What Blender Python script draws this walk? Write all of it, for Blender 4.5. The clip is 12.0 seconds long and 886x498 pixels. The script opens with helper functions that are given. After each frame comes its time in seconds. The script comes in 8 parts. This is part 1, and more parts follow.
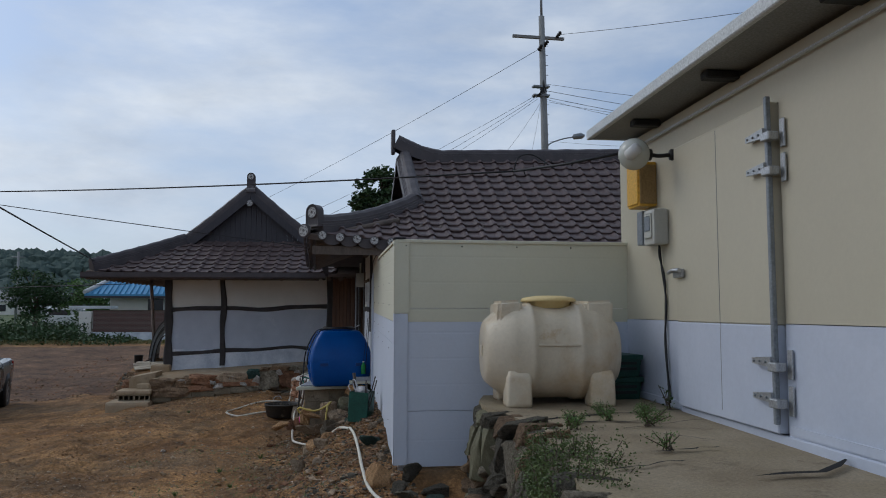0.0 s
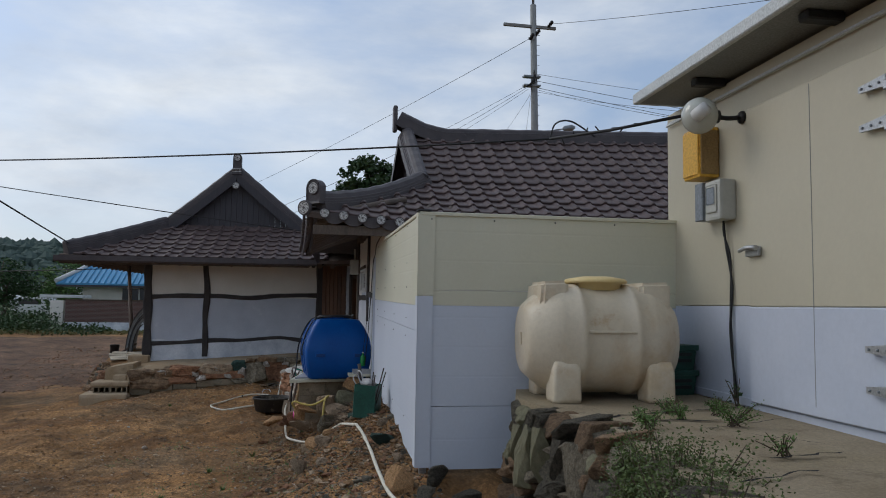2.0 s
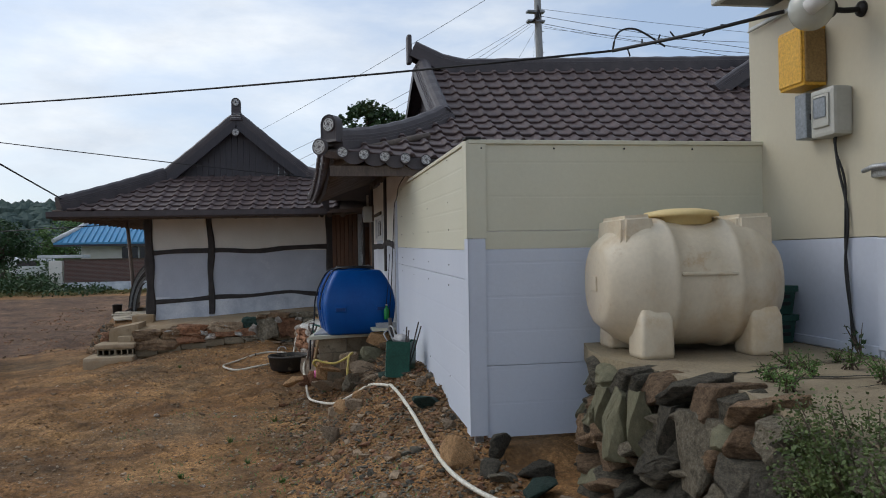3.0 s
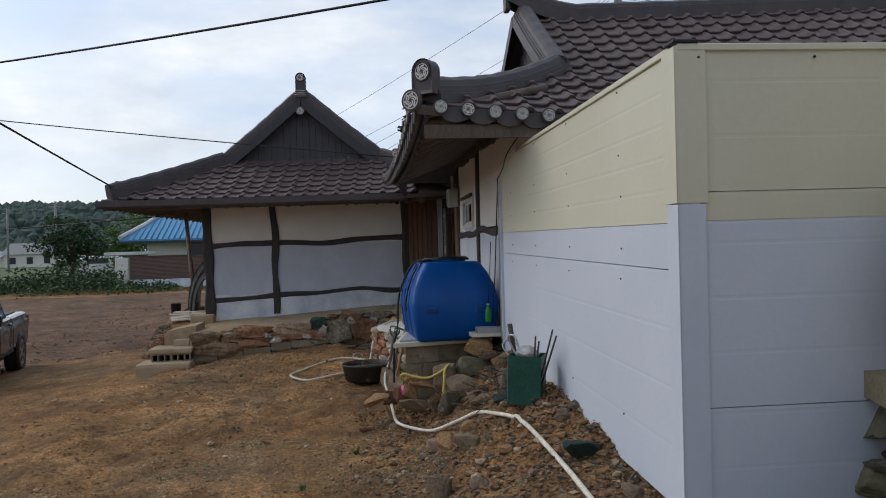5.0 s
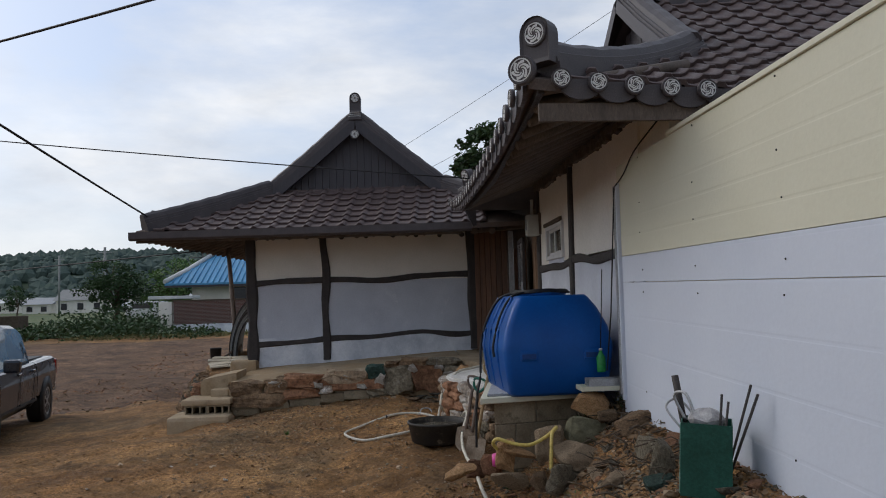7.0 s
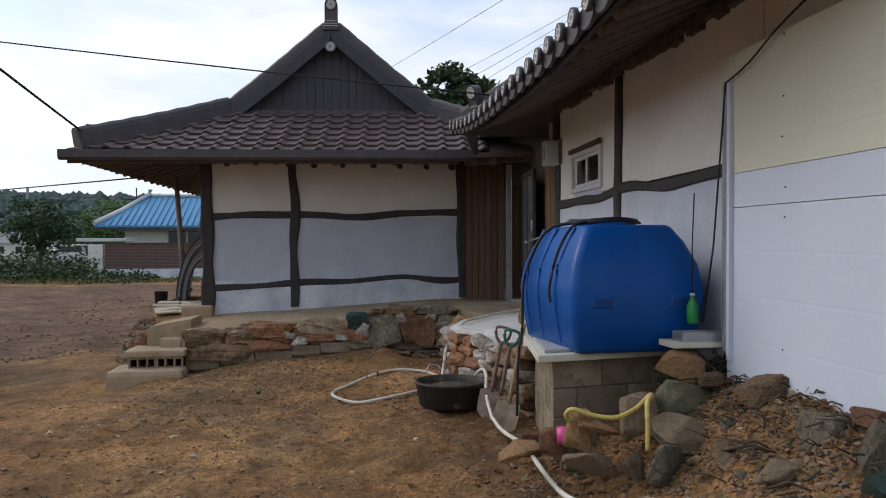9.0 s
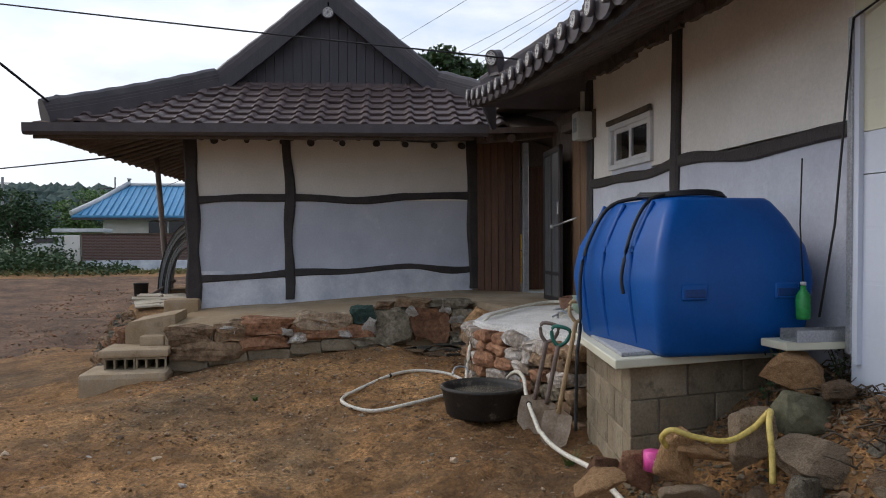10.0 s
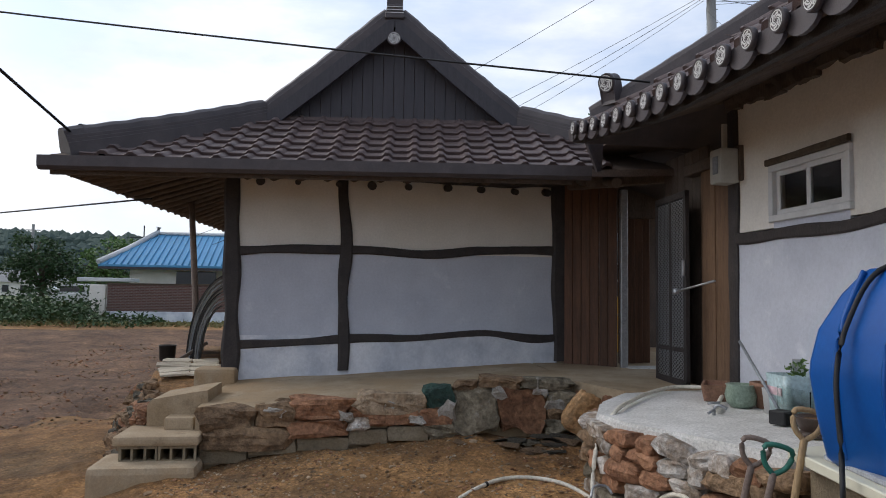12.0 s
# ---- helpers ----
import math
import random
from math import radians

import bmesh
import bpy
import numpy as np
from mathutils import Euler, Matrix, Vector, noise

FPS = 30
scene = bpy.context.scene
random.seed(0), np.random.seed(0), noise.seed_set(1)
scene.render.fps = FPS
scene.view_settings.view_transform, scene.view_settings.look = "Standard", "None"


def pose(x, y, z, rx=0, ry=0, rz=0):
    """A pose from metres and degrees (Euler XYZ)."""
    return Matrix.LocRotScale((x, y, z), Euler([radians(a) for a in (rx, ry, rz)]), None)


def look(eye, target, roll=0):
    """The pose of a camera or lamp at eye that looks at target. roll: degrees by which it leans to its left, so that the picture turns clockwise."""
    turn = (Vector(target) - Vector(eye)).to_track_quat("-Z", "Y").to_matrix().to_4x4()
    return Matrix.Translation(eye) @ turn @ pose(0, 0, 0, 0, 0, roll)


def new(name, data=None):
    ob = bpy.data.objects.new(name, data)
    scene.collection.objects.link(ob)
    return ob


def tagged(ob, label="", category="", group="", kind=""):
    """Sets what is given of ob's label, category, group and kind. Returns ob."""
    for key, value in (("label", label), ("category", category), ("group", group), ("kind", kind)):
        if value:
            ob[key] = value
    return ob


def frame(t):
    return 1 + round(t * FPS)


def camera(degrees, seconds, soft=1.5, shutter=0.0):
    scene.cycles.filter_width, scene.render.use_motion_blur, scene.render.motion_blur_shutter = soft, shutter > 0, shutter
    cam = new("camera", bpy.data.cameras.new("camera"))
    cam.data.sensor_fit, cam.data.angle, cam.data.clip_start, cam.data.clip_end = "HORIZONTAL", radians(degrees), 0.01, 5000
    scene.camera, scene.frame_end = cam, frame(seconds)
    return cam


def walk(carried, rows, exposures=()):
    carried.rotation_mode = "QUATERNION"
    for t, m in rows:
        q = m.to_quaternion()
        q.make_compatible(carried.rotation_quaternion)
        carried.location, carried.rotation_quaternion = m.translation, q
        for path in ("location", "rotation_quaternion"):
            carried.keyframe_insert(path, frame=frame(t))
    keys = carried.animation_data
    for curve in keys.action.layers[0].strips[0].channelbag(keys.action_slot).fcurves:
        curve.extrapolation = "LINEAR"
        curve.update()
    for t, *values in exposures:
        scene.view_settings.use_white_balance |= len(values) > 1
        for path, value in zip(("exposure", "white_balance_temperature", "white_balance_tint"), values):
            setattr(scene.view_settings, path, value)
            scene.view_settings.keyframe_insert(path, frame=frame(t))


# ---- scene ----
cam = camera(61.0, 12.0, soft=1.0)
PATH = [
    (0, (-0.351, 0.566, 1.682), (-0.01, 2.53, 1.845), 0.1),
    (0.5, (-0.409, 0.589, 1.679), (-0.058, 2.55, 1.857), -0.5),
    (1, (-0.469, 0.733, 1.636), (-0.096, 2.691, 1.803), 1.2),
    (1.5, (-0.476, 1.108, 1.629), (-0.073, 3.057, 1.828), -0.0),
    (2, (-0.636, 1.465, 1.569), (-0.235, 3.418, 1.721), 0.8),
    (2.5, (-0.746, 1.937, 1.539), (-0.3, 3.887, 1.568), 0.1),
    (3, (-0.835, 2.422, 1.545), (-0.428, 4.381, 1.56), -1.1),
    (3.2, (-0.911, 2.58, 1.532), (-0.515, 4.54, 1.552), -0.2),
    (4.8, (-1.097, 4.059, 1.544), (-0.826, 6.04, 1.552), -3.0),
    (5, (-1.015, 4.412, 1.48), (-0.767, 6.396, 1.485), -1.7),
    (5.5, (-1.006, 4.873, 1.478), (-0.823, 6.864, 1.531), 0.8),
    (6, (-1.068, 5.291, 1.453), (-0.863, 7.28, 1.512), -0.0),
    (6.5, (-1.117, 5.755, 1.447), (-0.923, 7.744, 1.53), -0.3),
    (7, (-1.292, 6.115, 1.343), (-1.153, 8.105, 1.477), -1.6),
    (7.2, (-1.402, 6.226, 1.344), (-1.26, 8.219, 1.438), -1.3),
    (8.8, (-1.85, 7.553, 1.175), (-1.529, 9.527, 1.195), -1.3),
    (9, (-1.904, 7.758, 1.169), (-1.603, 9.736, 1.179), -0.2),
    (9.5, (-2.019, 8.295, 1.117), (-1.732, 10.275, 1.114), -0.1),
    (10, (-2.116, 8.79, 1.106), (-1.77, 10.759, 1.094), -0.3),
    (10.5, (-2.28, 9.235, 1.158), (-1.909, 11.201, 1.167), 0.5),
    (11, (-2.414, 9.65, 1.142), (-2.105, 11.625, 1.216), -0.5),
    (11.5, (-2.488, 10.061, 1.184), (-2.175, 12.035, 1.236), -0.7),
    (12, (-2.501, 10.425, 1.2), (-2.217, 12.401, 1.332), 0.8),
]
EXPOSURES = [(0.0, -0.36, 5950, 8), (2.0, -0.20, 6200, 8), (3.0, 0.08, 6350, 8), (5.5, 0.04, 6450, 9), (7.0, -0.06, 6500, 10), (9.0, 0.30, 6500, 11), (12.0, 0.38, 6500, 11)]
walk(cam, [(t, look(eye, target, roll)) for t, eye, target, roll in PATH], EXPOSURES)

# ---- world, sun ----
SUN_AZ, SUN_EL = radians(-57), radians(38)      # azimuth from +y towards +x
world = bpy.data.worlds.new("world")
scene.world = world
world.use_nodes = True
nt = world.node_tree
nt.nodes.clear()


def wn(kind, **kw):
    n = nt.nodes.new(kind)
    for key, value in kw.items():
        n.inputs[key].default_value = value
    return n


w_out = wn("ShaderNodeOutputWorld")
w_bg = wn("ShaderNodeBackground", Strength=0.122)
w_sky = wn("ShaderNodeTexSky")
w_sky.sky_type = "NISHITA"
w_sky.sun_disc = False
w_sky.sun_elevation, w_sky.sun_rotation = SUN_EL, SUN_AZ
w_sky.dust_density, w_sky.ozone_density = 2.0, 1.0
w_co = wn("ShaderNodeTexCoord")
w_map = wn("ShaderNodeMapping")
w_map.inputs["Scale"].default_value = (1.0, 1.0, 2.6)
w_n1 = wn("ShaderNodeTexNoise", Scale=2.1, Detail=9.0, Roughness=0.56, Distortion=0.2)
w_r1 = wn("ShaderNodeValToRGB")
w_r1.color_ramp.elements[0].position, w_r1.color_ramp.elements[1].position = 0.40, 0.66
w_n2 = wn("ShaderNodeTexNoise", Scale=4.5, Detail=8.0, Roughness=0.6)
w_r2 = wn("ShaderNodeValToRGB")
w_r2.color_ramp.elements[0].position, w_r2.color_ramp.elements[1].position = 0.32, 0.7
w_r2.color_ramp.elements[0].color, w_r2.color_ramp.elements[1].color = (4.6, 4.9, 5.4, 1), (6.9, 7.0, 7.15, 1)
w_veil = wn("ShaderNodeMix")
w_veil.data_type = "RGBA"
w_veil.inputs["Factor"].default_value = 0.55
w_veil.inputs["B"].default_value = (3.7, 4.5, 6.0, 1)
w_dot = wn("ShaderNodeVectorMath")
w_dot.operation = "DOT_PRODUCT"
w_dot.inputs[1].default_value = (math.sin(SUN_AZ) * math.cos(SUN_EL), math.cos(SUN_AZ) * math.cos(SUN_EL), math.sin(SUN_EL))
w_mr = wn("ShaderNodeMapRange")                 # haze is brighter towards the sun
for key, value in (("From Min", -0.6), ("From Max", 1.0), ("To Min", 0.88), ("To Max", 1.28)):
    w_mr.inputs[key].default_value = value
w_gl = wn("ShaderNodeVectorMath")
w_gl.operation = "SCALE"
w_mix = wn("ShaderNodeMix")
w_mix.data_type = "RGBA"
for a, b in ((w_co.outputs["Generated"], w_map.inputs["Vector"]), (w_map.outputs[0], w_n1.inputs["Vector"]), (w_map.outputs[0], w_n2.inputs["Vector"]),
             (w_n1.outputs[0], w_r1.inputs[0]), (w_n2.outputs[0], w_r2.inputs[0]), (w_sky.outputs[0], w_veil.inputs["A"]),
             (w_veil.outputs["Result"], w_mix.inputs["A"]), (w_r2.outputs[0], w_mix.inputs["B"]), (w_r1.outputs[0], w_mix.inputs["Factor"]),
             (w_mix.outputs["Result"], w_gl.inputs[0]), (w_dot.outputs["Value"], w_mr.inputs["Value"]), (w_mr.outputs[0], w_gl.inputs["Scale"]),
             (w_co.outputs["Generated"], w_dot.inputs[0]), (w_gl.outputs[0], w_bg.inputs[0]), (w_bg.outputs[0], w_out.inputs[0])):
    nt.links.new(a, b)
sun = new("sun", bpy.data.lights.new("sun", "SUN"))
sun.data.energy, sun.data.angle, sun.data.color = 0.58, radians(24), (1.0, 0.95, 0.87)
sun_dir = Vector((math.sin(SUN_AZ) * math.cos(SUN_EL), math.cos(SUN_AZ) * math.cos(SUN_EL), math.sin(SUN_EL)))
sun.matrix_world = look(sun_dir * 50, (0, 0, 0))


# ---- materials ----
def mat(name, c1, c2, scale=3.0, rough=0.8, bump=0.3, bscale=60.0, metal=0.0, c3=None, spots=0.62, vary=0.0, spec=0.35, stretch=(1, 1, 1), fine=0.25, clear=0.0, c4=None, chips=0.0):
    """Two colours mixed by a broad noise, a fine grain, stains of a third colour, fine relief; vary: brightness by object."""
    m = bpy.data.materials.new(name)
    m.use_nodes = True
    t = m.node_tree
    b = t.nodes["Principled BSDF"]
    b.inputs["Metallic"].default_value, b.inputs["Specular IOR Level"].default_value = metal, spec
    b.inputs["Coat Weight"].default_value = clear
    co = t.nodes.new("ShaderNodeTexCoord")
    mp = t.nodes.new("ShaderNodeMapping")
    mp.inputs["Scale"].default_value = stretch
    t.links.new(co.outputs["Object"], mp.inputs[0])
    vec = mp.outputs[0]
    if vary:
        info = t.nodes.new("ShaderNodeObjectInfo")
        off = t.nodes.new("ShaderNodeVectorMath")
        off.operation = "ADD"
        mul = t.nodes.new("ShaderNodeMath")
        mul.operation = "MULTIPLY"
        mul.inputs[1].default_value = 37.0
        t.links.new(info.outputs["Random"], mul.inputs[0])
        t.links.new(vec, off.inputs[0])
        t.links.new(mul.outputs[0], off.inputs[1])
        vec = off.outputs[0]

    def noise_tex(s, d=6.0, r=0.6):
        n = t.nodes.new("ShaderNodeTexNoise")
        n.inputs["Scale"].default_value, n.inputs["Detail"].default_value, n.inputs["Roughness"].default_value = s, d, r
        t.links.new(vec, n.inputs["Vector"])
        return n.outputs[0]

    def ramp(src, lo, hi):
        r = t.nodes.new("ShaderNodeMapRange")
        r.inputs["From Min"].default_value, r.inputs["From Max"].default_value = lo, hi
        t.links.new(src, r.inputs["Value"])
        return r.outputs[0]

    def mix(f, a, bcol, blend="MIX"):
        x = t.nodes.new("ShaderNodeMix")
        x.data_type, x.blend_type = "RGBA", blend
        for sock, v in ((x.inputs["Factor"], f), (x.inputs["A"], a), (x.inputs["B"], bcol)):
            if isinstance(v, (int, float)):
                sock.default_value = v
            elif isinstance(v, tuple):
                sock.default_value = (*v, 1)
            else:
                t.links.new(v, sock)
        return x.outputs["Result"]

    big = noise_tex(scale)
    small = noise_tex(bscale, 4.0, 0.65)
    col = mix(ramp(big, 0.35, 0.65), c1, c2)
    if c3:
        col = mix(ramp(noise_tex(scale * 2.3, 8.0, 0.7), spots, spots + 0.16), col, c3)
    if c4:
        col = mix(ramp(noise_tex(scale * 0.6, 10.0, 0.68), 0.50, 0.62), col, c4)
    if chips:                                    # blotches of damp and dry earth
        for bs, b0, b1 in ((3.6, 0.70, 1.22), (0.85, 0.58, 1.28)):
            bl = t.nodes.new("ShaderNodeMapRange")
            bl.inputs["From Min"].default_value, bl.inputs["From Max"].default_value = 0.36, 0.64
            bl.inputs["To Min"].default_value, bl.inputs["To Max"].default_value = b0, b1
            t.links.new(noise_tex(bs, 12.0, 0.70), bl.inputs["Value"])
            bv = t.nodes.new("ShaderNodeVectorMath")
            bv.operation = "SCALE"
            t.links.new(col, bv.inputs[0])
            t.links.new(bl.outputs[0], bv.inputs["Scale"])
            col = bv.outputs[0]
    if chips:                                    # small stones pressed into the surface
        for cs, amt in ((chips, 0.24), (chips * 2.7, 0.26)):
            vo = t.nodes.new("ShaderNodeTexVoronoi")
            vo.inputs["Scale"].default_value = cs
            t.links.new(vec, vo.inputs["Vector"])
            sp = t.nodes.new("ShaderNodeSeparateColor")
            t.links.new(vo.outputs["Color"], sp.inputs[0])
            cg = t.nodes.new("ShaderNodeMapRange")
            cg.inputs["To Min"].default_value, cg.inputs["To Max"].default_value = 1 - amt, 1 + amt * 1.25
            t.links.new(sp.outputs[0], cg.inputs["Value"])
            cv = t.nodes.new("ShaderNodeVectorMath")
            cv.operation = "SCALE"
            t.links.new(col, cv.inputs[0])
            t.links.new(cg.outputs[0], cv.inputs["Scale"])
            col = mix(ramp(noise_tex(1.7, 5.0, 0.6), 0.36, 0.56), col, cv.outputs[0])
    g = t.nodes.new("ShaderNodeMapRange")
    g.inputs["From Min"].default_value, g.inputs["From Max"].default_value = 0.3, 0.7
    g.inputs["To Min"].default_value, g.inputs["To Max"].default_value = 1 - fine, 1 + fine
    t.links.new(small, g.inputs["Value"])
    v = t.nodes.new("ShaderNodeVectorMath")
    v.operation = "SCALE"
    t.links.new(col, v.inputs[0])
    t.links.new(g.outputs[0], v.inputs["Scale"])
    col = v.outputs[0]
    if vary:
        h = t.nodes.new("ShaderNodeMapRange")
        h.inputs["To Min"].default_value, h.inputs["To Max"].default_value = 1 - vary, 1 + vary
        t.links.new(info.outputs["Random"], h.inputs["Value"])
        v2 = t.nodes.new("ShaderNodeVectorMath")
        v2.operation = "SCALE"
        t.links.new(col, v2.inputs[0])
        t.links.new(h.outputs[0], v2.inputs["Scale"])
        col = v2.outputs[0]
    t.links.new(col, b.inputs["Base Color"])
    rr = t.nodes.new("ShaderNodeMapRange")
    rr.inputs["To Min"].default_value, rr.inputs["To Max"].default_value = max(0.03, rough - 0.12), min(1, rough + 0.12)
    t.links.new(big, rr.inputs["Value"])
    t.links.new(rr.outputs[0], b.inputs["Roughness"])
    if bump:
        bp = t.nodes.new("ShaderNodeBump")
        bp.inputs["Strength"].default_value, bp.inputs["Distance"].default_value = bump, 0.6 / bscale
        t.links.new(small, bp.inputs["Height"])
        if chips:
            b2 = t.nodes.new("ShaderNodeBump")
            b2.inputs["Strength"].default_value, b2.inputs["Distance"].default_value = 0.9, 0.06
            t.links.new(noise_tex(8.0, 10.0, 0.68), b2.inputs["Height"])
            t.links.new(b2.outputs[0], bp.inputs["Normal"])
        t.links.new(bp.outputs[0], b.inputs["Normal"])
    return m


M_TILE = mat("tile", (0.078, 0.055, 0.053), (0.108, 0.077, 0.072), 5, 0.5, 0.25, 160, vary=0.14, c3=(0.15, 0.12, 0.11), spots=0.66)
M_TILE_DARK = mat("roof_trim", (0.058, 0.050, 0.054), (0.086, 0.074, 0.076), 4, 0.5, 0.2, 120)
M_ROOF_DECK = mat("roof_deck", (0.095, 0.074, 0.062), (0.135, 0.10, 0.084), 3, 0.8, 0.2, 60)
M_GABLE = mat("gable_board", (0.046, 0.043, 0.050), (0.062, 0.058, 0.065), 6, 0.6, 0.15, 70, stretch=(6, 6, 0.6))
M_DARKWOOD = mat("dark_wood", (0.085, 0.066, 0.054), (0.13, 0.10, 0.08), 9, 0.75, 0.5, 80, stretch=(1, 1, 0.3), c3=(0.10, 0.066, 0.045))
M_BEAM = mat("black_beam", (0.034, 0.029, 0.028), (0.056, 0.047, 0.044), 6, 0.62, 0.6, 60, c3=(0.06, 0.045, 0.035), spots=0.7)
M_WHITE = mat("white_dots", (0.52, 0.52, 0.52), (0.64, 0.64, 0.62), 5, 0.6, 0.05, 100, fine=0.05)
M_PLASTER_W = mat("warm_plaster", (0.72, 0.685, 0.615), (0.80, 0.765, 0.70), 1.6, 0.9, 0.25, 45, c3=(0.58, 0.51, 0.42), spots=0.68, fine=0.06)
M_PLASTER_B = mat("cool_plaster", (0.47, 0.495, 0.56), (0.57, 0.595, 0.655), 1.4, 0.88, 0.3, 40, c3=(0.66, 0.675, 0.71), spots=0.58, fine=0.06)
M_PLASTER_LOW = mat("patched_plaster", (0.48, 0.51, 0.57), (0.74, 0.755, 0.79), 2.4, 0.88, 0.35, 40, c3=(0.34, 0.34, 0.35), spots=0.64, fine=0.08)
M_PANEL_C = mat("cream_panel", (0.60, 0.585, 0.455), (0.64, 0.625, 0.50), 0.9, 0.5, 0.06, 30, fine=0.02, c3=(0.56, 0.53, 0.40), spots=0.72)
M_PANEL_W = mat("white_panel", (0.55, 0.595, 0.685), (0.595, 0.64, 0.725), 0.9, 0.5, 0.06, 30, fine=0.02, c3=(0.56, 0.58, 0.62), spots=0.74)
M_STORE_C = mat("cream_store_panel", (0.47, 0.43, 0.325), (0.51, 0.47, 0.36), 0.7, 0.5, 0.05, 25, fine=0.02)
M_STORE_W = mat("white_store_panel", (0.46, 0.50, 0.59), (0.52, 0.555, 0.64), 1.1, 0.5, 0.05, 25, fine=0.03, c3=(0.48, 0.51, 0.58), spots=0.7)
M_GALV = mat("galvanised_steel", (0.36, 0.37, 0.38), (0.46, 0.47, 0.48), 12, 0.45, 0.1, 80, metal=0.75)
M_FASCIA = mat("pale_metal_trim", (0.50, 0.53, 0.53), (0.58, 0.60, 0.60), 3, 0.5, 0.05, 60)
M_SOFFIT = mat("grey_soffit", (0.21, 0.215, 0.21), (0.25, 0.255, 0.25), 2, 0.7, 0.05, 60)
M_CONC = mat("concrete", (0.31, 0.225, 0.135), (0.46, 0.365, 0.25), 1.8, 0.92, 0.5, 70, c3=(0.22, 0.165, 0.105), spots=0.56, fine=0.14, c4=(0.37, 0.26, 0.15))
M_CONC_T = mat("dull_slab_concrete", (0.225, 0.178, 0.115), (0.315, 0.26, 0.178), 1.8, 0.92, 0.7, 60, c3=(0.15, 0.118, 0.076), spots=0.57, fine=0.2, c4=(0.27, 0.22, 0.14))
M_CONC_W = mat("whitish_concrete", (0.52, 0.51, 0.48), (0.66, 0.65, 0.62), 3, 0.9, 0.5, 60, c3=(0.36, 0.33, 0.28), spots=0.6)
M_BLOCK = mat("concrete_block", (0.20, 0.16, 0.105), (0.32, 0.265, 0.185), 3, 0.95, 1.0, 60, c3=(0.10, 0.082, 0.052), spots=0.54, vary=0.16, fine=0.18, c4=(0.25, 0.195, 0.125))
M_DIRT = mat("dirt", (0.225, 0.110, 0.038), (0.355, 0.197, 0.080), 0.6, 0.95, 1.0, 30, c3=(0.105, 0.060, 0.029), spots=0.54, fine=0.34, c4=(0.205, 0.128, 0.062), chips=34)
M_SOIL = mat("tilled_soil", (0.125, 0.068, 0.038), (0.195, 0.112, 0.062), 0.8, 0.97, 1.0, 18, c3=(0.075, 0.047, 0.03), spots=0.54, fine=0.4, chips=24)
M_STONE = [mat("stone_" + n, a, b, 7, 0.88, 1.0, 24, c3=c, spots=0.56, vary=0.22, fine=0.42, c4=tuple(0.74 * v for v in a)) for n, a, b, c in (
    ("brown", (0.18, 0.115, 0.066), (0.31, 0.205, 0.12), (0.10, 0.07, 0.05)),
    ("tan", (0.34, 0.245, 0.155), (0.42, 0.32, 0.22), (0.25, 0.14, 0.08)),
    ("grey", (0.165, 0.138, 0.095), (0.29, 0.25, 0.18), (0.34, 0.31, 0.26)),
    ("red", (0.24, 0.115, 0.062), (0.36, 0.19, 0.105), (0.14, 0.085, 0.055)),
    ("green", (0.028, 0.060, 0.048), (0.05, 0.095, 0.075), (0.15, 0.13, 0.09)),
    ("orange", (0.52, 0.29, 0.125), (0.64, 0.40, 0.21), (0.34, 0.165, 0.08)),
    ("whitewashed", (0.27, 0.20, 0.14), (0.60, 0.58, 0.54), (0.20, 0.12, 0.08)),
    ("dirty", (0.068, 0.06, 0.044), (0.14, 0.122, 0.09), (0.21, 0.185, 0.14)))]
M_STONE.append(mat("stone_olive", (0.13, 0.125, 0.075), (0.20, 0.185, 0.115), 4, 0.75, 0.6, 30, c3=(0.26, 0.23, 0.15), fine=0.25))
M_STONE.append(mat("soil_clod", (0.165, 0.092, 0.042), (0.26, 0.148, 0.070), 9, 0.95, 0.8, 40, fine=0.4))
M_MORTAR_P = mat("pale_mortar", (0.29, 0.255, 0.21), (0.42, 0.39, 0.345), 7, 0.95, 0.8, 50)
M_MORTAR = mat("mortar", (0.15, 0.125, 0.092), (0.23, 0.195, 0.15), 5, 0.95, 0.8, 50)
M_PLANK = mat("brown_plank", (0.075, 0.036, 0.020), (0.125, 0.060, 0.033), 7, 0.6, 0.3, 60, stretch=(3, 3, 0.25), vary=0.2, c3=(0.05, 0.025, 0.015))
M_TANK_CREAM = mat("cream_plastic", (0.58, 0.50, 0.37), (0.66, 0.585, 0.455), 1.4, 0.42, 0.08, 30, c3=(0.42, 0.27, 0.13), spots=0.585, fine=0.05, c4=(0.55, 0.43, 0.28))
M_TANK_BLUE = mat("blue_plastic", (0.002, 0.066, 0.28), (0.003, 0.088, 0.35), 2, 0.38, 0.05, 40, fine=0.07, spec=0.28, c3=(0.006, 0.10, 0.36), spots=0.62)
M_LID_YELLOW = mat("yellow_lid", (0.66, 0.50, 0.22), (0.70, 0.55, 0.27), 3, 0.5, 0.05, 40, fine=0.04)
M_BLACK = mat("black_rubber", (0.012, 0.012, 0.013), (0.022, 0.022, 0.023), 8, 0.55, 0.2, 60)
M_DARK = mat("dark_void", (0.006, 0.006, 0.006), (0.01, 0.01, 0.01), 4, 0.9, 0.0, 10)
M_GREY_PLASTIC = mat("grey_plastic", (0.40, 0.40, 0.36), (0.46, 0.46, 0.42), 4, 0.5, 0.05, 50, fine=0.05)
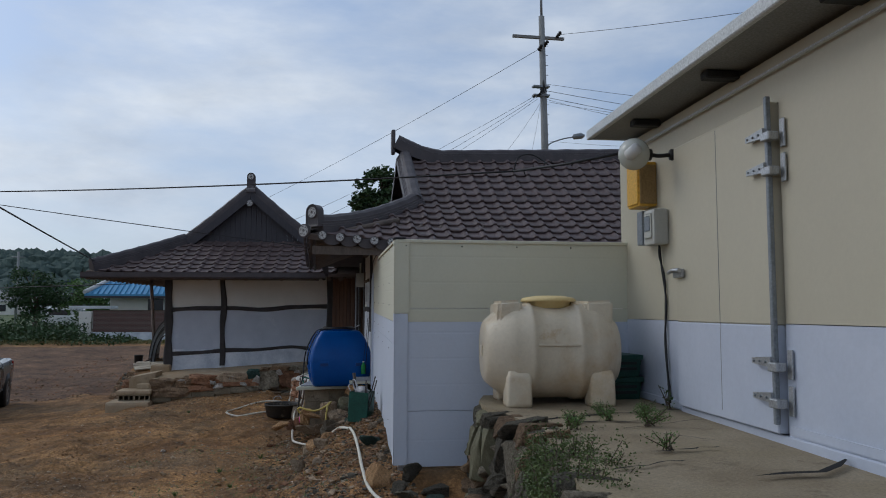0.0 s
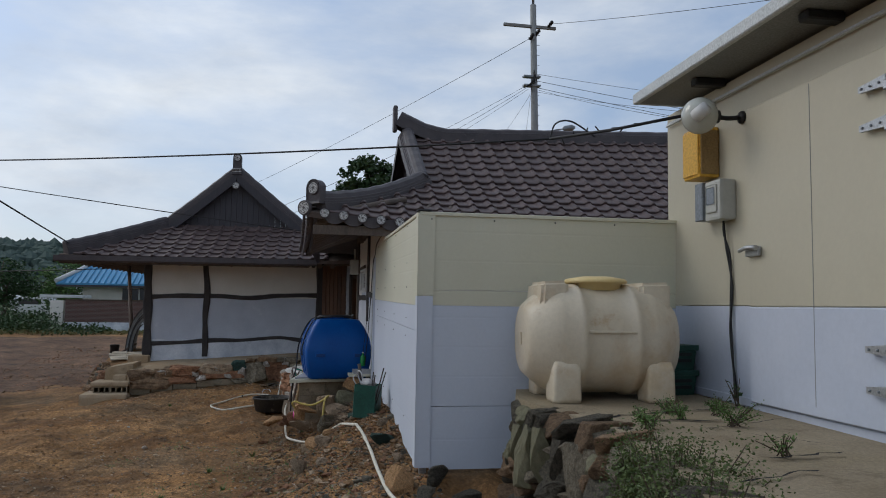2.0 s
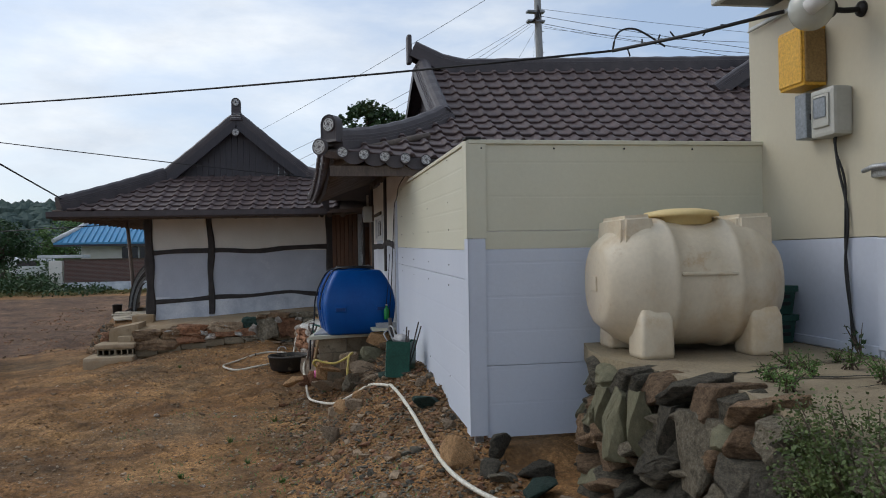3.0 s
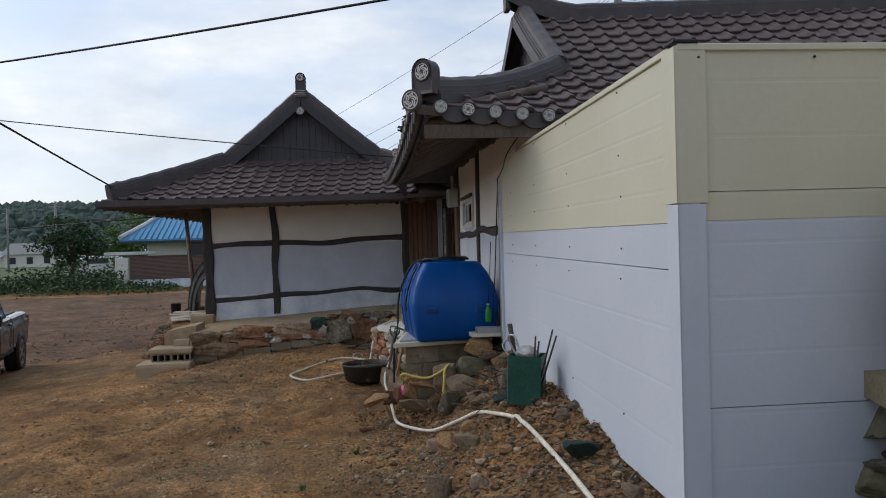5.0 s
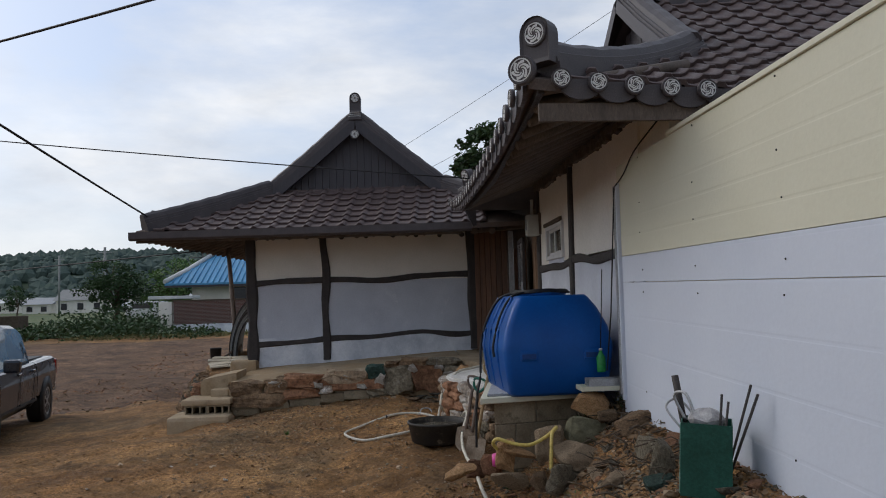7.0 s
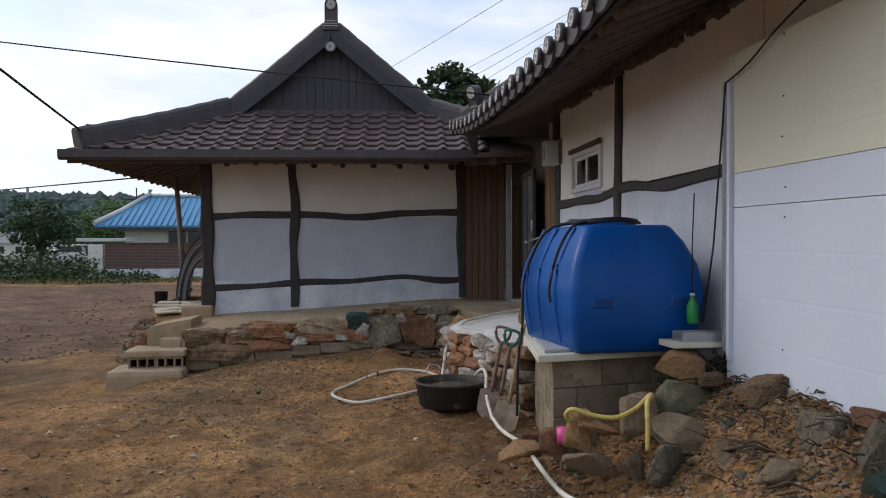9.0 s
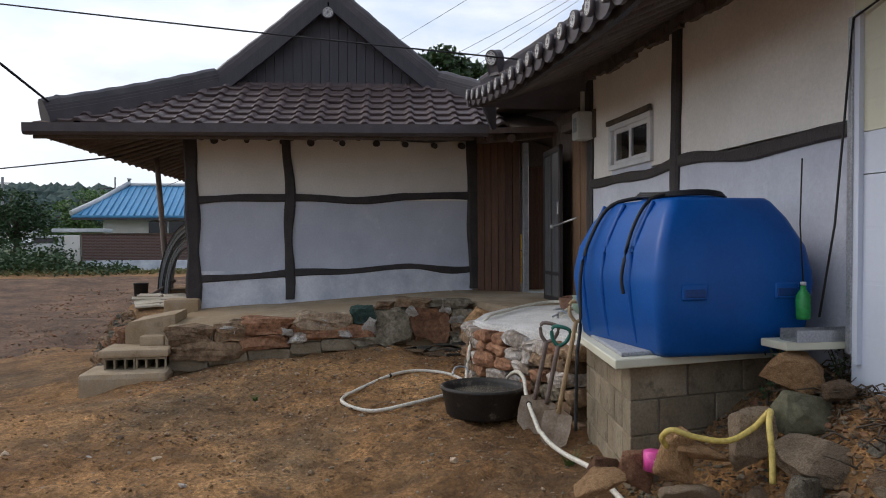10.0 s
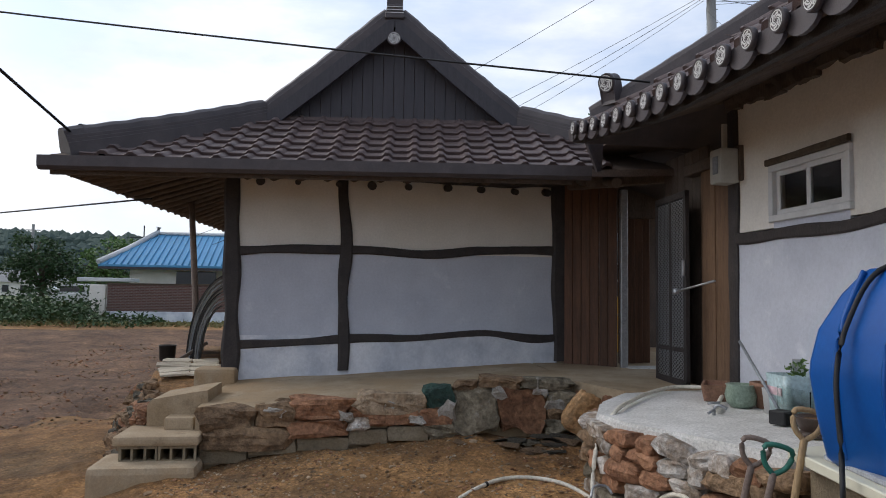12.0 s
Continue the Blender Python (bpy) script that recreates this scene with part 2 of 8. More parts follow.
M_STEELBOX = mat("steel_box", (0.20, 0.22, 0.24), (0.26, 0.28, 0.30), 4, 0.45, 0.05, 50, metal=0.3)
M_YELLOW = mat("yellow_box", (0.62, 0.34, 0.035), (0.70, 0.41, 0.06), 3, 0.5, 0.05, 50, c3=(0.34, 0.20, 0.05), spots=0.64)
M_WIRE = mat("cable_black", (0.012, 0.012, 0.013), (0.02, 0.02, 0.02), 5, 0.6, 0.0, 20)
M_HOSE = mat("white_hose", (0.60, 0.56, 0.46), (0.70, 0.66, 0.56), 6, 0.5, 0.1, 50, c3=(0.40, 0.33, 0.22), spots=0.62)
M_HOSE_Y = mat("yellow_hose", (0.50, 0.38, 0.09), (0.58, 0.45, 0.14), 6, 0.45, 0.1, 50)
M_GREEN = mat("dark_green_paint", (0.008, 0.055, 0.038), (0.014, 0.085, 0.06), 6, 0.45, 0.2, 60, c3=(0.16, 0.2, 0.17), spots=0.72)
M_CRATE = mat("green_plastic", (0.012, 0.05, 0.036), (0.018, 0.066, 0.05), 6, 0.5, 0.1, 60)
M_LEAF = mat("leaf", (0.06, 0.12, 0.026), (0.12, 0.20, 0.05), 5, 0.6, 0.1, 60, fine=0.3)
M_LEAF_D = mat("dark_leaf", (0.022, 0.050, 0.016), (0.045, 0.085, 0.026), 4, 0.65, 0.1, 60, fine=0.3)
M_BARK = mat("bark", (0.07, 0.05, 0.035), (0.11, 0.085, 0.06), 8, 0.9, 0.7, 40)
M_HILL = mat("hill_ground", (0.03, 0.055, 0.03), (0.05, 0.08, 0.04), 0.05, 0.9, 0.2, 2)


def glass_mat(name, tint, rough=0.05):
    m = bpy.data.materials.new(name)
    m.use_nodes = True
    b = m.node_tree.nodes["Principled BSDF"]
    b.inputs["Base Color"].default_value = (*tint, 1)
    b.inputs["Roughness"].default_value, b.inputs["Transmission Weight"].default_value, b.inputs["IOR"].default_value = rough, 1.0, 1.45
    return m


M_GLASS = glass_mat("glass", (0.92, 0.96, 0.95))


# ---- building helpers ----
def thing(name, m=None, label="", category="", group="", kind=""):
    ob = new(name)
    ob.empty_display_size = 0.1
    ob.matrix_world = m if m is not None else Matrix()
    return tagged(ob, label, category, group, kind)


def part(name, bm, material, parent=None, label="", m=None, smooth=False):
    """Link a bmesh as one mesh object under a thing or part."""
    me = bpy.data.meshes.new(name)
    bmesh.ops.recalc_face_normals(bm, faces=bm.faces)
    bm.to_mesh(me)
    bm.free()
    return link(name, me, material, parent, label, m, smooth)


def link(name, me, material, parent=None, label="", m=None, smooth=False):
    for one in (material if isinstance(material, (list, tuple)) else [material]):
        if not me.materials or one.name not in me.materials:
            me.materials.append(one)
    if smooth:
        for p in me.polygons:
            p.use_smooth = True
    ob = new(name, me)
    if parent is not None:
        ob.parent = parent
    if m is not None:
        ob.matrix_basis = m
    if label:
        ob["label"] = label
    return ob


def raw(name, verts, faces, material, parent=None, label="", m=None, smooth=False):
    me = bpy.data.meshes.new(name)
    me.from_pydata([tuple(v) for v in verts], [], faces)
    me.update()
    return link(name, me, material, parent, label, m, smooth)


def bx(bm, x0, x1, y0, y1, z0, z1, bevel=0.0, m=None, mi=0):
    vs = [bm.verts.new((x, y, z)) for z in (z0, z1) for y in (y0, y1) for x in (x0, x1)]
    fs = [bm.faces.new([vs[i] for i in f]) for f in ((0, 2, 3, 1), (4, 5, 7, 6), (0, 1, 5, 4), (2, 6, 7, 3), (0, 4, 6, 2), (1, 3, 7, 5))]
    if m is not None:
        bmesh.ops.transform(bm, matrix=m, verts=vs)
    for f in fs:
        f.material_index = mi
    if bevel:
        es = list({e for f in fs for e in f.edges})
        bmesh.ops.bevel(bm, geom=es, offset=bevel, segments=1 if bevel < 0.012 else 2, affect="EDGES", profile=0.6)
    return bm


def box(x0, x1, y0, y1, z0, z1, bevel=0.0, m=None):
    return bx(bmesh.new(), x0, x1, y0, y1, z0, z1, bevel, m)


def tube(bm, pts, r, seg=8, r2=None, caps=True):
    pts = [Vector(p) for p in pts]
    n = len(pts)
    rings, up = [], Vector((0.013, 0.017, 1))
    for i, p in enumerate(pts):
        d = (pts[min(i + 1, n - 1)] - pts[max(i - 1, 0)]).normalized()
        side = d.cross(up if abs(d.z) < 0.95 else Vector((1, 0, 0))).normalized()
        top = side.cross(d)
        rad = r if r2 is None else r + (r2 - r) * i / max(1, n - 1)
        rings.append([bm.verts.new(p + (side * math.cos(a) + top * math.sin(a)) * rad) for a in (2 * math.pi * k / seg for k in range(seg))])
    for a, b in zip(rings, rings[1:]):
        for k in range(seg):
            f = bm.faces.new((a[k], a[(k + 1) % seg], b[(k + 1) % seg], b[k]))
            f.smooth = True
    if caps:
        bm.faces.new(rings[0][::-1])
        bm.faces.new(rings[-1])
    return bm


def smooth_path(pts, per=6):
    """A Catmull-Rom line through the points."""
    pts = [Vector(p) for p in pts]
    q = [pts[0]] + pts + [pts[-1]]
    out = []
    for i in range(1, len(q) - 2):
        for k in range(per):
            s = k / per
            a, b, c, d = q[i - 1], q[i], q[i + 1], q[i + 2]
            out.append(0.5 * (2 * b + (c - a) * s + (2 * a - 5 * b + 4 * c - d) * s * s + (3 * b - a - 3 * c + d) * s ** 3))
    return out + [pts[-1]]


def sag(a, b, drop, n=14):
    a, b = Vector(a), Vector(b)
    return [a.lerp(b, k / n) - Vector((0, 0, drop * 4 * (k / n) * (1 - k / n))) for k in range(n + 1)]


def lathe(bm, prof, seg=24, m=None, close=False):
    rings = []
    for r, z in prof:
        rings.append([bm.verts.new((r * math.cos(2 * math.pi * k / seg), r * math.sin(2 * math.pi * k / seg), z)) for k in range(seg)])
    for a, b in zip(rings, rings[1:]):
        for k in range(seg):
            f = bm.faces.new((a[k], a[(k + 1) % seg], b[(k + 1) % seg], b[k]))
            f.smooth = True
    bm.faces.new(rings[0][::-1])
    bm.faces.new(rings[-1])
    if m is not None:
        bmesh.ops.transform(bm, matrix=m, verts=[v for r in rings for v in r])
    return bm


def vnoise(x, y, seed=0):
    """Smooth value noise on numpy arrays, 0 to 1."""
    xi, yi = np.floor(x).astype(np.int64), np.floor(y).astype(np.int64)
    fx, fy = x - xi, y - yi
    fx, fy = fx * fx * (3 - 2 * fx), fy * fy * (3 - 2 * fy)

    def h(i, j):
        v = (i * 374761393 + j * 668265263 + seed * 1274126177) & 0x7FFFFFFF
        v = ((v ^ (v >> 13)) * 1274126177) & 0x7FFFFFFF
        return ((v ^ (v >> 16)) & 0xFFFF) / 65535.0

    return (h(xi, yi) * (1 - fx) + h(xi + 1, yi) * fx) * (1 - fy) + (h(xi, yi + 1) * (1 - fx) + h(xi + 1, yi + 1) * fx) * fy


def smoothstep(x, a, b):
    u = np.clip((x - a) / (b - a), 0, 1)
    return u * u * (3 - 2 * u)


# ---- placing of the store corner ----
NEAR = Matrix.Translation((-0.347, 0.447, -0.035)) @ Matrix.Rotation(radians(-0.62), 4, "Z") @ Matrix.Diagonal((0.958, 0.958, 0.9886, 1))
PANEL = Matrix.Translation((0.41, 7.535, -0.014)) @ Matrix.Rotation(radians(-2.1), 4, "Z") @ Matrix.Rotation(radians(1.0), 4, "X") @ Matrix.Diagonal((0.958, 0.927, 0.957, 1)) @ Matrix.Translation((-0.70, -7.452, 0))


def loose(x, y):
    """Plan place of a loose thing lying along the panel wall."""
    return (x + float(np.interp(y, [4, 7.5, 9.7, 11.2, 12.2, 13.4], [-0.40, -0.30, -0.22, -0.02, 0.05, 0.0])), y + float(np.interp(y, [4, 7.5, 9.7, 11.2], [0.25, 0.10, 0.02, 0.02])))


# ---- ground ----
def ground_z(x, y):
    """Height of the yard, the heap of rubble beside the panel wall and the field."""
    x, y = np.asarray(x, float), np.asarray(y, float)
    z = np.interp(y, [-30, 0, 3, 6, 8, 10.5, 14, 17, 25, 44, 60, 400], [0.7, 0.42, 0.22, 0.03, -0.19, -0.29, -0.25, -0.32, -0.45, 0.02, 0.05, 0.3])
    z = z - 0.055 * np.clip(-4 - x, 0, 5) * (1 - smoothstep(y, 22, 34))
    heap_top = np.interp(y, [6, 7.4, 9, 10.2, 12.6], [0.10, 0.20, 0.36, 0.42, 0.40])
    foot = np.interp(y, [9.8, 11.2], [-0.95, -0.50])
    f = smoothstep(x - foot, 0.0, 1.5 - 0.8 * (foot + 0.95)) * smoothstep(y, 5.6, 7.3) * (1 - smoothstep(y, 12.5, 13.6))
    z = z + (heap_top - z) * f
    z = z + 0.10 * smoothstep(x, -0.6, 1.0) * smoothstep(y, 12.8, 14) * (1 - smoothstep(y, 17, 18))
    z = z + (0.10 + 0.20 * smoothstep(x, -3.8, -1.0)) * smoothstep(y, 14.6, 17.0) * smoothstep(x, -4.6, -3.6) * (1 - smoothstep(y, 19, 22))
    z = z + 0.08 * np.exp(-((x + 0.75) ** 2 + (y - 14.45) ** 2) / 0.5)
    z = z - 0.07 * smoothstep(y, 15.2, 16.6) * (1 - smoothstep(x, -3.9, -3.0)) * (1 - smoothstep(y, 17.8, 19.5))
    near = 1 - smoothstep(np.hypot(x + 1, y - 9), 14, 26)
    churn = smoothstep(vnoise(x * 0.62, y * 0.62, 61), 0.42, 0.68)
    rough = 0.035 * (vnoise(x * 1.3, y * 1.3, 1) - 0.5) + 0.035 * (vnoise(x * 3.5, y * 3.5, 2) - 0.5) + 0.022 * (vnoise(x * 9, y * 9, 3) - 0.5) + 0.014 * (vnoise(x * 20, y * 20, 4) - 0.5)
    heap = 0.10 * f * (vnoise(x * 4.2, y * 4.2, 5) - 0.5)
    # wheel ruts and ploughed strips
    tracks = 0.045 * np.sin((x * 0.8 + y * 0.35) * 5.0 + 3 * vnoise(x * 0.4, y * 0.4, 6)) * smoothstep(vnoise(x * 0.5, y * 0.5, 7), 0.45, 0.8)
    rows = (0.11 * np.sin((y - 0.28 * x) * 2.9) + 0.16 * (vnoise(x * 1.1, y * 1.6, 8) - 0.5)) * smoothstep(y, 21.2, 22.2) * (1 - smoothstep(y, 36, 41)) * smoothstep(-x, 3.8, 4.6)
    clods = near * churn * (0.055 * (vnoise(x * 4.6, y * 4.6, 62) - 0.5) + 0.05 * np.abs(vnoise(x * 9.5, y * 9.5, 63) - 0.5) + 0.022 * (vnoise(x * 19, y * 19, 64) - 0.5))
    return z + clods + rough * near + heap + tracks * near * smoothstep(-x, -0.2, 1.2) * 0.8 + rows


def axis(fine0, fine1, step, far0, far1):
    a = list(np.arange(fine0, fine1, step))
    for sign, stop in ((1, far1), (-1, far0)):
        v, d = (a[-1], step) if sign > 0 else (a[0], step)
        while sign * (stop - v) > 0:
            d *= 1.16
            v += sign * d
            a.append(v) if sign > 0 else a.insert(0, v)
    return np.array(a)


gx, gy = axis(-5.6, 0.8, 0.048, -900, 900), axis(3.6, 17.6, 0.048, -400, 1500)
GX, GY = np.meshgrid(gx, gy)
GZ = ground_z(GX, GY)
nx, ny = len(gx), len(gy)
idx = np.arange(nx * ny).reshape(ny, nx)
quads = np.stack([idx[:-1, :-1], idx[:-1, 1:], idx[1:, 1:], idx[1:, :-1]], -1).reshape(-1, 4)
ground = raw("ground", np.stack([GX, GY, GZ], -1).reshape(-1, 3).tolist(), quads.tolist(), [M_DIRT, M_SOIL], smooth=True)
for poly in ground.data.polygons:                # the ploughed field is darker soil
    c = poly.center
    if -30 < c.x < -3.9 and 21.4 + 0.8 * math.sin(c.x) < c.y < 40.5:
        poly.material_index = 1
tagged(ground, "bare reddish-brown trodden dirt yard with ruts", "ground", kind="structure")


def gz(x, y):
    return float(ground_z(x, y))


# ---- roofs ----
def tile_mesh(w, h):
    """One pressed roof tile: a flat pan, a raised roll, a stepped front edge."""
    prof = [(-0.5, 0.004), (-0.38, 0.0), (0.02, 0.0), (0.14, 0.013), (0.22, 0.036), (0.38, 0.036), (0.5, 0.004)]
    vs = []
    for y, dz, drop in ((h * 1.12, 0.0, 0), (h * 0.5, 0.014, 0), (0.012, 0.034, 0), (0.0, 0.028, 0), (0.004, -0.004, 1)):
        vs += [(x * w, y - (0.012 if (0.1 < x < 0.45 and y < 0.1) else 0), (z if not drop else z * 0.9) + dz) for x, z in prof]
    n = len(prof)
    fs = [(r * n + i, r * n + i + 1, (r + 1) * n + i + 1, (r + 1) * n + i) for r in range(4) for i in range(n - 1)]
    me = bpy.data.meshes.new("tile")
    me.from_pydata(vs, [], [f[::-1] for f in fs])
    me.update()
    me.materials.append(M_TILE)
    for p in me.polygons:
        p.use_smooth = p.index < 12
    return me


def lay_tiles(parent, place, width, depth, w, h, inside, single=True):
    """Tiles on a slope: place(u, d) gives the surface point, u along the eave, d level distance from it."""
    me = tile_mesh(w, h)
    d, count, rest_v, rest_f = 0.0, 0, [], []
    while d < depth:
        u = w * 0.5
        while u < width:
            if inside(u, d + h * 0.4):
                p, pu, pd = Vector(place(u, d)), Vector(place(u + 0.02, d)), Vector(place(u, d + 0.02))
                ex, ey = (pu - p).normalized(), (pd - p).normalized()
                ez = ex.cross(ey).normalized()
                ey = ez.cross(ex)
                m = Matrix((ex, ey, ez)).transposed().to_4x4()
                m.translation = p + ez * random.uniform(0.006, 0.012)
                if single and single(u, d):
                    ob = link("tile", me, M_TILE, parent, m=m)
                else:
                    k = len(rest_v)
                    rest_v += [m @ v.co for v in me.vertices]
                    rest_f += [tuple(k + i for i in f.vertices) for f in me.polygons]
            u += w
        p0, p1 = Vector(place(width / 2, d)), Vector(place(width / 2, d + 0.1))
        d += h * 0.1 / (p1 - p0).length
    if rest_v:
        tagged(raw("distant_tiles", rest_v, rest_f, M_TILE, parent), kind="stuff")


def deck(parent, place, width, depth, inside, n=26, k=10, name="roof_boarding", thick=0.07):
    """The boarded surface under the tiles, with thickness; quads outside the hip are left out."""
    vs, fs = [], []
    us, ds = [width * i / n for i in range(n + 1)], [depth * j / k for j in range(k + 1)]
    for j in range(k + 1):
        for i in range(n + 1):
            lo, hi = inside(ds[j])
            p = Vector(place(min(max(us[i], lo), hi), ds[j]))
            vs.append(p + Vector((0, 0, 0.002)))
    base = len(vs)
    vs += [v - Vector((0, 0, thick)) for v in vs]
    for j in range(k):
        for i in range(n):
            a, b, c, d = j * (n + 1) + i, j * (n + 1) + i + 1, (j + 1) * (n + 1) + i + 1, (j + 1) * (n + 1) + i
            fs += [(a, b, c, d), (base + d, base + c, base + b, base + a)]
    for i in range(n):
        fs.append((i, base + i, base + i + 1, i + 1))
    raw(name, vs, fs, M_ROOF_DECK, parent)


def ridge(parent, pts, w, h, name="ridge", caps=True, mat_=None):
    """A ridge of stacked courses topped by round cap tiles, along the points."""
    bm = bmesh.new()
    pts = [Vector(p) for p in pts]
    prof = [(-w * 0.5, -0.10), (-w * 0.5, h * 0.16), (-w * 0.44, h * 0.18), (-w * 0.44, h * 0.34), (-w * 0.39, h * 0.36), (-w * 0.39, h * 0.52), (-w * 0.35, h * 0.55),
            (-w * 0.31, h * 0.8), (-w * 0.16, h * 0.97), (0, h), (w * 0.16, h * 0.97), (w * 0.31, h * 0.8), (w * 0.35, h * 0.55), (w * 0.39, h * 0.52), (w * 0.39, h * 0.36),
            (w * 0.44, h * 0.34), (w * 0.44, h * 0.18), (w * 0.5, h * 0.16), (w * 0.5, -0.10)]
    rings = []
    for i, p in enumerate(pts):
        d = (pts[min(i + 1, len(pts) - 1)] - pts[max(i - 1, 0)])
        side = Vector((d.y, -d.x, 0)).normalized()
        up = side.cross(d).normalized()
        if up.z < 0:
            up = -up
        k = 1.0 + (0.05 if caps and i % 2 else 0.0)
        rings.append([bm.verts.new(p + side * a + up * (b * (k if b > h * 0.6 else 1))) for a, b in prof])
    for a, b in zip(rings, rings[1:]):
        for k in range(len(prof) - 1):
            bm.faces.new((a[k], a[k + 1], b[k + 1], b[k]))
    bm.faces.new(rings[0])
    bm.faces.new(rings[-1][::-1])
    return part(name, bm, mat_ or M_TILE_DARK, parent)


def line(a, b, n, bend=0.0):
    a, b = Vector(a), Vector(b)
    return [a.lerp(b, k / n) - Vector((0, 0, bend * 4 * (k / n) * (1 - k / n))) for k in range(n + 1)]


def swirl_mesh(name, r, thick, dark, white):
    """A round end tile with a white ring and curling strokes; it faces -y."""
    bm = bmesh.new()
    lathe(bm, [(r * 0.98, 0), (r, thick * 0.6), (r * 0.94, thick), (r * 0.86, thick * 0.8), (0.001, thick * 0.8)], 20)
    n0 = len(bm.faces)

    def stroke(pts, wd):
        pv = []
        for i, p in enumerate(pts):
            d = (Vector(pts[min(i + 1, len(pts) - 1)]) - Vector(pts[max(i - 1, 0)])).normalized()
            s = Vector((d.y, -d.x)) * wd * (1 - 0.75 * i / len(pts))
            pv.append((bm.verts.new((p[0] + s.x, p[1] + s.y, thick * 0.9)), bm.verts.new((p[0] - s.x, p[1] - s.y, thick * 0.9))))
        for a, b in zip(pv, pv[1:]):
            bm.faces.new((a[0], a[1], b[1], b[0]))

    m0 = len(bm.faces)
    ring = [(r * 0.8 * math.cos(a), r * 0.8 * math.sin(a)) for a in np.linspace(0, 2 * math.pi, 25)]
    pv = [(bm.verts.new((x, y, thick * 0.9)), bm.verts.new((x * 0.88, y * 0.88, thick * 0.9))) for x, y in ring]
    for a, b in zip(pv, pv[1:]):
        bm.faces.new((a[0], a[1], b[1], b[0]))
    for k in range(6):
        a0 = k * math.pi / 3
        stroke([((0.62 - 0.075 * j) * r * math.cos(a0 + j * 0.34), (0.62 - 0.075 * j) * r * math.sin(a0 + j * 0.34)) for j in range(7)], r * 0.1)
    for i, f in enumerate(bm.faces):
        f.material_index = 1 if i >= m0 else 0
    bmesh.ops.transform(bm, matrix=pose(0, 0, 0, 90, 0, 0), verts=bm.verts)
    bmesh.ops.recalc_face_normals(bm, faces=bm.faces)
    me = bpy.data.meshes.new(name)
    bm.to_mesh(me)
    bm.free()
    me.materials.append(dark)
    me.materials.append(white)
    return me


DISC = swirl_mesh("end_disc", 0.062, 0.035, M_TILE_DARK, M_WHITE)
BIG_DISC = swirl_mesh("big_end_disc", 0.085, 0.04, M_TILE_DARK, M_WHITE)


def finial(parent, m, w=0.19, h=0.36, name="ridge_end_tile"):
    """An arched ridge-end tile with a swirl disc; it faces -y at its base."""
    bm = bmesh.new()
    out = [(-w / 2, 0)] + [(w / 2 * math.cos(a), h - w / 2 + w / 2 * math.sin(a)) for a in np.linspace(math.pi, 0, 11)] + [(w / 2, 0)]
    f0 = [bm.verts.new((x, -0.05, z)) for x, z in out]
    f1 = [bm.verts.new((x * 0.82, -0.035, 0.03 + z * 0.91)) for x, z in out]
    b0 = [bm.verts.new((x, 0.07, z)) for x, z in out]
    n = len(out)
    for i in range(n):
        j = (i + 1) % n
        bm.faces.new((f0[i], f0[j], f1[j], f1[i]))
        bm.faces.new((f0[j], f0[i], b0[i], b0[j]))
    bm.faces.new(f1)
    bm.faces.new(b0[::-1])
    f = part(name, bm, M_TILE_DARK, parent, m=m)
    link("swirl_disc", BIG_DISC, [M_TILE_DARK, M_WHITE], f, "white swirl ornament", pose(0, -0.012, h - w * 0.52))
    return f


def wavy_strip(parent, name, a, b, w, thick, out, waves=0.02, seed=0, n=22, mat_=None):
    """A hewn timber, wavy along its edges, from a to b, standing proud of its wall along out."""
    a, b, out = Vector(a), Vector(b), Vector(out).normalized()
    d = (b - a).normalized()
    side = d.cross(out).normalized()
    L = (b - a).length
    bm = bmesh.new()
    rings = []
    for i in range(n + 1):
        s = i / n
        c = a.lerp(b, s) + side * waves * (noise.noise(Vector((s * L * 1.1, seed * 7.3, 0))) * 1.6)
        ww = w * (1 + 0.35 * noise.noise(Vector((s * L * 2.2, seed * 3.1, 5)))) * 0.5
        rings.append([bm.verts.new(c + side * x * ww + out * z * thick) for x, z in ((-1, -0.5), (-1, 0.6), (-0.7, 1), (0.7, 1), (1, 0.6), (1, -0.5))])
    for p, q in zip(rings, rings[1:]):
        for k in range(5):
            bm.faces.new((p[k], p[k + 1], q[k + 1], q[k]))
    bm.faces.new(rings[0])
    bm.faces.new(rings[-1][::-1])
    return part(name, bm, mat_ or M_BEAM, parent)


def rafters(parent, pairs, r=0.05):
    for a, b in pairs:
        bm = bmesh.new()
        tube(bm, line(a, b, 4), r * random.uniform(0.85, 1.1), 8, r * 0.85)
        part("rafter", bm, M_DARKWOOD, parent)


# ---- gable house ----
house = thing("house", Matrix(), "old white-plastered timber house with dark tiled hip-and-gable roof", "house")
HW = pose(0.07, 18.93, 0, 0, 0, 2.0)            # wall frame: x along the gable wall, y inwards
wall_g = thing("wall", HW)
wall_g.parent = house
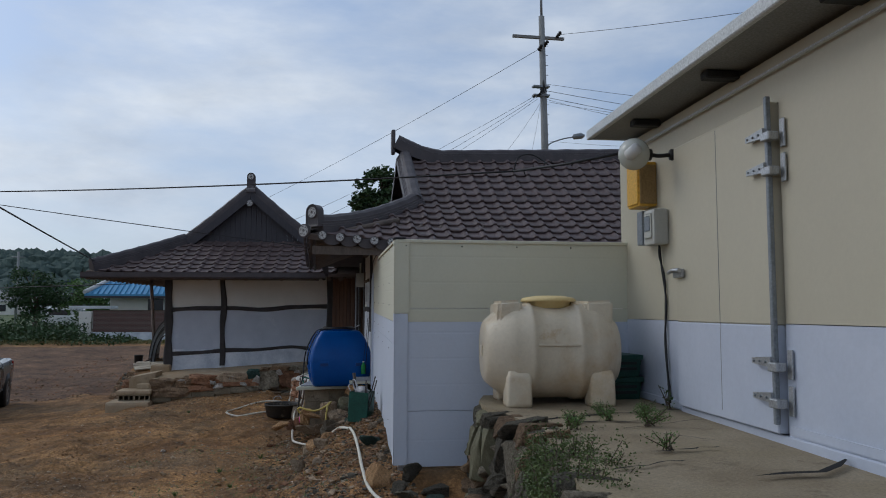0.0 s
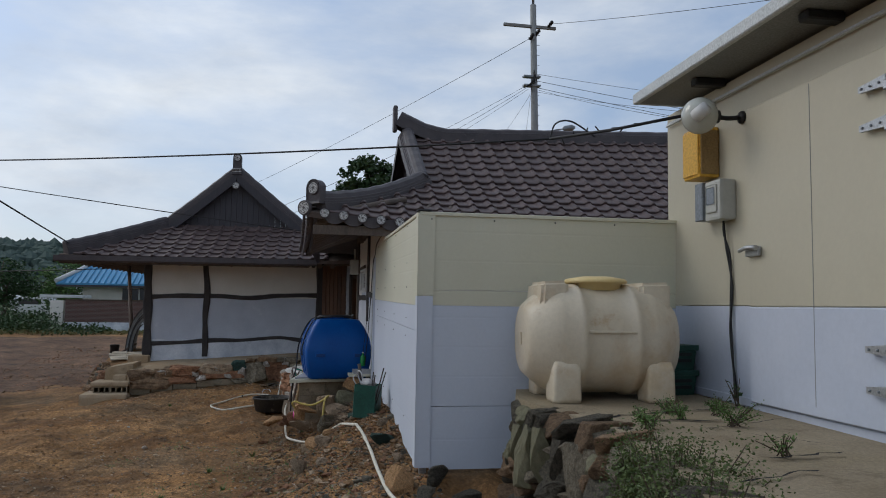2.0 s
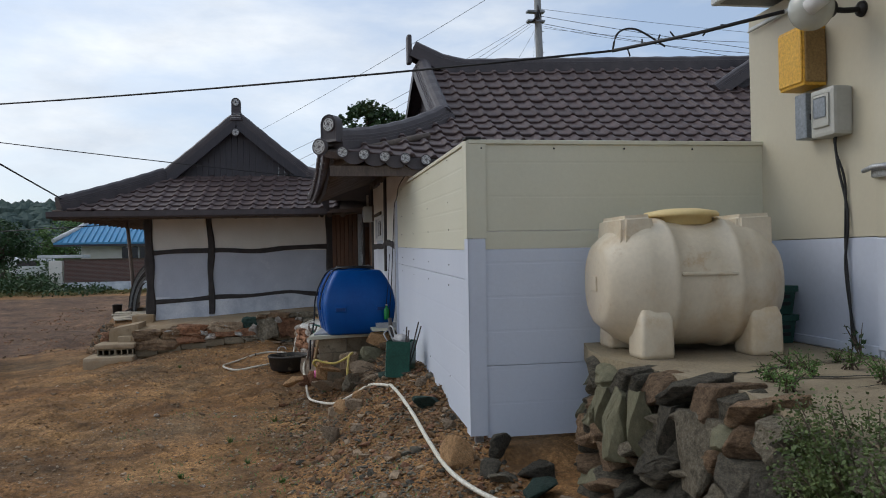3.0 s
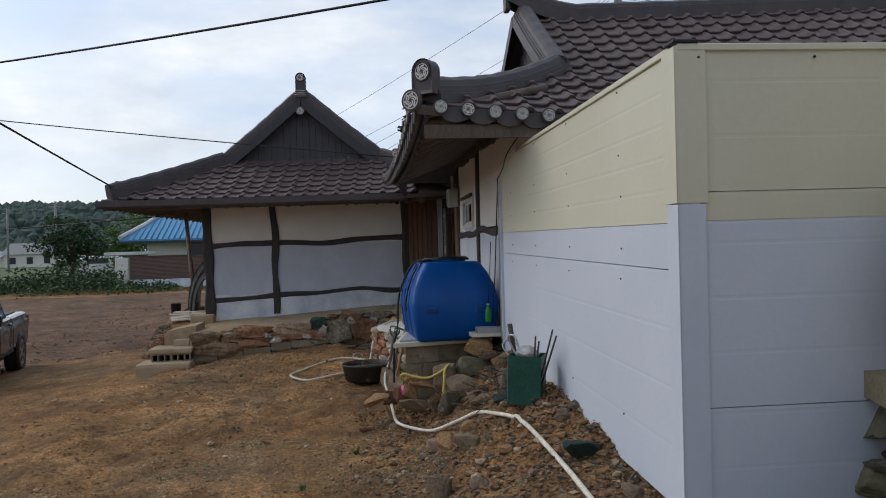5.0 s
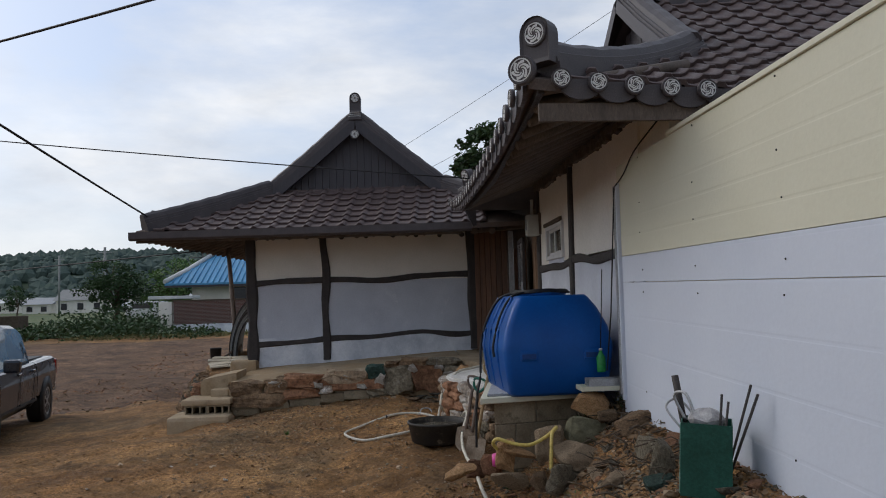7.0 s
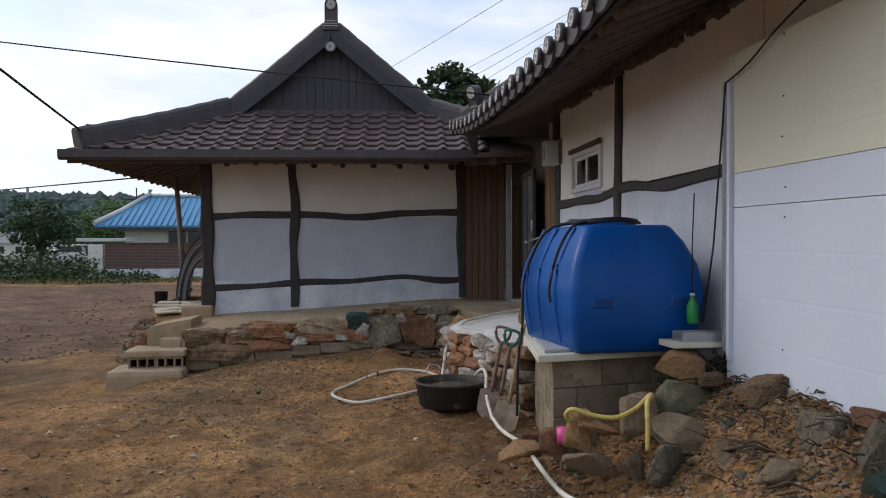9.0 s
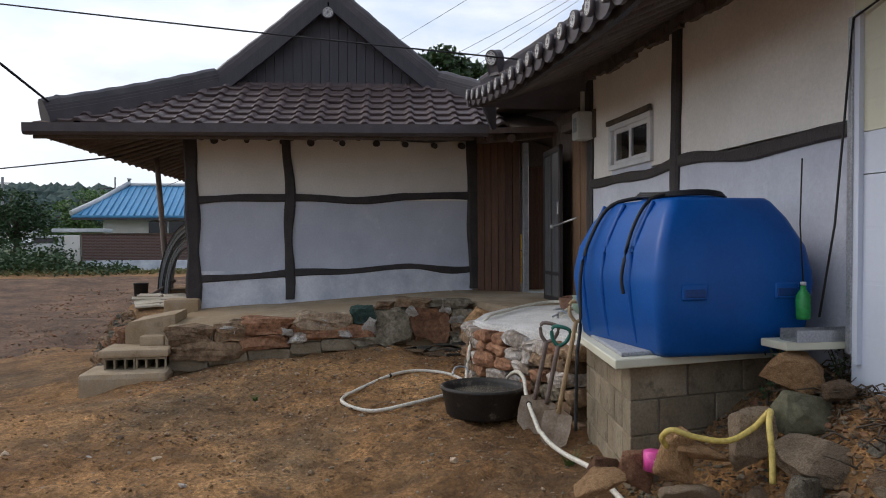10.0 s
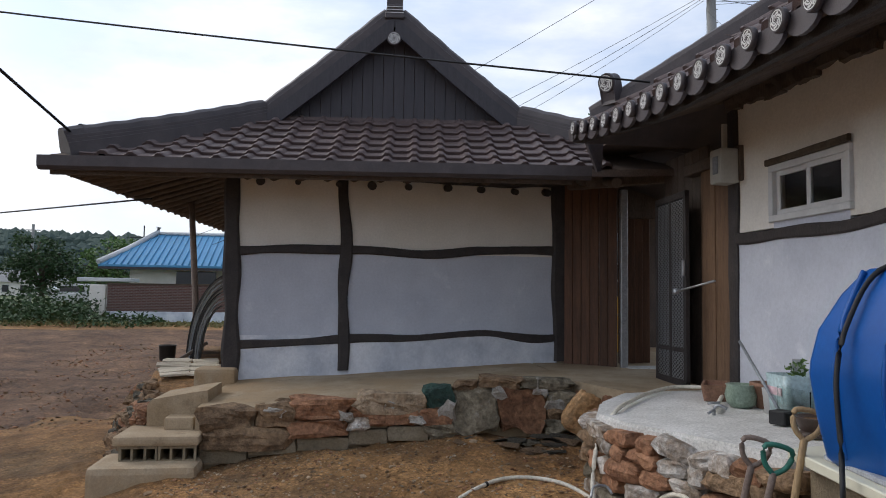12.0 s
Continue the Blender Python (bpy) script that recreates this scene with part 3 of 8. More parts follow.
# plaster bodies as slabs between the timbers: upper warm, lower cool, foot patched
part("upper_plaster", box(-3.62, 0.0, 0.0, 0.16, 1.70, 2.72), M_PLASTER_W, wall_g, "warm off-white plaster")
part("middle_plaster", box(-3.62, 0.0, 0.0, 0.16, 0.78, 1.70), M_PLASTER_B, wall_g, "bluish white plaster")
part("foot_plaster", box(-3.62, 0.0, -0.012, 0.16, 0.2, 0.78), M_PLASTER_LOW, wall_g, "patched bluish plaster")
part("side_plaster", box(-3.70, -3.54, 0.16, 6.5, 0.1, 2.72), M_PLASTER_W, wall_g)
part("rear_plaster", box(-3.62, 0.0, 6.4, 6.5, 0.1, 2.72), M_PLASTER_W, wall_g)
part("east_plaster", box(-0.02, 0.12, 0.16, 6.5, 0.1, 2.72), M_PLASTER_W, wall_g)
O = (0, -1, 0)
wavy_strip(house, "corner_post", HW @ Vector((-3.66, 0.0, 0.36)), HW @ Vector((-3.70, 0.0, 2.7)), 0.17, 0.05, O, 0.012, 1)
wavy_strip(house, "middle_post", HW @ Vector((-2.44, 0.0, 0.40)), HW @ Vector((-2.50, 0.0, 2.62)), 0.125, 0.044, O, 0.06, 2)
wavy_strip(house, "door_post", HW @ Vector((0.05, 0.0, 0.5)), HW @ Vector((0.02, 0.0, 2.7)), 0.2, 0.05, O, 0.02, 3)
wavy_strip(house, "upper_beam", HW @ Vector((-3.6, 0.0, 1.68)), HW @ Vector((0.0, 0.0, 1.76)), 0.095, 0.035, O, 0.045, 4, 34)
wavy_strip(house, "lower_beam", HW @ Vector((-3.6, 0.0, 0.76)), HW @ Vector((0.0, 0.0, 0.80)), 0.085, 0.032, O, 0.075, 5, 34)
wavy_strip(house, "wall_plate", HW @ Vector((-3.75, 0.0, 2.58)), HW @ Vector((0.1, 0.0, 2.6)), 0.17, 0.06, O, 0.01, 6, 30)

HR = pose(-1.85, 19.30, 0, 0, 0, -6.0)          # roof frame: gable in the plane y = 0
roof = thing("roof", Matrix())
roof.parent = house
EU, EV, EZ, GZB, GU, RZ = 3.22, 1.62, 2.48, 3.30, 1.50, 4.54
HDEPTH = 7.6


def front_slope(u, d):
    x = u - EU
    t_ = d / EV
    lift = 0.05 * abs(x / EU) ** 4 * (1 - t_)
    return HR @ Vector((x, -EV + d, EZ + (GZB - EZ) * (0.82 * t_ + 0.18 * t_ * t_) + lift))


def hip_at(d):
    k = EU - (EU - GU) * d / EV
    return (EU - k, EU + k)


deck(roof, front_slope, 2 * EU, EV, hip_at)
lay_tiles(roof, front_slope, 2 * EU, EV - 0.05, 0.272, 0.262, lambda u, d: hip_at(d)[0] + 0.04 < u < min(hip_at(d)[1], 5.55), lambda u, d: True)


def side_z(k):
    """Height of the side slopes at level distance k from the eave, 0 to EU."""
    return EZ + np.interp(k, [0, 0.52, 1.05, 1.72, 2.42, 3.22], [0, 0.17, 0.42, 0.82, 1.38, 2.06])


for sgn, nm in ((-1, "west"), (1, "east")):
    vs, fs = [], []
    for i in range(13):
        k = EU * i / 12
        f = -EV + min(k / (EU - GU), 1) * EV
        for y in (f, HDEPTH):
            for dz in (0, -0.08):
                vs.append(HR @ Vector((sgn * (EU - k), y, side_z(k) + dz)))
    for i in range(12):
        a, b = 4 * i, 4 * i + 4
        fs += [(a, b, b + 2, a + 2), (a + 1, a + 3, b + 3, b + 1), (a, a + 1, b + 1, b)]
    fs.append((0, 2, 3, 1))
    raw("side_slope", vs, fs, M_TILE_DARK, roof)
# gable boards with upright seams
for i in range(24):
    x0 = -GU + 2 * GU * i / 24
    x1 = x0 + 2 * GU / 24 - 0.006
    zt = min(side_z(EU - abs(x0)), side_z(EU - abs(x1))) - 0.02
    if zt > GZB:
        part("gable_board", box(x0, x1, 0.06 + 0.004 * (i % 2), 0.10, GZB - 0.1, zt), M_GABLE, roof, m=HR)
bm = bmesh.new()
bx(bm, -GU - 0.12, GU + 0.12, -0.03, 0.06, GZB - 0.06, GZB + 0.035)
part("gable_flashing", bm, M_TILE, roof, m=HR)
for sgn in (-1, 1):
    verge = [HR @ Vector((sgn * (EU - k), 0.02, side_z(k) + 0.02)) for k in np.linspace(EU - 0.02, EU - GU - 0.05, 12)]
    ridge(roof, verge, 0.26, 0.17, "verge_ridge")
    # barge board below the verge, facing the yard
    bm = bmesh.new()
    last = None
    for i in range(12):
        k = EU - GU + (GU - 0.01) * i / 11
        q = [bm.verts.new((sgn * (EU - k), y, side_z(k) + dz)) for y, dz in ((-0.12, -0.19), (-0.12, 0.02), (-0.06, 0.02), (-0.06, -0.19))]
        if last:
            for j in range(4):
                bm.faces.new((last[j], last[(j + 1) % 4], q[(j + 1) % 4], q[j]))
        last = q
    part("barge_board", bm, M_GABLE, roof, m=HR)
    hip = [HR @ Vector((sgn * (GU + 0.02 + (EU - 0.12 - GU) * s), -(EV - 0.06) * s, GZB + 0.04 - (GZB - EZ - 0.09) * (1.12 * s - 0.12 * s * s))) for s in np.linspace(0, 1, 15)]
    ridge(roof, hip, 0.24, 0.19, "hip_ridge")
    if sgn < 0:
        finial(roof, HR @ pose(-EU + 0.22, -EV + 0.20, EZ + 0.05, 0, 0, -40), 0.2, 0.34)
ridge(roof, [HR @ Vector((0, y, RZ + 0.02)) for y in np.linspace(0.0, HDEPTH, 30)], 0.28, 0.2, "main_ridge")
bm = bmesh.new()
bx(bm, -0.115, 0.115, -0.14, 0.1, RZ - 0.02, RZ + 0.05, 0.01)
for i, (w_, z_) in enumerate(((0.105, 0.05), (0.098, 0.085), (0.092, 0.12))):
    bx(bm, -w_, w_, -0.13, 0.09, RZ + z_, RZ + z_ + 0.03, 0.005)
part("finial_base", bm, [M_TILE_DARK], roof, m=HR)
bm = bmesh.new()
for w_, z_ in ((0.108, 0.045), (0.1, 0.08), (0.094, 0.115)):
    bx(bm, -w_, w_, -0.142, -0.128, RZ + z_, RZ + z_ + 0.008)
part("white_line", bm, M_WHITE, roof, "thin white painted lines", HR)
finial(roof, HR @ pose(0, -0.05, RZ + 0.14), 0.19, 0.34)
link("swirl_disc", BIG_DISC, [M_TILE_DARK, M_WHITE], roof, "white swirl ornament", HR @ pose(0, -0.16, RZ - 0.28))
# eave: gutter, fascia, soffit rafters
bm = bmesh.new()
gp = [(-0.02, 0.0), (-0.02, -0.10), (-0.05, -0.13), (-0.11, -0.13), (-0.14, -0.10), (-0.145, 0.0), (-0.13, 0.0), (-0.125, -0.09), (-0.10, -0.115), (-0.055, -0.115), (-0.035, -0.09), (-0.035, 0.0)]
ga = [bm.verts.new((-EU - 0.06, -EV + y, EZ + z + 0.02)) for y, z in gp]
gb = [bm.verts.new((1.98, -EV + y, EZ + z + 0.02)) for y, z in gp]
for i in range(len(gp)):
    j = (i + 1) % len(gp)
    bm.faces.new((ga[i], ga[j], gb[j], gb[i]))
bm.faces.new(ga)
bm.faces.new(gb[::-1])
part("gutter", bm, M_TILE_DARK, roof, "dark brown metal eave gutter", HR)
part("fascia", box(-EU, EU - 1.4, -EV + 0.0, -EV + 0.04, EZ - 0.14, EZ - 0.01, 0, HR), M_DARKWOOD, roof)
part("west_fascia", box(-EU - 0.02, -EU + 0.02, -EV, HDEPTH, EZ - 0.09, EZ - 0.005, 0, HR), M_DARKWOOD, roof)
pairs = []
for i in range(17):
    x = -3.6 + 0.262 * i
    pairs.append((HR @ Vector((x + 1.85 - 0.15, -EV + 0.12, EZ - 0.10)), HW @ Vector((x - 0.1, 0.3, 2.70))))
rafters(house, pairs, 0.05)
pairs = [(HR @ Vector((-EU + 0.08, y, EZ - 0.11)), HW @ Vector((-3.5, y + 0.3, 2.74))) for y in np.arange(-0.2, 6.2, 0.3)]
for k in range(5):
    pairs.append((HR @ Vector((-EU + 0.1, -EV + 0.2 + 0.24 * k, EZ - 0.1)), HW @ Vector((-3.6, 0.1 + 0.03 * k, 2.72))))
    pairs.append((HR @ Vector((-EU + 0.35 + 0.3 * k, -EV + 0.14, EZ - 0.1)), HW @ Vector((-3.62, 0.1, 2.72))))
rafters(house, pairs, 0.04)
# rounded rafter ends that show against the plaster
for i in range(9):
    bm = bmesh.new()
    x = -3.38 + 0.405 * i + random.uniform(-0.04, 0.04)
    tube(bm, [HW @ Vector((x, -0.12, 2.43 + 0.03 * random.random())), HW @ Vector((x, 0.05, 2.47))], random.uniform(0.032, 0.05), 10)
    part("rafter_end", bm, M_BEAM, house)

# ---- wing ----
wing = thing("outbuilding", Matrix(), "white-plastered timber wing with dark tiled roof and swirl-ended eaves", "house")
WX = 0.72
wall_w = thing("wall", Matrix())
wall_w.parent = wing
part("upper_plaster", box(WX, WX + 0.16, 12.0, 14.74, 1.76, 3.0), M_PLASTER_W, wall_w, "warm off-white plaster")
bm = bmesh.new()
bx(bm, WX, WX + 0.16, 14.74, 15.58, 2.19, 3.0)
bx(bm, WX, WX + 0.16, 15.58, 16.12, 1.76, 3.0)
part("upper_plaster", bm, M_PLASTER_W, wall_w, "warm off-white plaster")
bm = bmesh.new()
bx(bm, WX - 0.006, WX + 0.16, 12.0, 16.14, 0.2, 1.70)
bx(bm, WX, WX + 0.16, 14.74, 15.58, 1.70, 1.80)
part("lower_plaster", bm, M_PLASTER_B, wall_w, "bluish white plaster")
part("panel_backing", box(WX + 0.02, WX + 0.16, 11.36, 12.0, 0.2, 3.0), M_PLASTER_W, wall_w)
part("south_plaster", box(WX + 0.1, 9.0, 11.35, 11.5, 0.2, 2.78), M_PLASTER_W, wall_w)
part("north_plaster", box(WX + 0.06, 9.0, 16.0, 16.14, 0.2, 3.0), M_PLASTER_W, wall_w)
part("east_plaster", box(8.85, 9.0, 11.35, 16.0, 0.2, 3.0), M_PLASTER_W, wall_w)
W = (-1, 0, 0)
wavy_strip(wing, "long_beam", (WX, 12.1, 1.70), (WX, 16.12, 1.72), 0.085, 0.03, W, 0.05, 11, 40)
wavy_strip(wing, "middle_post", (WX, 14.30, 1.30), (WX, 14.26, 2.88), 0.12, 0.040, W, 0.02, 12)
wavy_strip(wing, "corner_post", (WX, 16.13, 0.4), (WX, 16.11, 2.9), 0.13, 0.035, W, 0.02, 13)
wavy_strip(wing, "panel_post", (WX, 12.27, 0.5), (WX, 12.25, 1.66), 0.06, 0.025, W, 0.015, 14)
wavy_strip(wing, "wall_plate", (WX, 11.3, 2.90), (WX, 16.2, 2.92), 0.15, 0.05, W, 0.02, 15, 30)
rs = random.Random(8)
y = 11.35
while y < 16.1:                                  # crumbling mud and straw under the rafters
    l = rs.uniform(0.10, 0.30)
    stone = bmesh.new()
    bx(stone, WX - 0.05, WX + 0.02, y, y + l, 2.80 - rs.uniform(0.0, 0.07), 2.90)
    bmesh.ops.subdivide_edges(stone, edges=stone.edges, cuts=2, use_grid_fill=True)
    for v in stone.verts:
        v.co += noise.noise_vector(v.co * 14) * 0.022
    part("mud_filling", stone, M_DARKWOOD, wing, "crumbled dark mud between the rafters")
    y += l * 0.92
# window in the wing wall
win = thing("window", pose(WX - 0.02, 15.15, 1.80) @ Matrix.Diagonal((1, 1.07, 1.08, 1)))
win.parent = wing
bm = bmesh.new()
for y0, y1, z0, z1 in ((-0.42, 0.42, 0.0, 0.045), (-0.42, 0.42, 0.345, 0.39), (-0.42, -0.37, 0.045, 0.345), (0.37, 0.42, 0.045, 0.345)):
    bx(bm, -0.012, 0.07, y0, y1, z0, z1, 0.004)
part("frame", bm, M_WHITE, win, "white plastic window frame")
for y0, y1, dx in ((-0.37, 0.01, 0.015), (-0.01, 0.37, 0.035)):
    bm = bmesh.new()
    for a0, a1, z0, z1 in ((y0, y1, 0.045, 0.08), (y0, y1, 0.31, 0.345), (y0, y0 + 0.042, 0.08, 0.31), (y1 - 0.042, y1, 0.08, 0.31)):
        bx(bm, dx - 0.012, dx + 0.012, a0, a1, z0, z1, 0.003)
    sash = part("sash", bm, M_WHITE, win)
    part("pane", box(dx - 0.003, dx + 0.003, y0 + 0.04, y1 - 0.04, 0.075, 0.315), M_GLASS, sash)
# near-black sheet stands in for the unlit room behind the panes
part("room_beyond", box(0.12, 0.14, -0.42, 0.42, -0.0, 0.40), M_DARK, win)
wavy_strip(win, "head_board", (-0.012, -0.43, 0.42), (-0.012, 0.43, 0.415), 0.045, 0.02, W, 0.004, 21, 20, M_BARK)

roof_w = thing("roof", Matrix())
roof_w.parent = wing
SE, SX0, SX1, RY, RD = 10.62, -0.42, 9.6, 13.5, 2.88     # south eave, west end, east end, ridge, run
NE_ = 16.9


def wz(d):
    """Height above the eave at level distance d."""
    return np.interp(d, [0, 0.8, 1.5, 2.3, 2.88], [0, 0.40, 0.78, 1.33, 1.76])


def south_slope(u, d):
    lift = 0.13 * max(0.0, 1 - u / 2.2) ** 2 * max(0, 1 - d / 2.2) + 0.045 * max(0.0, u - 2.2) * d / RD
    return Vector((SX0 + u, SE + d, 2.56 + wz(d) + lift))


def south_in(d):
    return (min(d * 1.08, 1.62), SX1 - SX0)


deck(roof_w, south_slope, SX1 - SX0, RY - SE, south_in, 30, 12)
lay_tiles(roof_w, south_slope, SX1 - SX0, RY - SE - 0.08, 0.25, 0.25, lambda u, d: u > south_in(d)[0] + 0.02, lambda u, d: u < 5.2)


LW = 6.25


def west_slope(u, d):
    y = SE + 0.03 + u
    lift = 0.20 * abs((u - 3.1) / 3.1) ** 3 * max(0, 1 - d / 1.7)
    steep = 0.97 + 0.52 * float(smoothstep(u, 2.8, 5.6))
    return Vector((-0.40 + 0.006 * u + d, y, 2.54 + wz(d) * steep + lift))


def west_in(d):
    k = min(d * 1.1, 1.9)
    return (min(d * 0.75, 1.3), LW - k)


def west_flip(u, d):
    return west_slope(LW - u, d)


deck(roof_w, west_flip, LW, 1.75, west_in, 26, 9)
lay_tiles(roof_w, west_flip, LW, 1.7, 0.262, 0.262, lambda u, d: west_in(d)[0] + 0.03 < u < west_in(d)[1] - 0.03, lambda u, d: True)
vs = [(1.2, RY, 4.33), (9.6, RY, 4.62), (9.6, NE_, 2.65), (-0.4, NE_, 2.70), (1.2, 15.3, 3.72)]
raw("north_slope", vs + [(x, y, z - 0.08) for x, y, z in vs], [(0, 1, 2, 3, 4), (9, 8, 7, 6, 5), (2, 7, 8, 3)], M_TILE_DARK, roof_w)
# gable facing the yard
for i in range(18):
    y0 = 12.1 + 2.8 * i / 18
    y1 = y0 + 2.8 / 18 - 0.008
    zt = 2.56 + wz(RD - max(abs(y0 - RY), abs(y1 - RY))) - 0.02
    if zt > 3.25:
        part("gable_board", box(1.26 + 0.004 * (i % 2), 1.30, y0, y1, 3.15, zt), M_GABLE, roof_w)
for sgn in (-1, 1):
    pts = [Vector((1.20, RY + sgn * (RD - d), 2.56 + wz(d) + 0.03)) for d in np.linspace(2.84, 1.42 if sgn < 0 else 1.9, 13)]
    ridge(roof_w, pts, 0.27, 0.16, "verge_ridge")
pts = line((1.27, 12.12, 3.36), (-0.30, 10.72, 2.77), 14, 0.09)
ridge(roof_w, pts, 0.25, 0.18, "hip_ridge")
pts = line((1.3, 15.3, 3.78), (-0.24, 16.74, 2.80), 14, 0.02)
ridge(roof_w, pts, 0.22, 0.13, "hip_ridge")
finial(roof_w, pose(-0.34, 10.68, 2.79, 0, 0, -42), 0.21, 0.30)
finial(roof_w, pose(-0.16, 16.55, 2.90, 14, 0, -60), 0.15, 0.26)
link("corner_disc", swirl_mesh("corner_disc", 0.092, 0.05, M_TILE_DARK, M_WHITE), [M_TILE_DARK, M_WHITE], roof_w, "white swirl ornament", pose(-0.45, 10.60, 2.725, 0, 0, -40))
pts = [Vector((x, RY, 4.33 + 0.045 * max(0.0, x - 1.8) + 0.25 * max(0, 1 - (x - 1.06) / 0.85) ** 1.8)) for x in np.linspace(1.04, 9.6, 42)]
ridge(roof_w, pts, 0.25, 0.17, "main_ridge")
part("ridge_end_board", box(0.97, 1.04, RY - 0.08, RY + 0.08, 4.40, 4.83, 0.025), M_TILE_DARK, roof_w)
# small cross gable standing on the far end of the south slope
pts = line((5.66, 12.86, 3.97), (7.0, 12.86, 4.78), 10, -0.02)
ridge(roof_w, pts, 0.24, 0.12, "verge_ridge")
bm = bmesh.new()
for y in (12.90, 12.94):
    for x, z in ((5.75, 3.90), (8.2, 3.90), (7.0, 4.74)):
        bm.verts.new((x, y, z))
bm.verts.ensure_lookup_table()
for f in ((0, 1, 2), (5, 4, 3), (0, 3, 4, 1), (1, 4, 5, 2), (2, 5, 3, 0)):
    bm.faces.new([bm.verts[k] for k in f])
part("gable_board", bm, M_GABLE, roof_w)
part("gable_flashing", box(5.72, 8.2, 12.76, 12.90, 3.86, 3.92, 0.01), M_TILE, roof_w)
# swirl discs and scalloped eave pieces
bm = bmesh.new()
q = [(-0.125, 0.03)] + [(0.125 * math.cos(a), -0.015 - 0.085 * math.sin(a)) for a in np.linspace(math.pi, 0, 11)] + [(0.125, 0.03)]
q0, q1 = [bm.verts.new((x, 0.0, z)) for x, z in q], [bm.verts.new((x, 0.025, z)) for x, z in q]
bm.faces.new(q0)
bm.faces.new(q1[::-1])
for i in range(len(q)):
    j = (i + 1) % len(q)
    bm.faces.new((q0[j], q0[i], q1[i], q1[j]))
SCALLOP = bpy.data.meshes.new("drip_tile")
bmesh.ops.recalc_face_normals(bm, faces=bm.faces)
bm.to_mesh(SCALLOP)
bm.free()
u = 0.12
while u < LW - 0.05:
    p = west_slope(u, 0.0)
    link("end_disc", DISC, [M_TILE_DARK, M_WHITE], roof_w, m=pose(p.x - 0.045, p.y, p.z + 0.0, 0, 0, -90))
    p = west_slope(u + 0.131, 0.0)
    link("drip_tile", SCALLOP, M_TILE_DARK, roof_w, m=pose(p.x - 0.03, p.y, p.z - 0.01, 0, 0, -90))
    u += 0.262
u = 0.19
while u < 3.4:
    p = south_slope(u, 0.0)
    link("end_disc", DISC, [M_TILE_DARK, M_WHITE], roof_w, m=pose(p.x, p.y - 0.045, p.z + 0.0))
    p = south_slope(u + 0.131, 0.0)
    link("drip_tile", SCALLOP, M_TILE_DARK, roof_w, m=pose(p.x, p.y - 0.03, p.z - 0.01))
    u += 0.228
pairs = []
for i in range(23):
    y = 10.70 + 0.268 * i
    p = west_slope(y - SE, 0.08)
    pairs.append(((p.x, y, p.z - 0.11), (0.86, min(max(y, 11.3), 16.4), 2.98)))
for i in range(8):
    pairs.append(((-0.1 + 0.3 * i, SE + 0.1, 2.50), (max(0.86, 0.3 + 0.3 * i), 11.3, 2.90)))
rafters(wing, pairs, 0.05)
for y0, y1 in ((10.66, 13.0), (13.0, 15.3), (15.3, 16.85)):
    a, b = west_slope(y0 - SE, 0), west_slope(y1 - SE, 0)
    bm = bmesh.new()
    vv = [bm.verts.new(p + Vector((dx, 0, dz))) for p in (a, b) for dx in (0.05, 0.09) for dz in (-0.12, -0.03)]
    for f in ((0, 1, 5, 4), (2, 6, 7, 3), (0, 4, 6, 2), (1, 3, 7, 5), (0, 2, 3, 1), (4, 5, 7, 6)):
        bm.faces.new([vv[k] for k in f])
    part("fascia", bm, M_BEAM, roof_w)
part("fascia", box(-0.36, 5.0, SE, SE + 0.035, 2.42, 2.53), M_DARKWOOD, roof_w)
# slanting end board of the house eave beside the wing
bm = bmesh.new()
vv = [bm.verts.new(v) for v in ((-0.30, 17.05, 2.87), (-0.02, 17.12, 2.86), (0.0, 17.25, 2.44), (-0.06, 17.2, 2.42), (-0.30, 17.10, 2.87), (-0.02, 17.17, 2.86), (0.0, 17.30, 2.44), (-0.06, 17.25, 2.42))]
for f in ((0, 1, 2, 3), (7, 6, 5, 4), (0, 4, 5, 1), (1, 5, 6, 2), (2, 6, 7, 3), (3, 7, 4, 0)):
    bm.faces.new([vv[k] for k in f])
part("valley_board", bm, M_TILE_DARK, roof_w)


# ---- panel wall ----
def ribbed(x0, x1, z0, z1, material, parent, m, name="panel", step=0.25, depth=0.004, side=1):
    """A sandwich panel face with shallow lengthwise creases; it faces -y, thickness 5 cm."""
    bm = bmesh.new()
    prof, z = [], z0
    while z < z1 - 0.001:
        e = min(z + step, z1)
        prof += [(0.0, z + 0.012), (0.0, e - 0.012), (depth, e - 0.006), (depth, e + 0.004 if e < z1 else e)]
        z = e
    prof = [(0.0, z0)] + prof
    prof = [(y, min(zz, z1)) for y, zz in prof]
    a = [bm.verts.new((x0, y, zz)) for y, zz in prof]
    b = [bm.verts.new((x1, y, zz)) for y, zz in prof]
    a2, b2 = [bm.verts.new((x0, 0.05, zz)) for zz in (z1, z0)], [bm.verts.new((x1, 0.05, zz)) for zz in (z1, z0)]
    A, B = a + a2, b + b2
    for i in range(len(A)):
        j = (i + 1) % len(A)
        bm.faces.new((A[i], B[i], B[j], A[j]))
    bm.faces.new(A[::-1])
    bm.faces.new(B)
    return part(name, bm, material, parent, m=m)


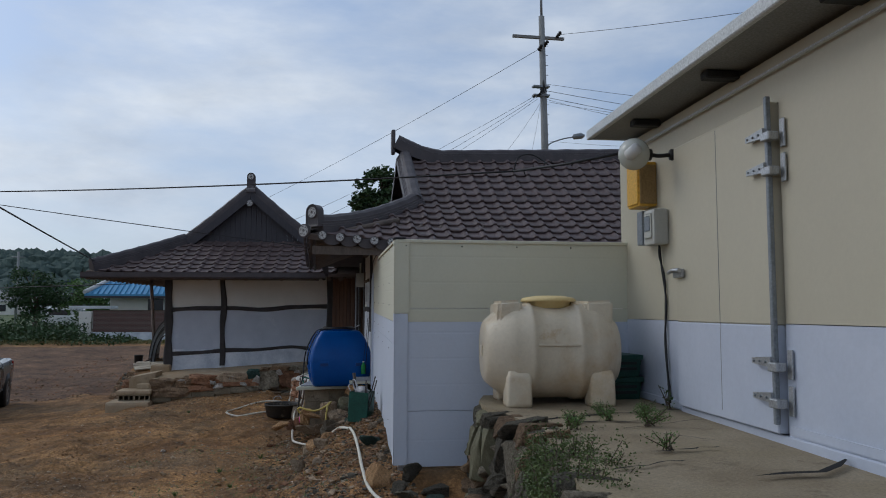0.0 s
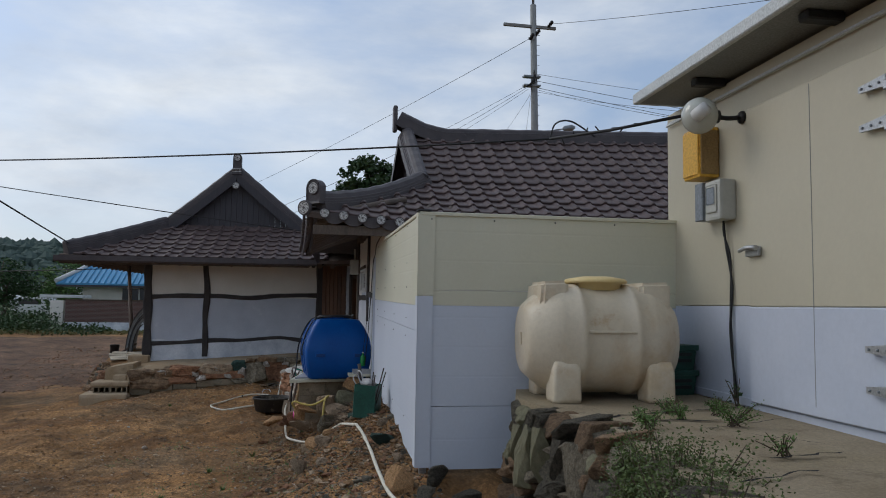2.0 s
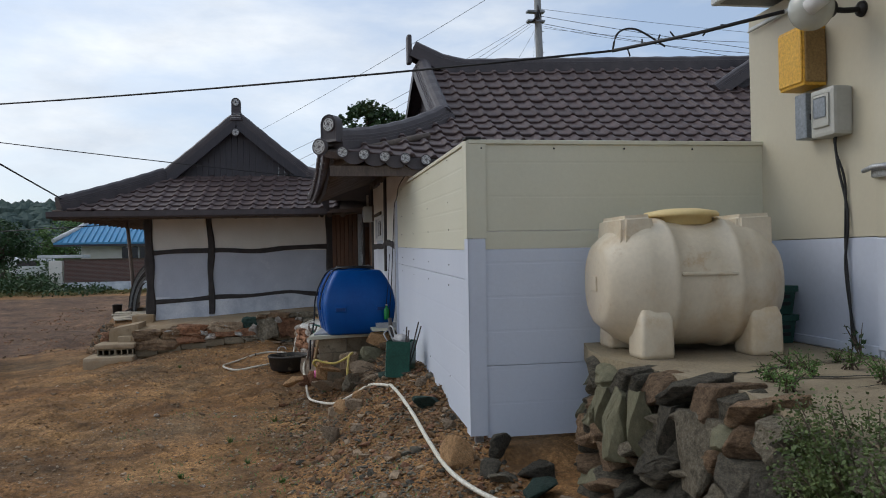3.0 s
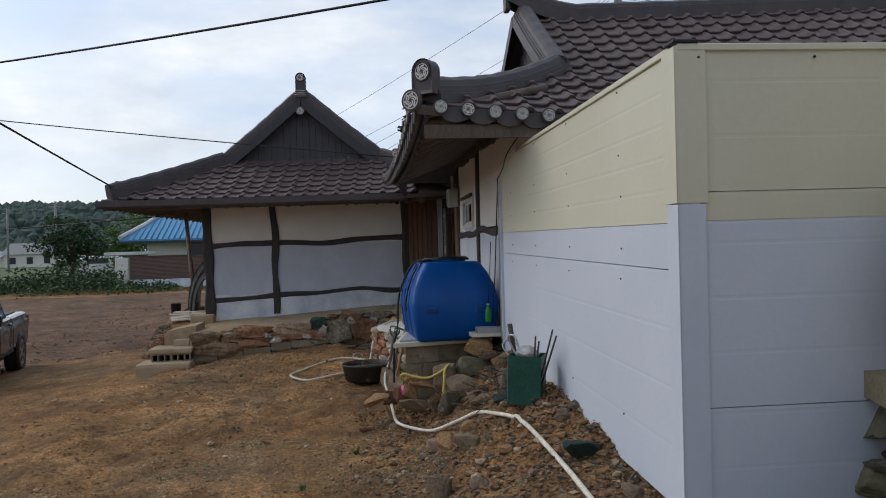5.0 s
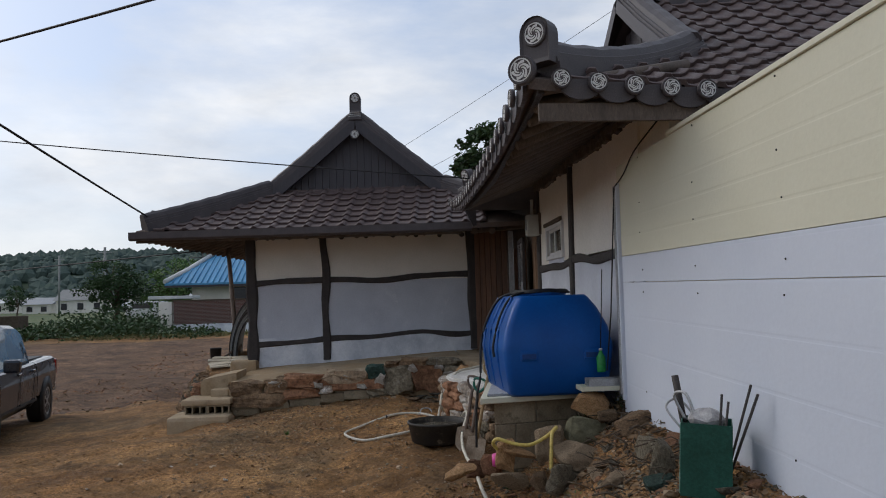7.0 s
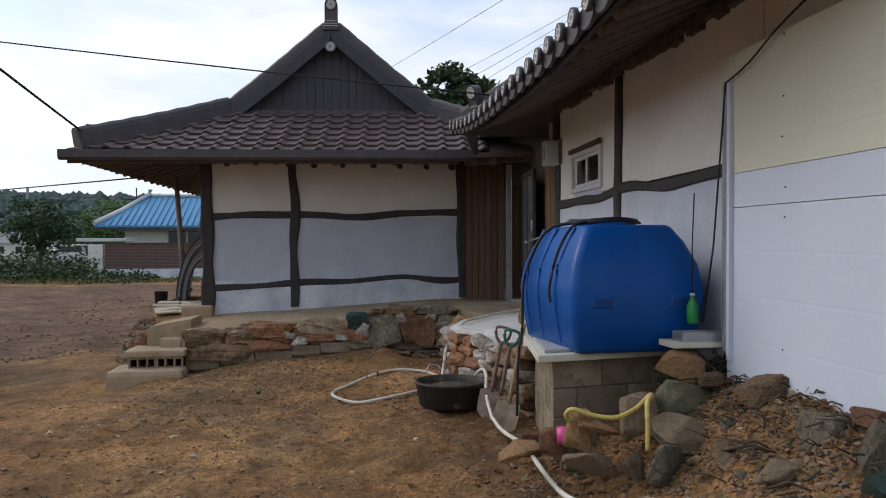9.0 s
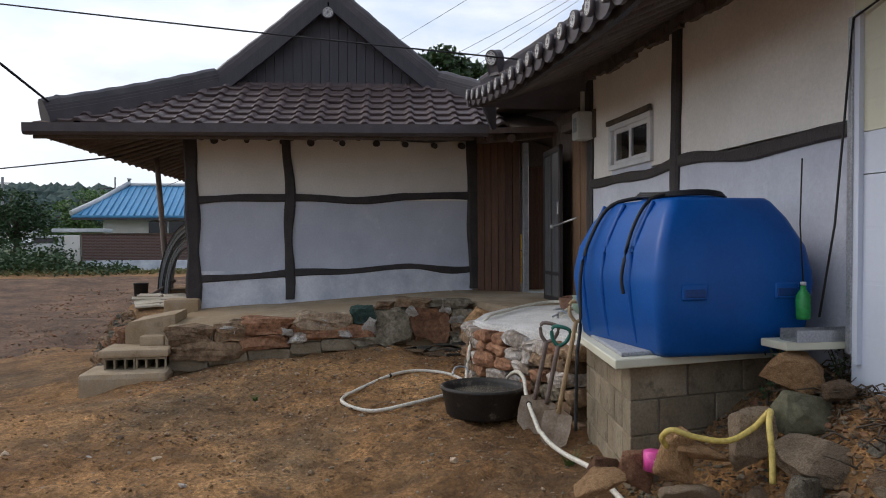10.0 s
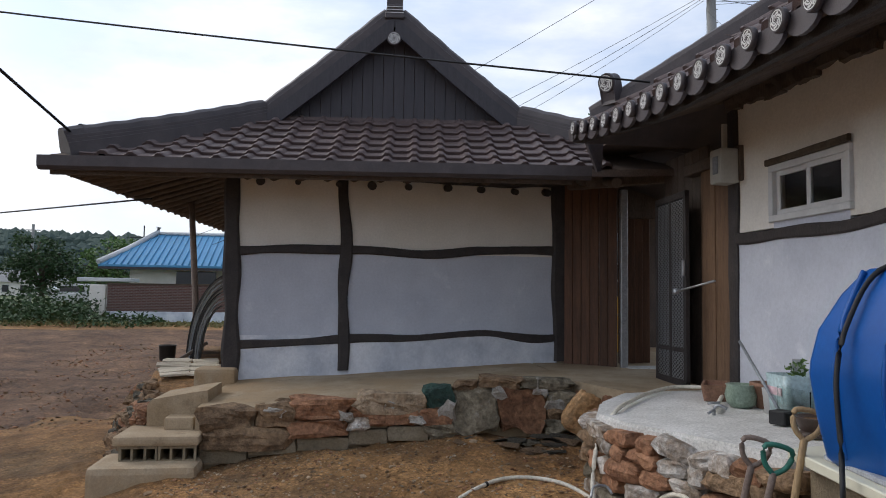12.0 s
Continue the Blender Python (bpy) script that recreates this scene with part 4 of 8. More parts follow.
PF = pose(0.72, 7.46, 0)
pw = tagged(thing("panel_wall", PANEL), "cream-and-white sandwich panel enclosure wall", "wall", kind="structure")
for z0, z1, mt in ((0.28, 0.805, M_PANEL_W), (0.81, 1.66, M_PANEL_W), (1.664, 1.79, M_PANEL_C), (1.796, 2.43, M_PANEL_C)):
    ribbed(0.10, 2.34, z0, z1, mt, pw, PF, step=0.25, depth=0.0007)
PS = pose(0.70, 7.46, 0, 0, 0, -90)             # side wall: local x runs back along -y, so it faces the yard
for z0, z1, mt, s in ((0.32, 1.435, M_PANEL_W, 0.28), (1.44, 1.655, M_PANEL_W, 0.2), (1.659, 2.43, M_PANEL_C, 0.155)):
    ribbed(-5.02, -0.10, z0, z1, mt, pw, PS, step=s, depth=0.0007)
# corner flashing, top trims
bm = bmesh.new()
bx(bm, 0.685, 0.83, 7.448, 7.456, 1.745, 2.45)
bx(bm, 0.684, 0.692, 7.448, 7.60, 1.745, 2.45)
part("corner_flashing", bm, M_PANEL_C, pw, "cream corner flashing")
bm = bmesh.new()
bx(bm, 0.69, 0.82, 7.450, 7.457, 0.30, 1.74)
bx(bm, 0.688, 0.695, 7.450, 7.58, 0.30, 1.74)
part("corner_flashing", bm, M_PANEL_W, pw, "white corner flashing")
bm = bmesh.new()
bx(bm, 0.70, 3.05, 7.445, 7.53, 2.43, 2.462, 0.004)
bx(bm, 0.686, 0.77, 7.53, 11.1, 2.432, 2.464, 0.004)
part("top_trim", bm, M_PANEL_C, pw)
part("corner_cap", box(0.68, 0.80, 7.44, 7.56, 2.462, 2.482, 0.006), M_BLACK, pw)
bm = bmesh.new()
for y in np.arange(8.3, 12.4, 1.16):
    for z in (2.05, 1.82, 1.53, 1.36, 0.6, 2.40):
        lathe(bm, [(0.006, 0), (0.005, 0.005), (0.001, 0.006)], 6, pose(0.692, y + random.uniform(-0.03, 0.03), z, 0, -90, 0))
for x in np.arange(0.8, 3.0, 0.55):
    for z in (2.40,):
        lathe(bm, [(0.008, 0), (0.006, 0.006), (0.001, 0.007)], 6, pose(x, 7.452, z, 90, 0, 0))
part("screws", bm, M_BLACK, pw)
part("gutter_pipe", box(0.66, 0.69, 12.44, 12.475, 0.5, 2.26), M_GALV, pw)
part("edge_trim", box(0.672, 0.70, 12.40, 12.44, 0.45, 2.28), M_PANEL_W, pw)
part("foot_rail", box(0.74, 0.80, 7.52, 7.58, 0.05, 0.30), M_GALV, pw)

# ---- cold store ----
CS = pose(3.05, 7.40, 0, 0, 0, 0) @ pose(0, 0, 0, 0, 0, -2.3)   # local y runs along the wall, away from the start; wall face at x = 0
store = thing("cold_store", NEAR, "cream and pale grey insulated panel cold store", "building")
for y0, y1 in ((-1.33, 0.06), (-14.0, -2.86)):
    part("wall_panel", box(0, 0.12, y0, y1, 1.66, 3.37, 0, CS), M_STORE_C, store)
    part("wall_panel", box(-0.002, 0.12, y0, y1, 0.9, 1.655, 0, CS), M_STORE_W, store)
bm = bmesh.new()
bx(bm, 0, 0.12, -2.86, -1.33, 3.06, 3.37, 0, CS)
part("wall_panel", bm, M_STORE_C, store)
bm = bmesh.new()
for y in (-4.0, -5.2, -6.4):
    bx(bm, -0.004, 0.0, y - 0.003, y + 0.003, 0.95, 3.28, 0, CS)
part("panel_seam", bm, M_SOFFIT, store)
part("sill", box(-0.02, 0.14, -14.0, -1.33, 0.86, 0.972, 0.006, CS), M_STORE_W, store)
part("skirting", box(-0.012, 0.0, -14.0, -2.9, 0.985, 1.04, 0, CS), M_STORE_W, store)
part("skirting", box(-0.02, 0.0, -1.32, 0.0, 0.94, 1.0, 0.004, CS), M_STORE_W, store)
part("rear_wall", box(5.9, 6.0, -14.0, 0.0, 0.3, 3.37, 0, CS), M_STORE_C, store)
part("north_wall", box(0.12, 5.9, -0.08, 0.05, 0.9, 3.37, 0, CS), M_STORE_C, store)
part("south_wall", box(0.12, 5.9, -14.0, -13.9, 0.9, 3.37, 0, CS), M_STORE_C, store)
part("head_trim", box(-0.012, 0.0, -14.0, 0.05, 3.275, 3.295, 0, CS), M_FASCIA, store)
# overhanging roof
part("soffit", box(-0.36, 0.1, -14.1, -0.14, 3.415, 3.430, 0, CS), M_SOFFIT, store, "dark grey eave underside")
part("roof_sheet", box(-0.40, 6.2, -14.2, -0.10, 3.445, 3.470, 0, CS), M_FASCIA, store)
part("fascia", box(-0.41, -0.36, -14.2, -0.10, 3.410, 3.502, 0.008, CS), M_FASCIA, store, "pale metal fascia")
part("fascia", box(-0.36, 6.2, -0.14, -0.10, 3.415, 3.500, 0, CS), M_FASCIA, store)
for y in (-0.95, -2.35, -3.75, -5.15, -6.55, -8.0):
    part("bracket", box(-0.26, 0.0, y - 0.05, y + 0.05, 3.350, 3.410, 0.01, CS), M_BLACK, store)
# insulated door
door = thing("door", CS)
door.parent = store
part("upper_panel", box(-0.055, 0.05, -2.83, -1.36, 1.65, 3.07, 0.008), M_STORE_C, door, "cream door panel")
part("lower_panel", box(-0.056, 0.05, -2.83, -1.36, 0.982, 1.648, 0.008), M_STORE_W, door, "pale grey-white door panel")
part("seam", box(-0.0575, -0.054, -2.105, -2.10, 1.04, 3.05), M_SOFFIT, door)
part("hinge_bar", box(-0.08, -0.045, -2.845, -2.812, 1.04, 3.10, 0.005), M_STEELBOX, door, "galvanised hinge bar")
for z in (1.20, 1.42, 2.64, 2.86):
    h = thing("hinge", pose(-0.07, -2.83, z))
    h.parent = door
    bm = bmesh.new()
    vv = [bm.verts.new((x, y, zz)) for x in (-0.03, -0.008) for y, zz in ((0.0, -0.03), (0.0, 0.035), (0.22, 0.018), (0.22, -0.018))]
    for f in ((0, 1, 2, 3), (7, 6, 5, 4), (0, 4, 5, 1), (1, 5, 6, 2), (2, 6, 7, 3), (3, 7, 4, 0)):
        bm.faces.new([vv[k] for k in f])
    part("strap", bm, M_GALV, h)
    part("block", box(-0.045, 0.03, -0.09, 0.01, -0.055, 0.0, 0.006), M_GALV, h)
    part("plate", box(0.045, 0.062, -0.12, -0.07, -0.10, 0.08, 0.004), M_GALV, h)
    bm = bmesh.new()
    for y in (0.05, 0.12, 0.19):
        lathe(bm, [(0.008, 0), (0.007, 0.008), (0.001, 0.009)], 8, pose(-0.03, y, 0, 0, -90, 0))
    part("bolts", bm, M_STEELBOX, h)
la = thing("latch", pose(-0.06, -1.45, 2.04))
la.parent = door
part("latch_base", box(-0.03, 0.0, -0.09, 0.08, -0.04, 0.03, 0.012), M_GALV, la)
bm = bmesh.new()
tube(bm, [(-0.05, -0.10, 0.015), (-0.06, 0.02, 0.02), (-0.055, 0.11, 0.005)], 0.02, 8, 0.014)
part("latch_handle", bm, M_GALV, la, "silver lever handle")


# ---- stones ----
def stone_piece(parent, m, sx, sy, sz, material, seed, name="stone", rough=0.16, wear=1.0):
    """A hewn or field stone as a rounded, uneven block centred at m."""
    bm = bmesh.new()
    bmesh.ops.create_cube(bm, size=1.0)
    bmesh.ops.subdivide_edges(bm, edges=bm.edges, cuts=3, use_grid_fill=True)
    for v in bm.verts:
        p = v.co * 2
        n = sum(abs(c) > 0.9 for c in p)
        k = 1.0 - wear * (0.0 if n < 2 else 0.09 if n == 2 else 0.2)
        q = Vector((p.x * k, p.y * k, p.z * k))
        w = noise.noise_vector(Vector((p.x, p.y, p.z)) * 0.8 + Vector((seed * 3.7, seed * 1.3, 0)))
        q += w * rough * 1.5 + noise.noise_vector(Vector((p.x * 2.6, p.y * 2.6, p.z * 2.6)) + Vector((seed * 2.1, 0, seed * 0.7))) * rough * 0.55
        v.co = Vector((q.x * sx / 2, q.y * sy / 2, q.z * sz / 2))
    return part(name, bm, material, parent, m=m)


ROCK_MESHES = {}


def rock_mesh(variant, material):
    """An angular broken rock: a rough hull, its faces finely dented, filling a box of half size 1."""
    key = (variant, material.name)
    if key not in ROCK_MESHES:
        bm = bmesh.new()
        rnd = random.Random(variant * 17 + 3)
        for _ in range(15):
            q = Vector((rnd.uniform(-1, 1), rnd.uniform(-1, 1), rnd.uniform(-1, 1)))
            q /= max(abs(c) for c in q) ** rnd.uniform(0.55, 1.0)
            bm.verts.new(q)
        bmesh.ops.convex_hull(bm, input=bm.verts[:])
        for v in [v for v in bm.verts if not v.link_faces]:
            bm.verts.remove(v)
        bmesh.ops.bevel(bm, geom=bm.edges[:], offset=0.06, segments=1, affect="EDGES", clamp_overlap=True)
        bmesh.ops.triangulate(bm, faces=bm.faces[:])
        bmesh.ops.subdivide_edges(bm, edges=[e for e in bm.edges if e.calc_length() > 0.35], cuts=2, use_grid_fill=True)
        bmesh.ops.triangulate(bm, faces=bm.faces[:])
        lim = [max(abs(v.co[i]) for v in bm.verts) for i in range(3)]
        for v in bm.verts:
            q = Vector((v.co.x / lim[0], v.co.y / lim[1], v.co.z / lim[2]))
            q += noise.noise_vector(q * 2.1 + Vector((variant * 5.1, 0, 0))) * 0.09 + noise.noise_vector(q * 6 + Vector((0, variant * 3.3, 0))) * 0.045
            v.co = q
        bmesh.ops.recalc_face_normals(bm, faces=bm.faces[:])
        me = bpy.data.meshes.new("rock")
        bm.to_mesh(me)
        bm.free()
        me.materials.append(material)
        ROCK_MESHES[key] = me
    return ROCK_MESHES[key]


def rock(x, y, sx, sy, sz, kind, variant, rz=0.0, tilt=0.0, sink=0.25, z=None, label=None, lean=None, moved=True):
    mt = M_STONE[kind]
    x, y = loose(x, y) if moved else (x, y)
    ob = new("rock", rock_mesh(variant, mt))
    base = gz(x, y) if z is None else z
    ob.matrix_world = pose(x, y, base + sz * (1 - sink), tilt, tilt * 0.5 if lean is None else lean, rz) @ Matrix.Diagonal((sx, sy, sz, 1))
    names = ("rough brown field rock lying on the dirt", "pale tan field rock lying on rubble", "grey weathered field rock lying on rubble", "reddish brown field rock lying on the dirt",
             "dark green field rock lying on rubble", "orange-brown angular rock lying on rubble", "whitish field rock", "dark grey slate chip lying on the dirt")
    return tagged(ob, label or names[kind], "rock", "rocks on the rubble heap")


# ---- platform of the gable house ----
plat = tagged(thing("house_platform", Matrix()), "concrete-topped stone platform in front of the house", "platform", kind="structure")
front = [(-3.66, 17.22, 0.22), (-3.19, 17.2, 0.265), (-2.85, 17.18, 0.29), (-2.37, 17.2, 0.34), (-1.5, 17.2, 0.385), (-0.6, 17.24, 0.42), (-0.25, 17.3, 0.455)]
vs, fs = [], []
for i, (x, y, z) in enumerate(front):
    yb = 18.98
    for s in (0, 0.06, 0.3, 0.65, 1.0):
        back = float(np.interp(x, [-3.66, -2.34, -0.46], [0.31, 0.36, 0.475]))
        zz = z + (back - z) * s + 0.012 * noise.noise(Vector((x * 2.3, s * 4, 1)))
        vs.append((x + (0.1 if i == 0 else 0) * s, y + (yb - y) * s, zz - (0.03 if s == 0 else 0)))
    vs.append((x, y, -0.5))
n = 6
for i in range(len(front) - 1):
    for j in range(4):
        a = i * n + j
        fs.append((a, a + n, a + n + 1, a + 1))
    a = i * n
    fs.append((a + 5, a + n + 5, a + n, a))
fs.append((0, 1, 2, 3, 4, 5))
raw("concrete_top", vs, fs, M_CONC, plat, "worn tan concrete surface")
bm = bmesh.new()
vv = [bm.verts.new(p) for p in ((-0.27, 17.28, 0.452), (-0.05, 16.55, 0.44), (0.72, 16.40, 0.44), (1.6, 16.4, 0.44), (1.6, 19.6, 0.46), (-0.2, 19.6, 0.49))]
f = bm.faces.new(vv)
ex = bmesh.ops.extrude_face_region(bm, geom=[f])
bmesh.ops.translate(bm, verts=[v for v in ex["geom"] if isinstance(v, bmesh.types.BMVert)], vec=(0, 0, -0.9))
part("gate_apron", bm, M_CONC, plat)


def px_stone(x0, x1, y0, y1, kind, seed, depth=0.2):
    k = 0.00505
    xa, xb = -3.6 + (x0 - 358) * k, -3.6 + (x1 - 358) * k
    zb, za = 0.235 - (y1 - 725) * 0.00478, 0.235 - (y0 - 725) * 0.00478
    mt = M_BLOCK if kind < 0 else M_STONE[kind]
    stone_piece(plat, pose((xa + xb) / 2, 17.19 + (0.0 if kind >= 0 else 0.03) + random.uniform(-0.012, 0.012), (za + zb) / 2, 0, random.uniform(-1.5, 1.5), 0), xb - xa + 0.01, depth, za - zb + 0.01, mt, seed, "stone", 0.30 if kind >= 0 else 0.05, 0.75 if kind >= 0 else 0.25)


for i, a in enumerate(((358, 446, 722, 761, 0), (449, 515, 716, 758, 0), (517, 615, 708, 746, 3), (618, 735, 697, 737, 1), (736, 790, 686, 722, 4), (791, 868, 692, 772, 2), (869, 958, 690, 770, 3),
                       (838, 908, 668, 690, 0), (912, 1005, 672, 692, 2), (962, 1010, 694, 720, 2), (958, 1000, 722, 748, 0), (360, 500, 762, 796, 0), (503, 602, 747, 777, 3), (605, 640, 742, 764, 6),
                       (618, 722, 726, 757, 3), (724, 788, 724, 754, 3), (742, 792, 755, 775, 2), (795, 835, 676, 692, 0), (958, 1004, 750, 772, 2),
                       (358, 436, 797, 820, -1), (438, 517, 780, 806, -1), (519, 605, 778, 800, -1), (607, 672, 766, 790, -1), (674, 745, 760, 784, -1), (748, 800, 775, 792, -1))):
    px_stone(*a, seed=i + 1)
stone_piece(plat, pose(-0.18, 17.12, 0.16, 0, -24, 0), 0.22, 0.16, 0.44, M_STONE[3], 77)
stone_piece(plat, pose(-0.31, 16.90, 0.21, 12, 28, 8), 0.27, 0.09, 0.36, M_STONE[5], 78)
stone_piece(plat, pose(-0.06, 16.80, 0.22, 0, 10, 20), 0.24, 0.14, 0.34, M_STONE[3], 79)
# mortar smeared between the upper stones
rs = random.Random(19)
for x, z, w, h in ((-2.98, 0.20, 0.16, 0.10), (-2.37, 0.16, 0.14, 0.09), (-1.75, 0.13, 0.16, 0.09), (-1.48, 0.20, 0.16, 0.22), (-1.02, 0.36, 0.14, 0.12), (-0.62, 0.40, 0.14, 0.14), (-0.50, 0.26, 0.18, 0.10), (-2.0, 0.27, 0.12, 0.08)):
    stone_piece(plat, pose(x, 17.16, z, 0, rs.uniform(-20, 20), 0), w, 0.17, h, M_MORTAR_P, int(x * 50) + 300, "mortar_patch", 0.4)
# rubble down the platform's west flank
rs = random.Random(5)
for i in range(110):
    y = 17.55 + rs.random() ** 1.3 * 2.3
    s = rs.uniform(0.06, 0.16)
    u_ = rs.random()
    x = float(np.interp(y, [17.5, 18.6, 20.0], [-4.06, -4.34, -4.58])) - 0.32 * u_
    stone_piece(plat, pose(x, y, float(np.interp(y, [17.5, 19.3], [0.14, 0.30])) - 0.50 * u_, rs.uniform(-15, 15), rs.uniform(-15, 15), rs.uniform(0, 90)), s * 1.5, s * 1.3, s * 0.8, M_STONE[rs.choice((0, 0, 7, 3))], 100 + i, "stone", 0.3)
vs, fs = [], []
nb = 22
for j in range(nb):                              # earth bank along the west side, rising to the back
    y = 17.6 + j * 0.25
    top = float(np.interp(y, [17.5, 18.6, 19.2, 20.0, 21.0], [0.15, 0.20, 0.25, 0.34, 0.38]))
    xe = float(np.interp(y, [17.5, 18.6, 20.0], [-4.06, -4.34, -4.58]))
    for k, (x, z) in enumerate(((xe - 0.45, -0.6), (xe - 0.26, -0.22), (xe - 0.06, top - 0.10), (xe + 0.08, top), (-3.95, top + 0.02), (-3.6, top + 0.03))):
        o = noise.noise_vector(Vector((x * 3, y * 3, z * 3)))
        vs.append((x + 0.05 * o.x, y, z + (0.03 * o.z if k < 4 else 0.01 * o.z)))
for j in range(nb - 1):
    for k in range(5):
        a = j * 6 + k
        fs.append((a, a + 1, a + 7, a + 6))
fs.append(tuple(range(5, -1, -1)))
raw("earth_bank", vs, fs, M_DIRT, plat, "brown earth bank")
part("corner_footing", box(-3.92, -3.5, 18.55, 18.95, 0.2, 0.44, 0.04), M_CONC, plat)

# ---- steps ----
steps = thing("entrance_steps", Matrix(), "rough concrete steps with a course of hollow blocks", "steps")
bm = bmesh.new()
bx(bm, -4.42, -3.57, 16.78, 17.40, -0.55, -0.17, 0.06)
part("bottom_step", bm, M_CONC, steps)
nh = 6
x0, x1, z0, z1, y0, y1 = -4.22, -3.60, -0.185, -0.045, 17.0, 17.40
wcell = (x1 - x0) / nh
for k in range(2):
    xa = x0 + k * 3 * wcell
    xs = [xa] + [xa + i * wcell for i in (1, 2, 3)]
    bm = bmesh.new()
    cells = [[bm.verts.new((x, y, z)) for x in (xs[0], xs[0] + 0.02, xs[1] - 0.01, xs[1] + 0.01, xs[2] - 0.01, xs[2] + 0.01, xs[3] - 0.024, xs[3] - 0.004)] for y in (y0, y1) for z in (z0, z0 + 0.024, z1 - 0.024, z1)]
    for r in range(3):
        for c in range(7):
            if r == 1 and c in (1, 3, 5):
                continue
            bm.faces.new((cells[r][c], cells[r][c + 1], cells[r + 1][c + 1], cells[r + 1][c]))
    for c in (1, 3, 5):
        a_, b_ = 0, 4
        for (r0, c0), (r1, c1) in (((1, c), (1, c + 1)), ((1, c + 1), (2, c + 1)), ((2, c + 1), (2, c)), ((2, c), (1, c))):
            bm.faces.new((cells[r0][c0], cells[r1][c1], cells[r1 + 4][c1], cells[r0 + 4][c0]))
        bm.faces.new((cells[5][c], cells[5][c + 1], cells[6][c + 1], cells[6][c]))
    part("hollow_block", bm, M_BLOCK, steps, "grey hollow concrete block laid on edge")
part("middle_tread", box(-4.27, -3.58, 16.97, 17.55, -0.045, 0.035, 0.025), M_CONC, steps)
part("small_step", box(-3.93, -3.68, 17.28, 17.55, 0.03, 0.14, 0.02), M_CONC, steps)
bm = bmesh.new()
vv = [bm.verts.new(v) for v in ((-4.12, 17.48, -0.1), (-3.6, 17.48, -0.1), (-3.6, 17.48, 0.35), (-3.75, 17.48, 0.33), (-4.08, 17.48, 0.27), (-4.12, 17.48, 0.22))]
f = bm.faces.new(vv)
ex = bmesh.ops.extrude_face_region(bm, geom=[f])
bmesh.ops.translate(bm, verts=[v for v in ex["geom"] if isinstance(v, bmesh.types.BMVert)], vec=(0.05, 0.5, 0.02))
part("side_cheek", bm, M_CONC, steps)

# ---- stone bed with tap ----
bed = tagged(thing("wash_place", Matrix()), "low stone terrace with whitewashed concrete top", "terrace", kind="structure")
bm = bmesh.new()
edge = [(-0.64, 15.62, 0.40), (-0.60, 15.2, 0.405), (-0.44, 14.8, 0.41), (-0.33, 14.4, 0.42), (-0.2, 14.02, 0.43), (0.72, 14.02, 0.46), (0.72, 16.42, 0.47), (-0.02, 16.62, 0.43), (-0.42, 16.15, 0.41)]
vv = [bm.verts.new(p) for p in edge]
f = bm.faces.new(vv)
ex = bmesh.ops.extrude_face_region(bm, geom=[f])
bmesh.ops.translate(bm, verts=[v for v in ex["geom"] if isinstance(v, bmesh.types.BMVert)], vec=(0, 0, -0.085))
bmesh.ops.bevel(bm, geom=[e for e in bm.edges if all(v.co.z > 0.38 for v in e.verts)], offset=0.02, segments=2, affect="EDGES")
part("bed_top", bm, M_CONC_W, bed, "whitish worn concrete")
part("bed_core", box(-0.1, 0.72, 14.1, 16.5, -0.4, 0.33), M_MORTAR, bed)
rs = random.Random(9)
line_pts = [Vector((-0.30, 16.25)), Vector((-0.60, 15.68)), Vector((-0.56, 15.15)), Vector((-0.40, 14.75)), Vector((-0.30, 14.4)), Vector((-0.2, 13.98))]
seg_l = [(b - a).length for a, b in zip(line_pts, line_pts[1:])]


def along(pts, seg, s):
    for (a, b), l in zip(zip(pts, pts[1:]), seg):
        if s <= l:
            return a.lerp(b, s / l), (b - a).normalized()
        s -= l
    return pts[-1], (pts[-1] - pts[-2]).normalized()


zrow, row = -0.30, 0
while zrow < 0.30:
    hrow = rs.uniform(0.09, 0.14)
    s = rs.uniform(0, 0.1)
    while s < sum(seg_l):
        l = rs.uniform(0.14, 0.34)
        p, d = along(line_pts, seg_l, s + l / 2)
        kind = rs.choice((0, 2, 3, 0, 6)) if row < 3 else rs.choice((6, 6, 0, 3))
        hh = hrow * rs.uniform(0.85, 1.2)
        stone_piece(bed, pose(p.x + 0.03 * (zrow < 0), p.y, min(zrow + hrow / 2, 0.31), rs.uniform(-8, 8), rs.uniform(-12, 12), math.degrees(math.atan2(d.y, d.x))), l, 0.26, hh, M_STONE[kind], 200 + row * 40 + int(s * 20), "stone", 0.16)
        s += l
    zrow += hrow
    row += 1

# ---- tank stand ----
TK = pose(0.12, 13.10, 0, 0, 0, 3.0)
TKS = Matrix(((0.978, 0.18, 0, 0.255), (0.208, 0.984, 0, 13.29), (0, 0, 1, 0), (0, 0, 0, 1)))   # the stand is out of square
stand = thing("tank_stand", Matrix(), "stand of grey concrete blocks with a cream board top", "stand")
part("board", box(-0.72, 0.43, -0.70, 0.70, 0.455, 0.505, 0.006, TKS), M_PANEL_C, stand, "cream panel board on the blocks")
part("terrazzo_slab", box(-0.66, -0.40, -0.62, 0.42, 0.506, 0.528, 0.004, TKS), mat("speckled_granite", (0.26, 0.27, 0.29), (0.42, 0.43, 0.45), 60, 0.6, 0.1, 150), stand, "speckled grey granite slab")
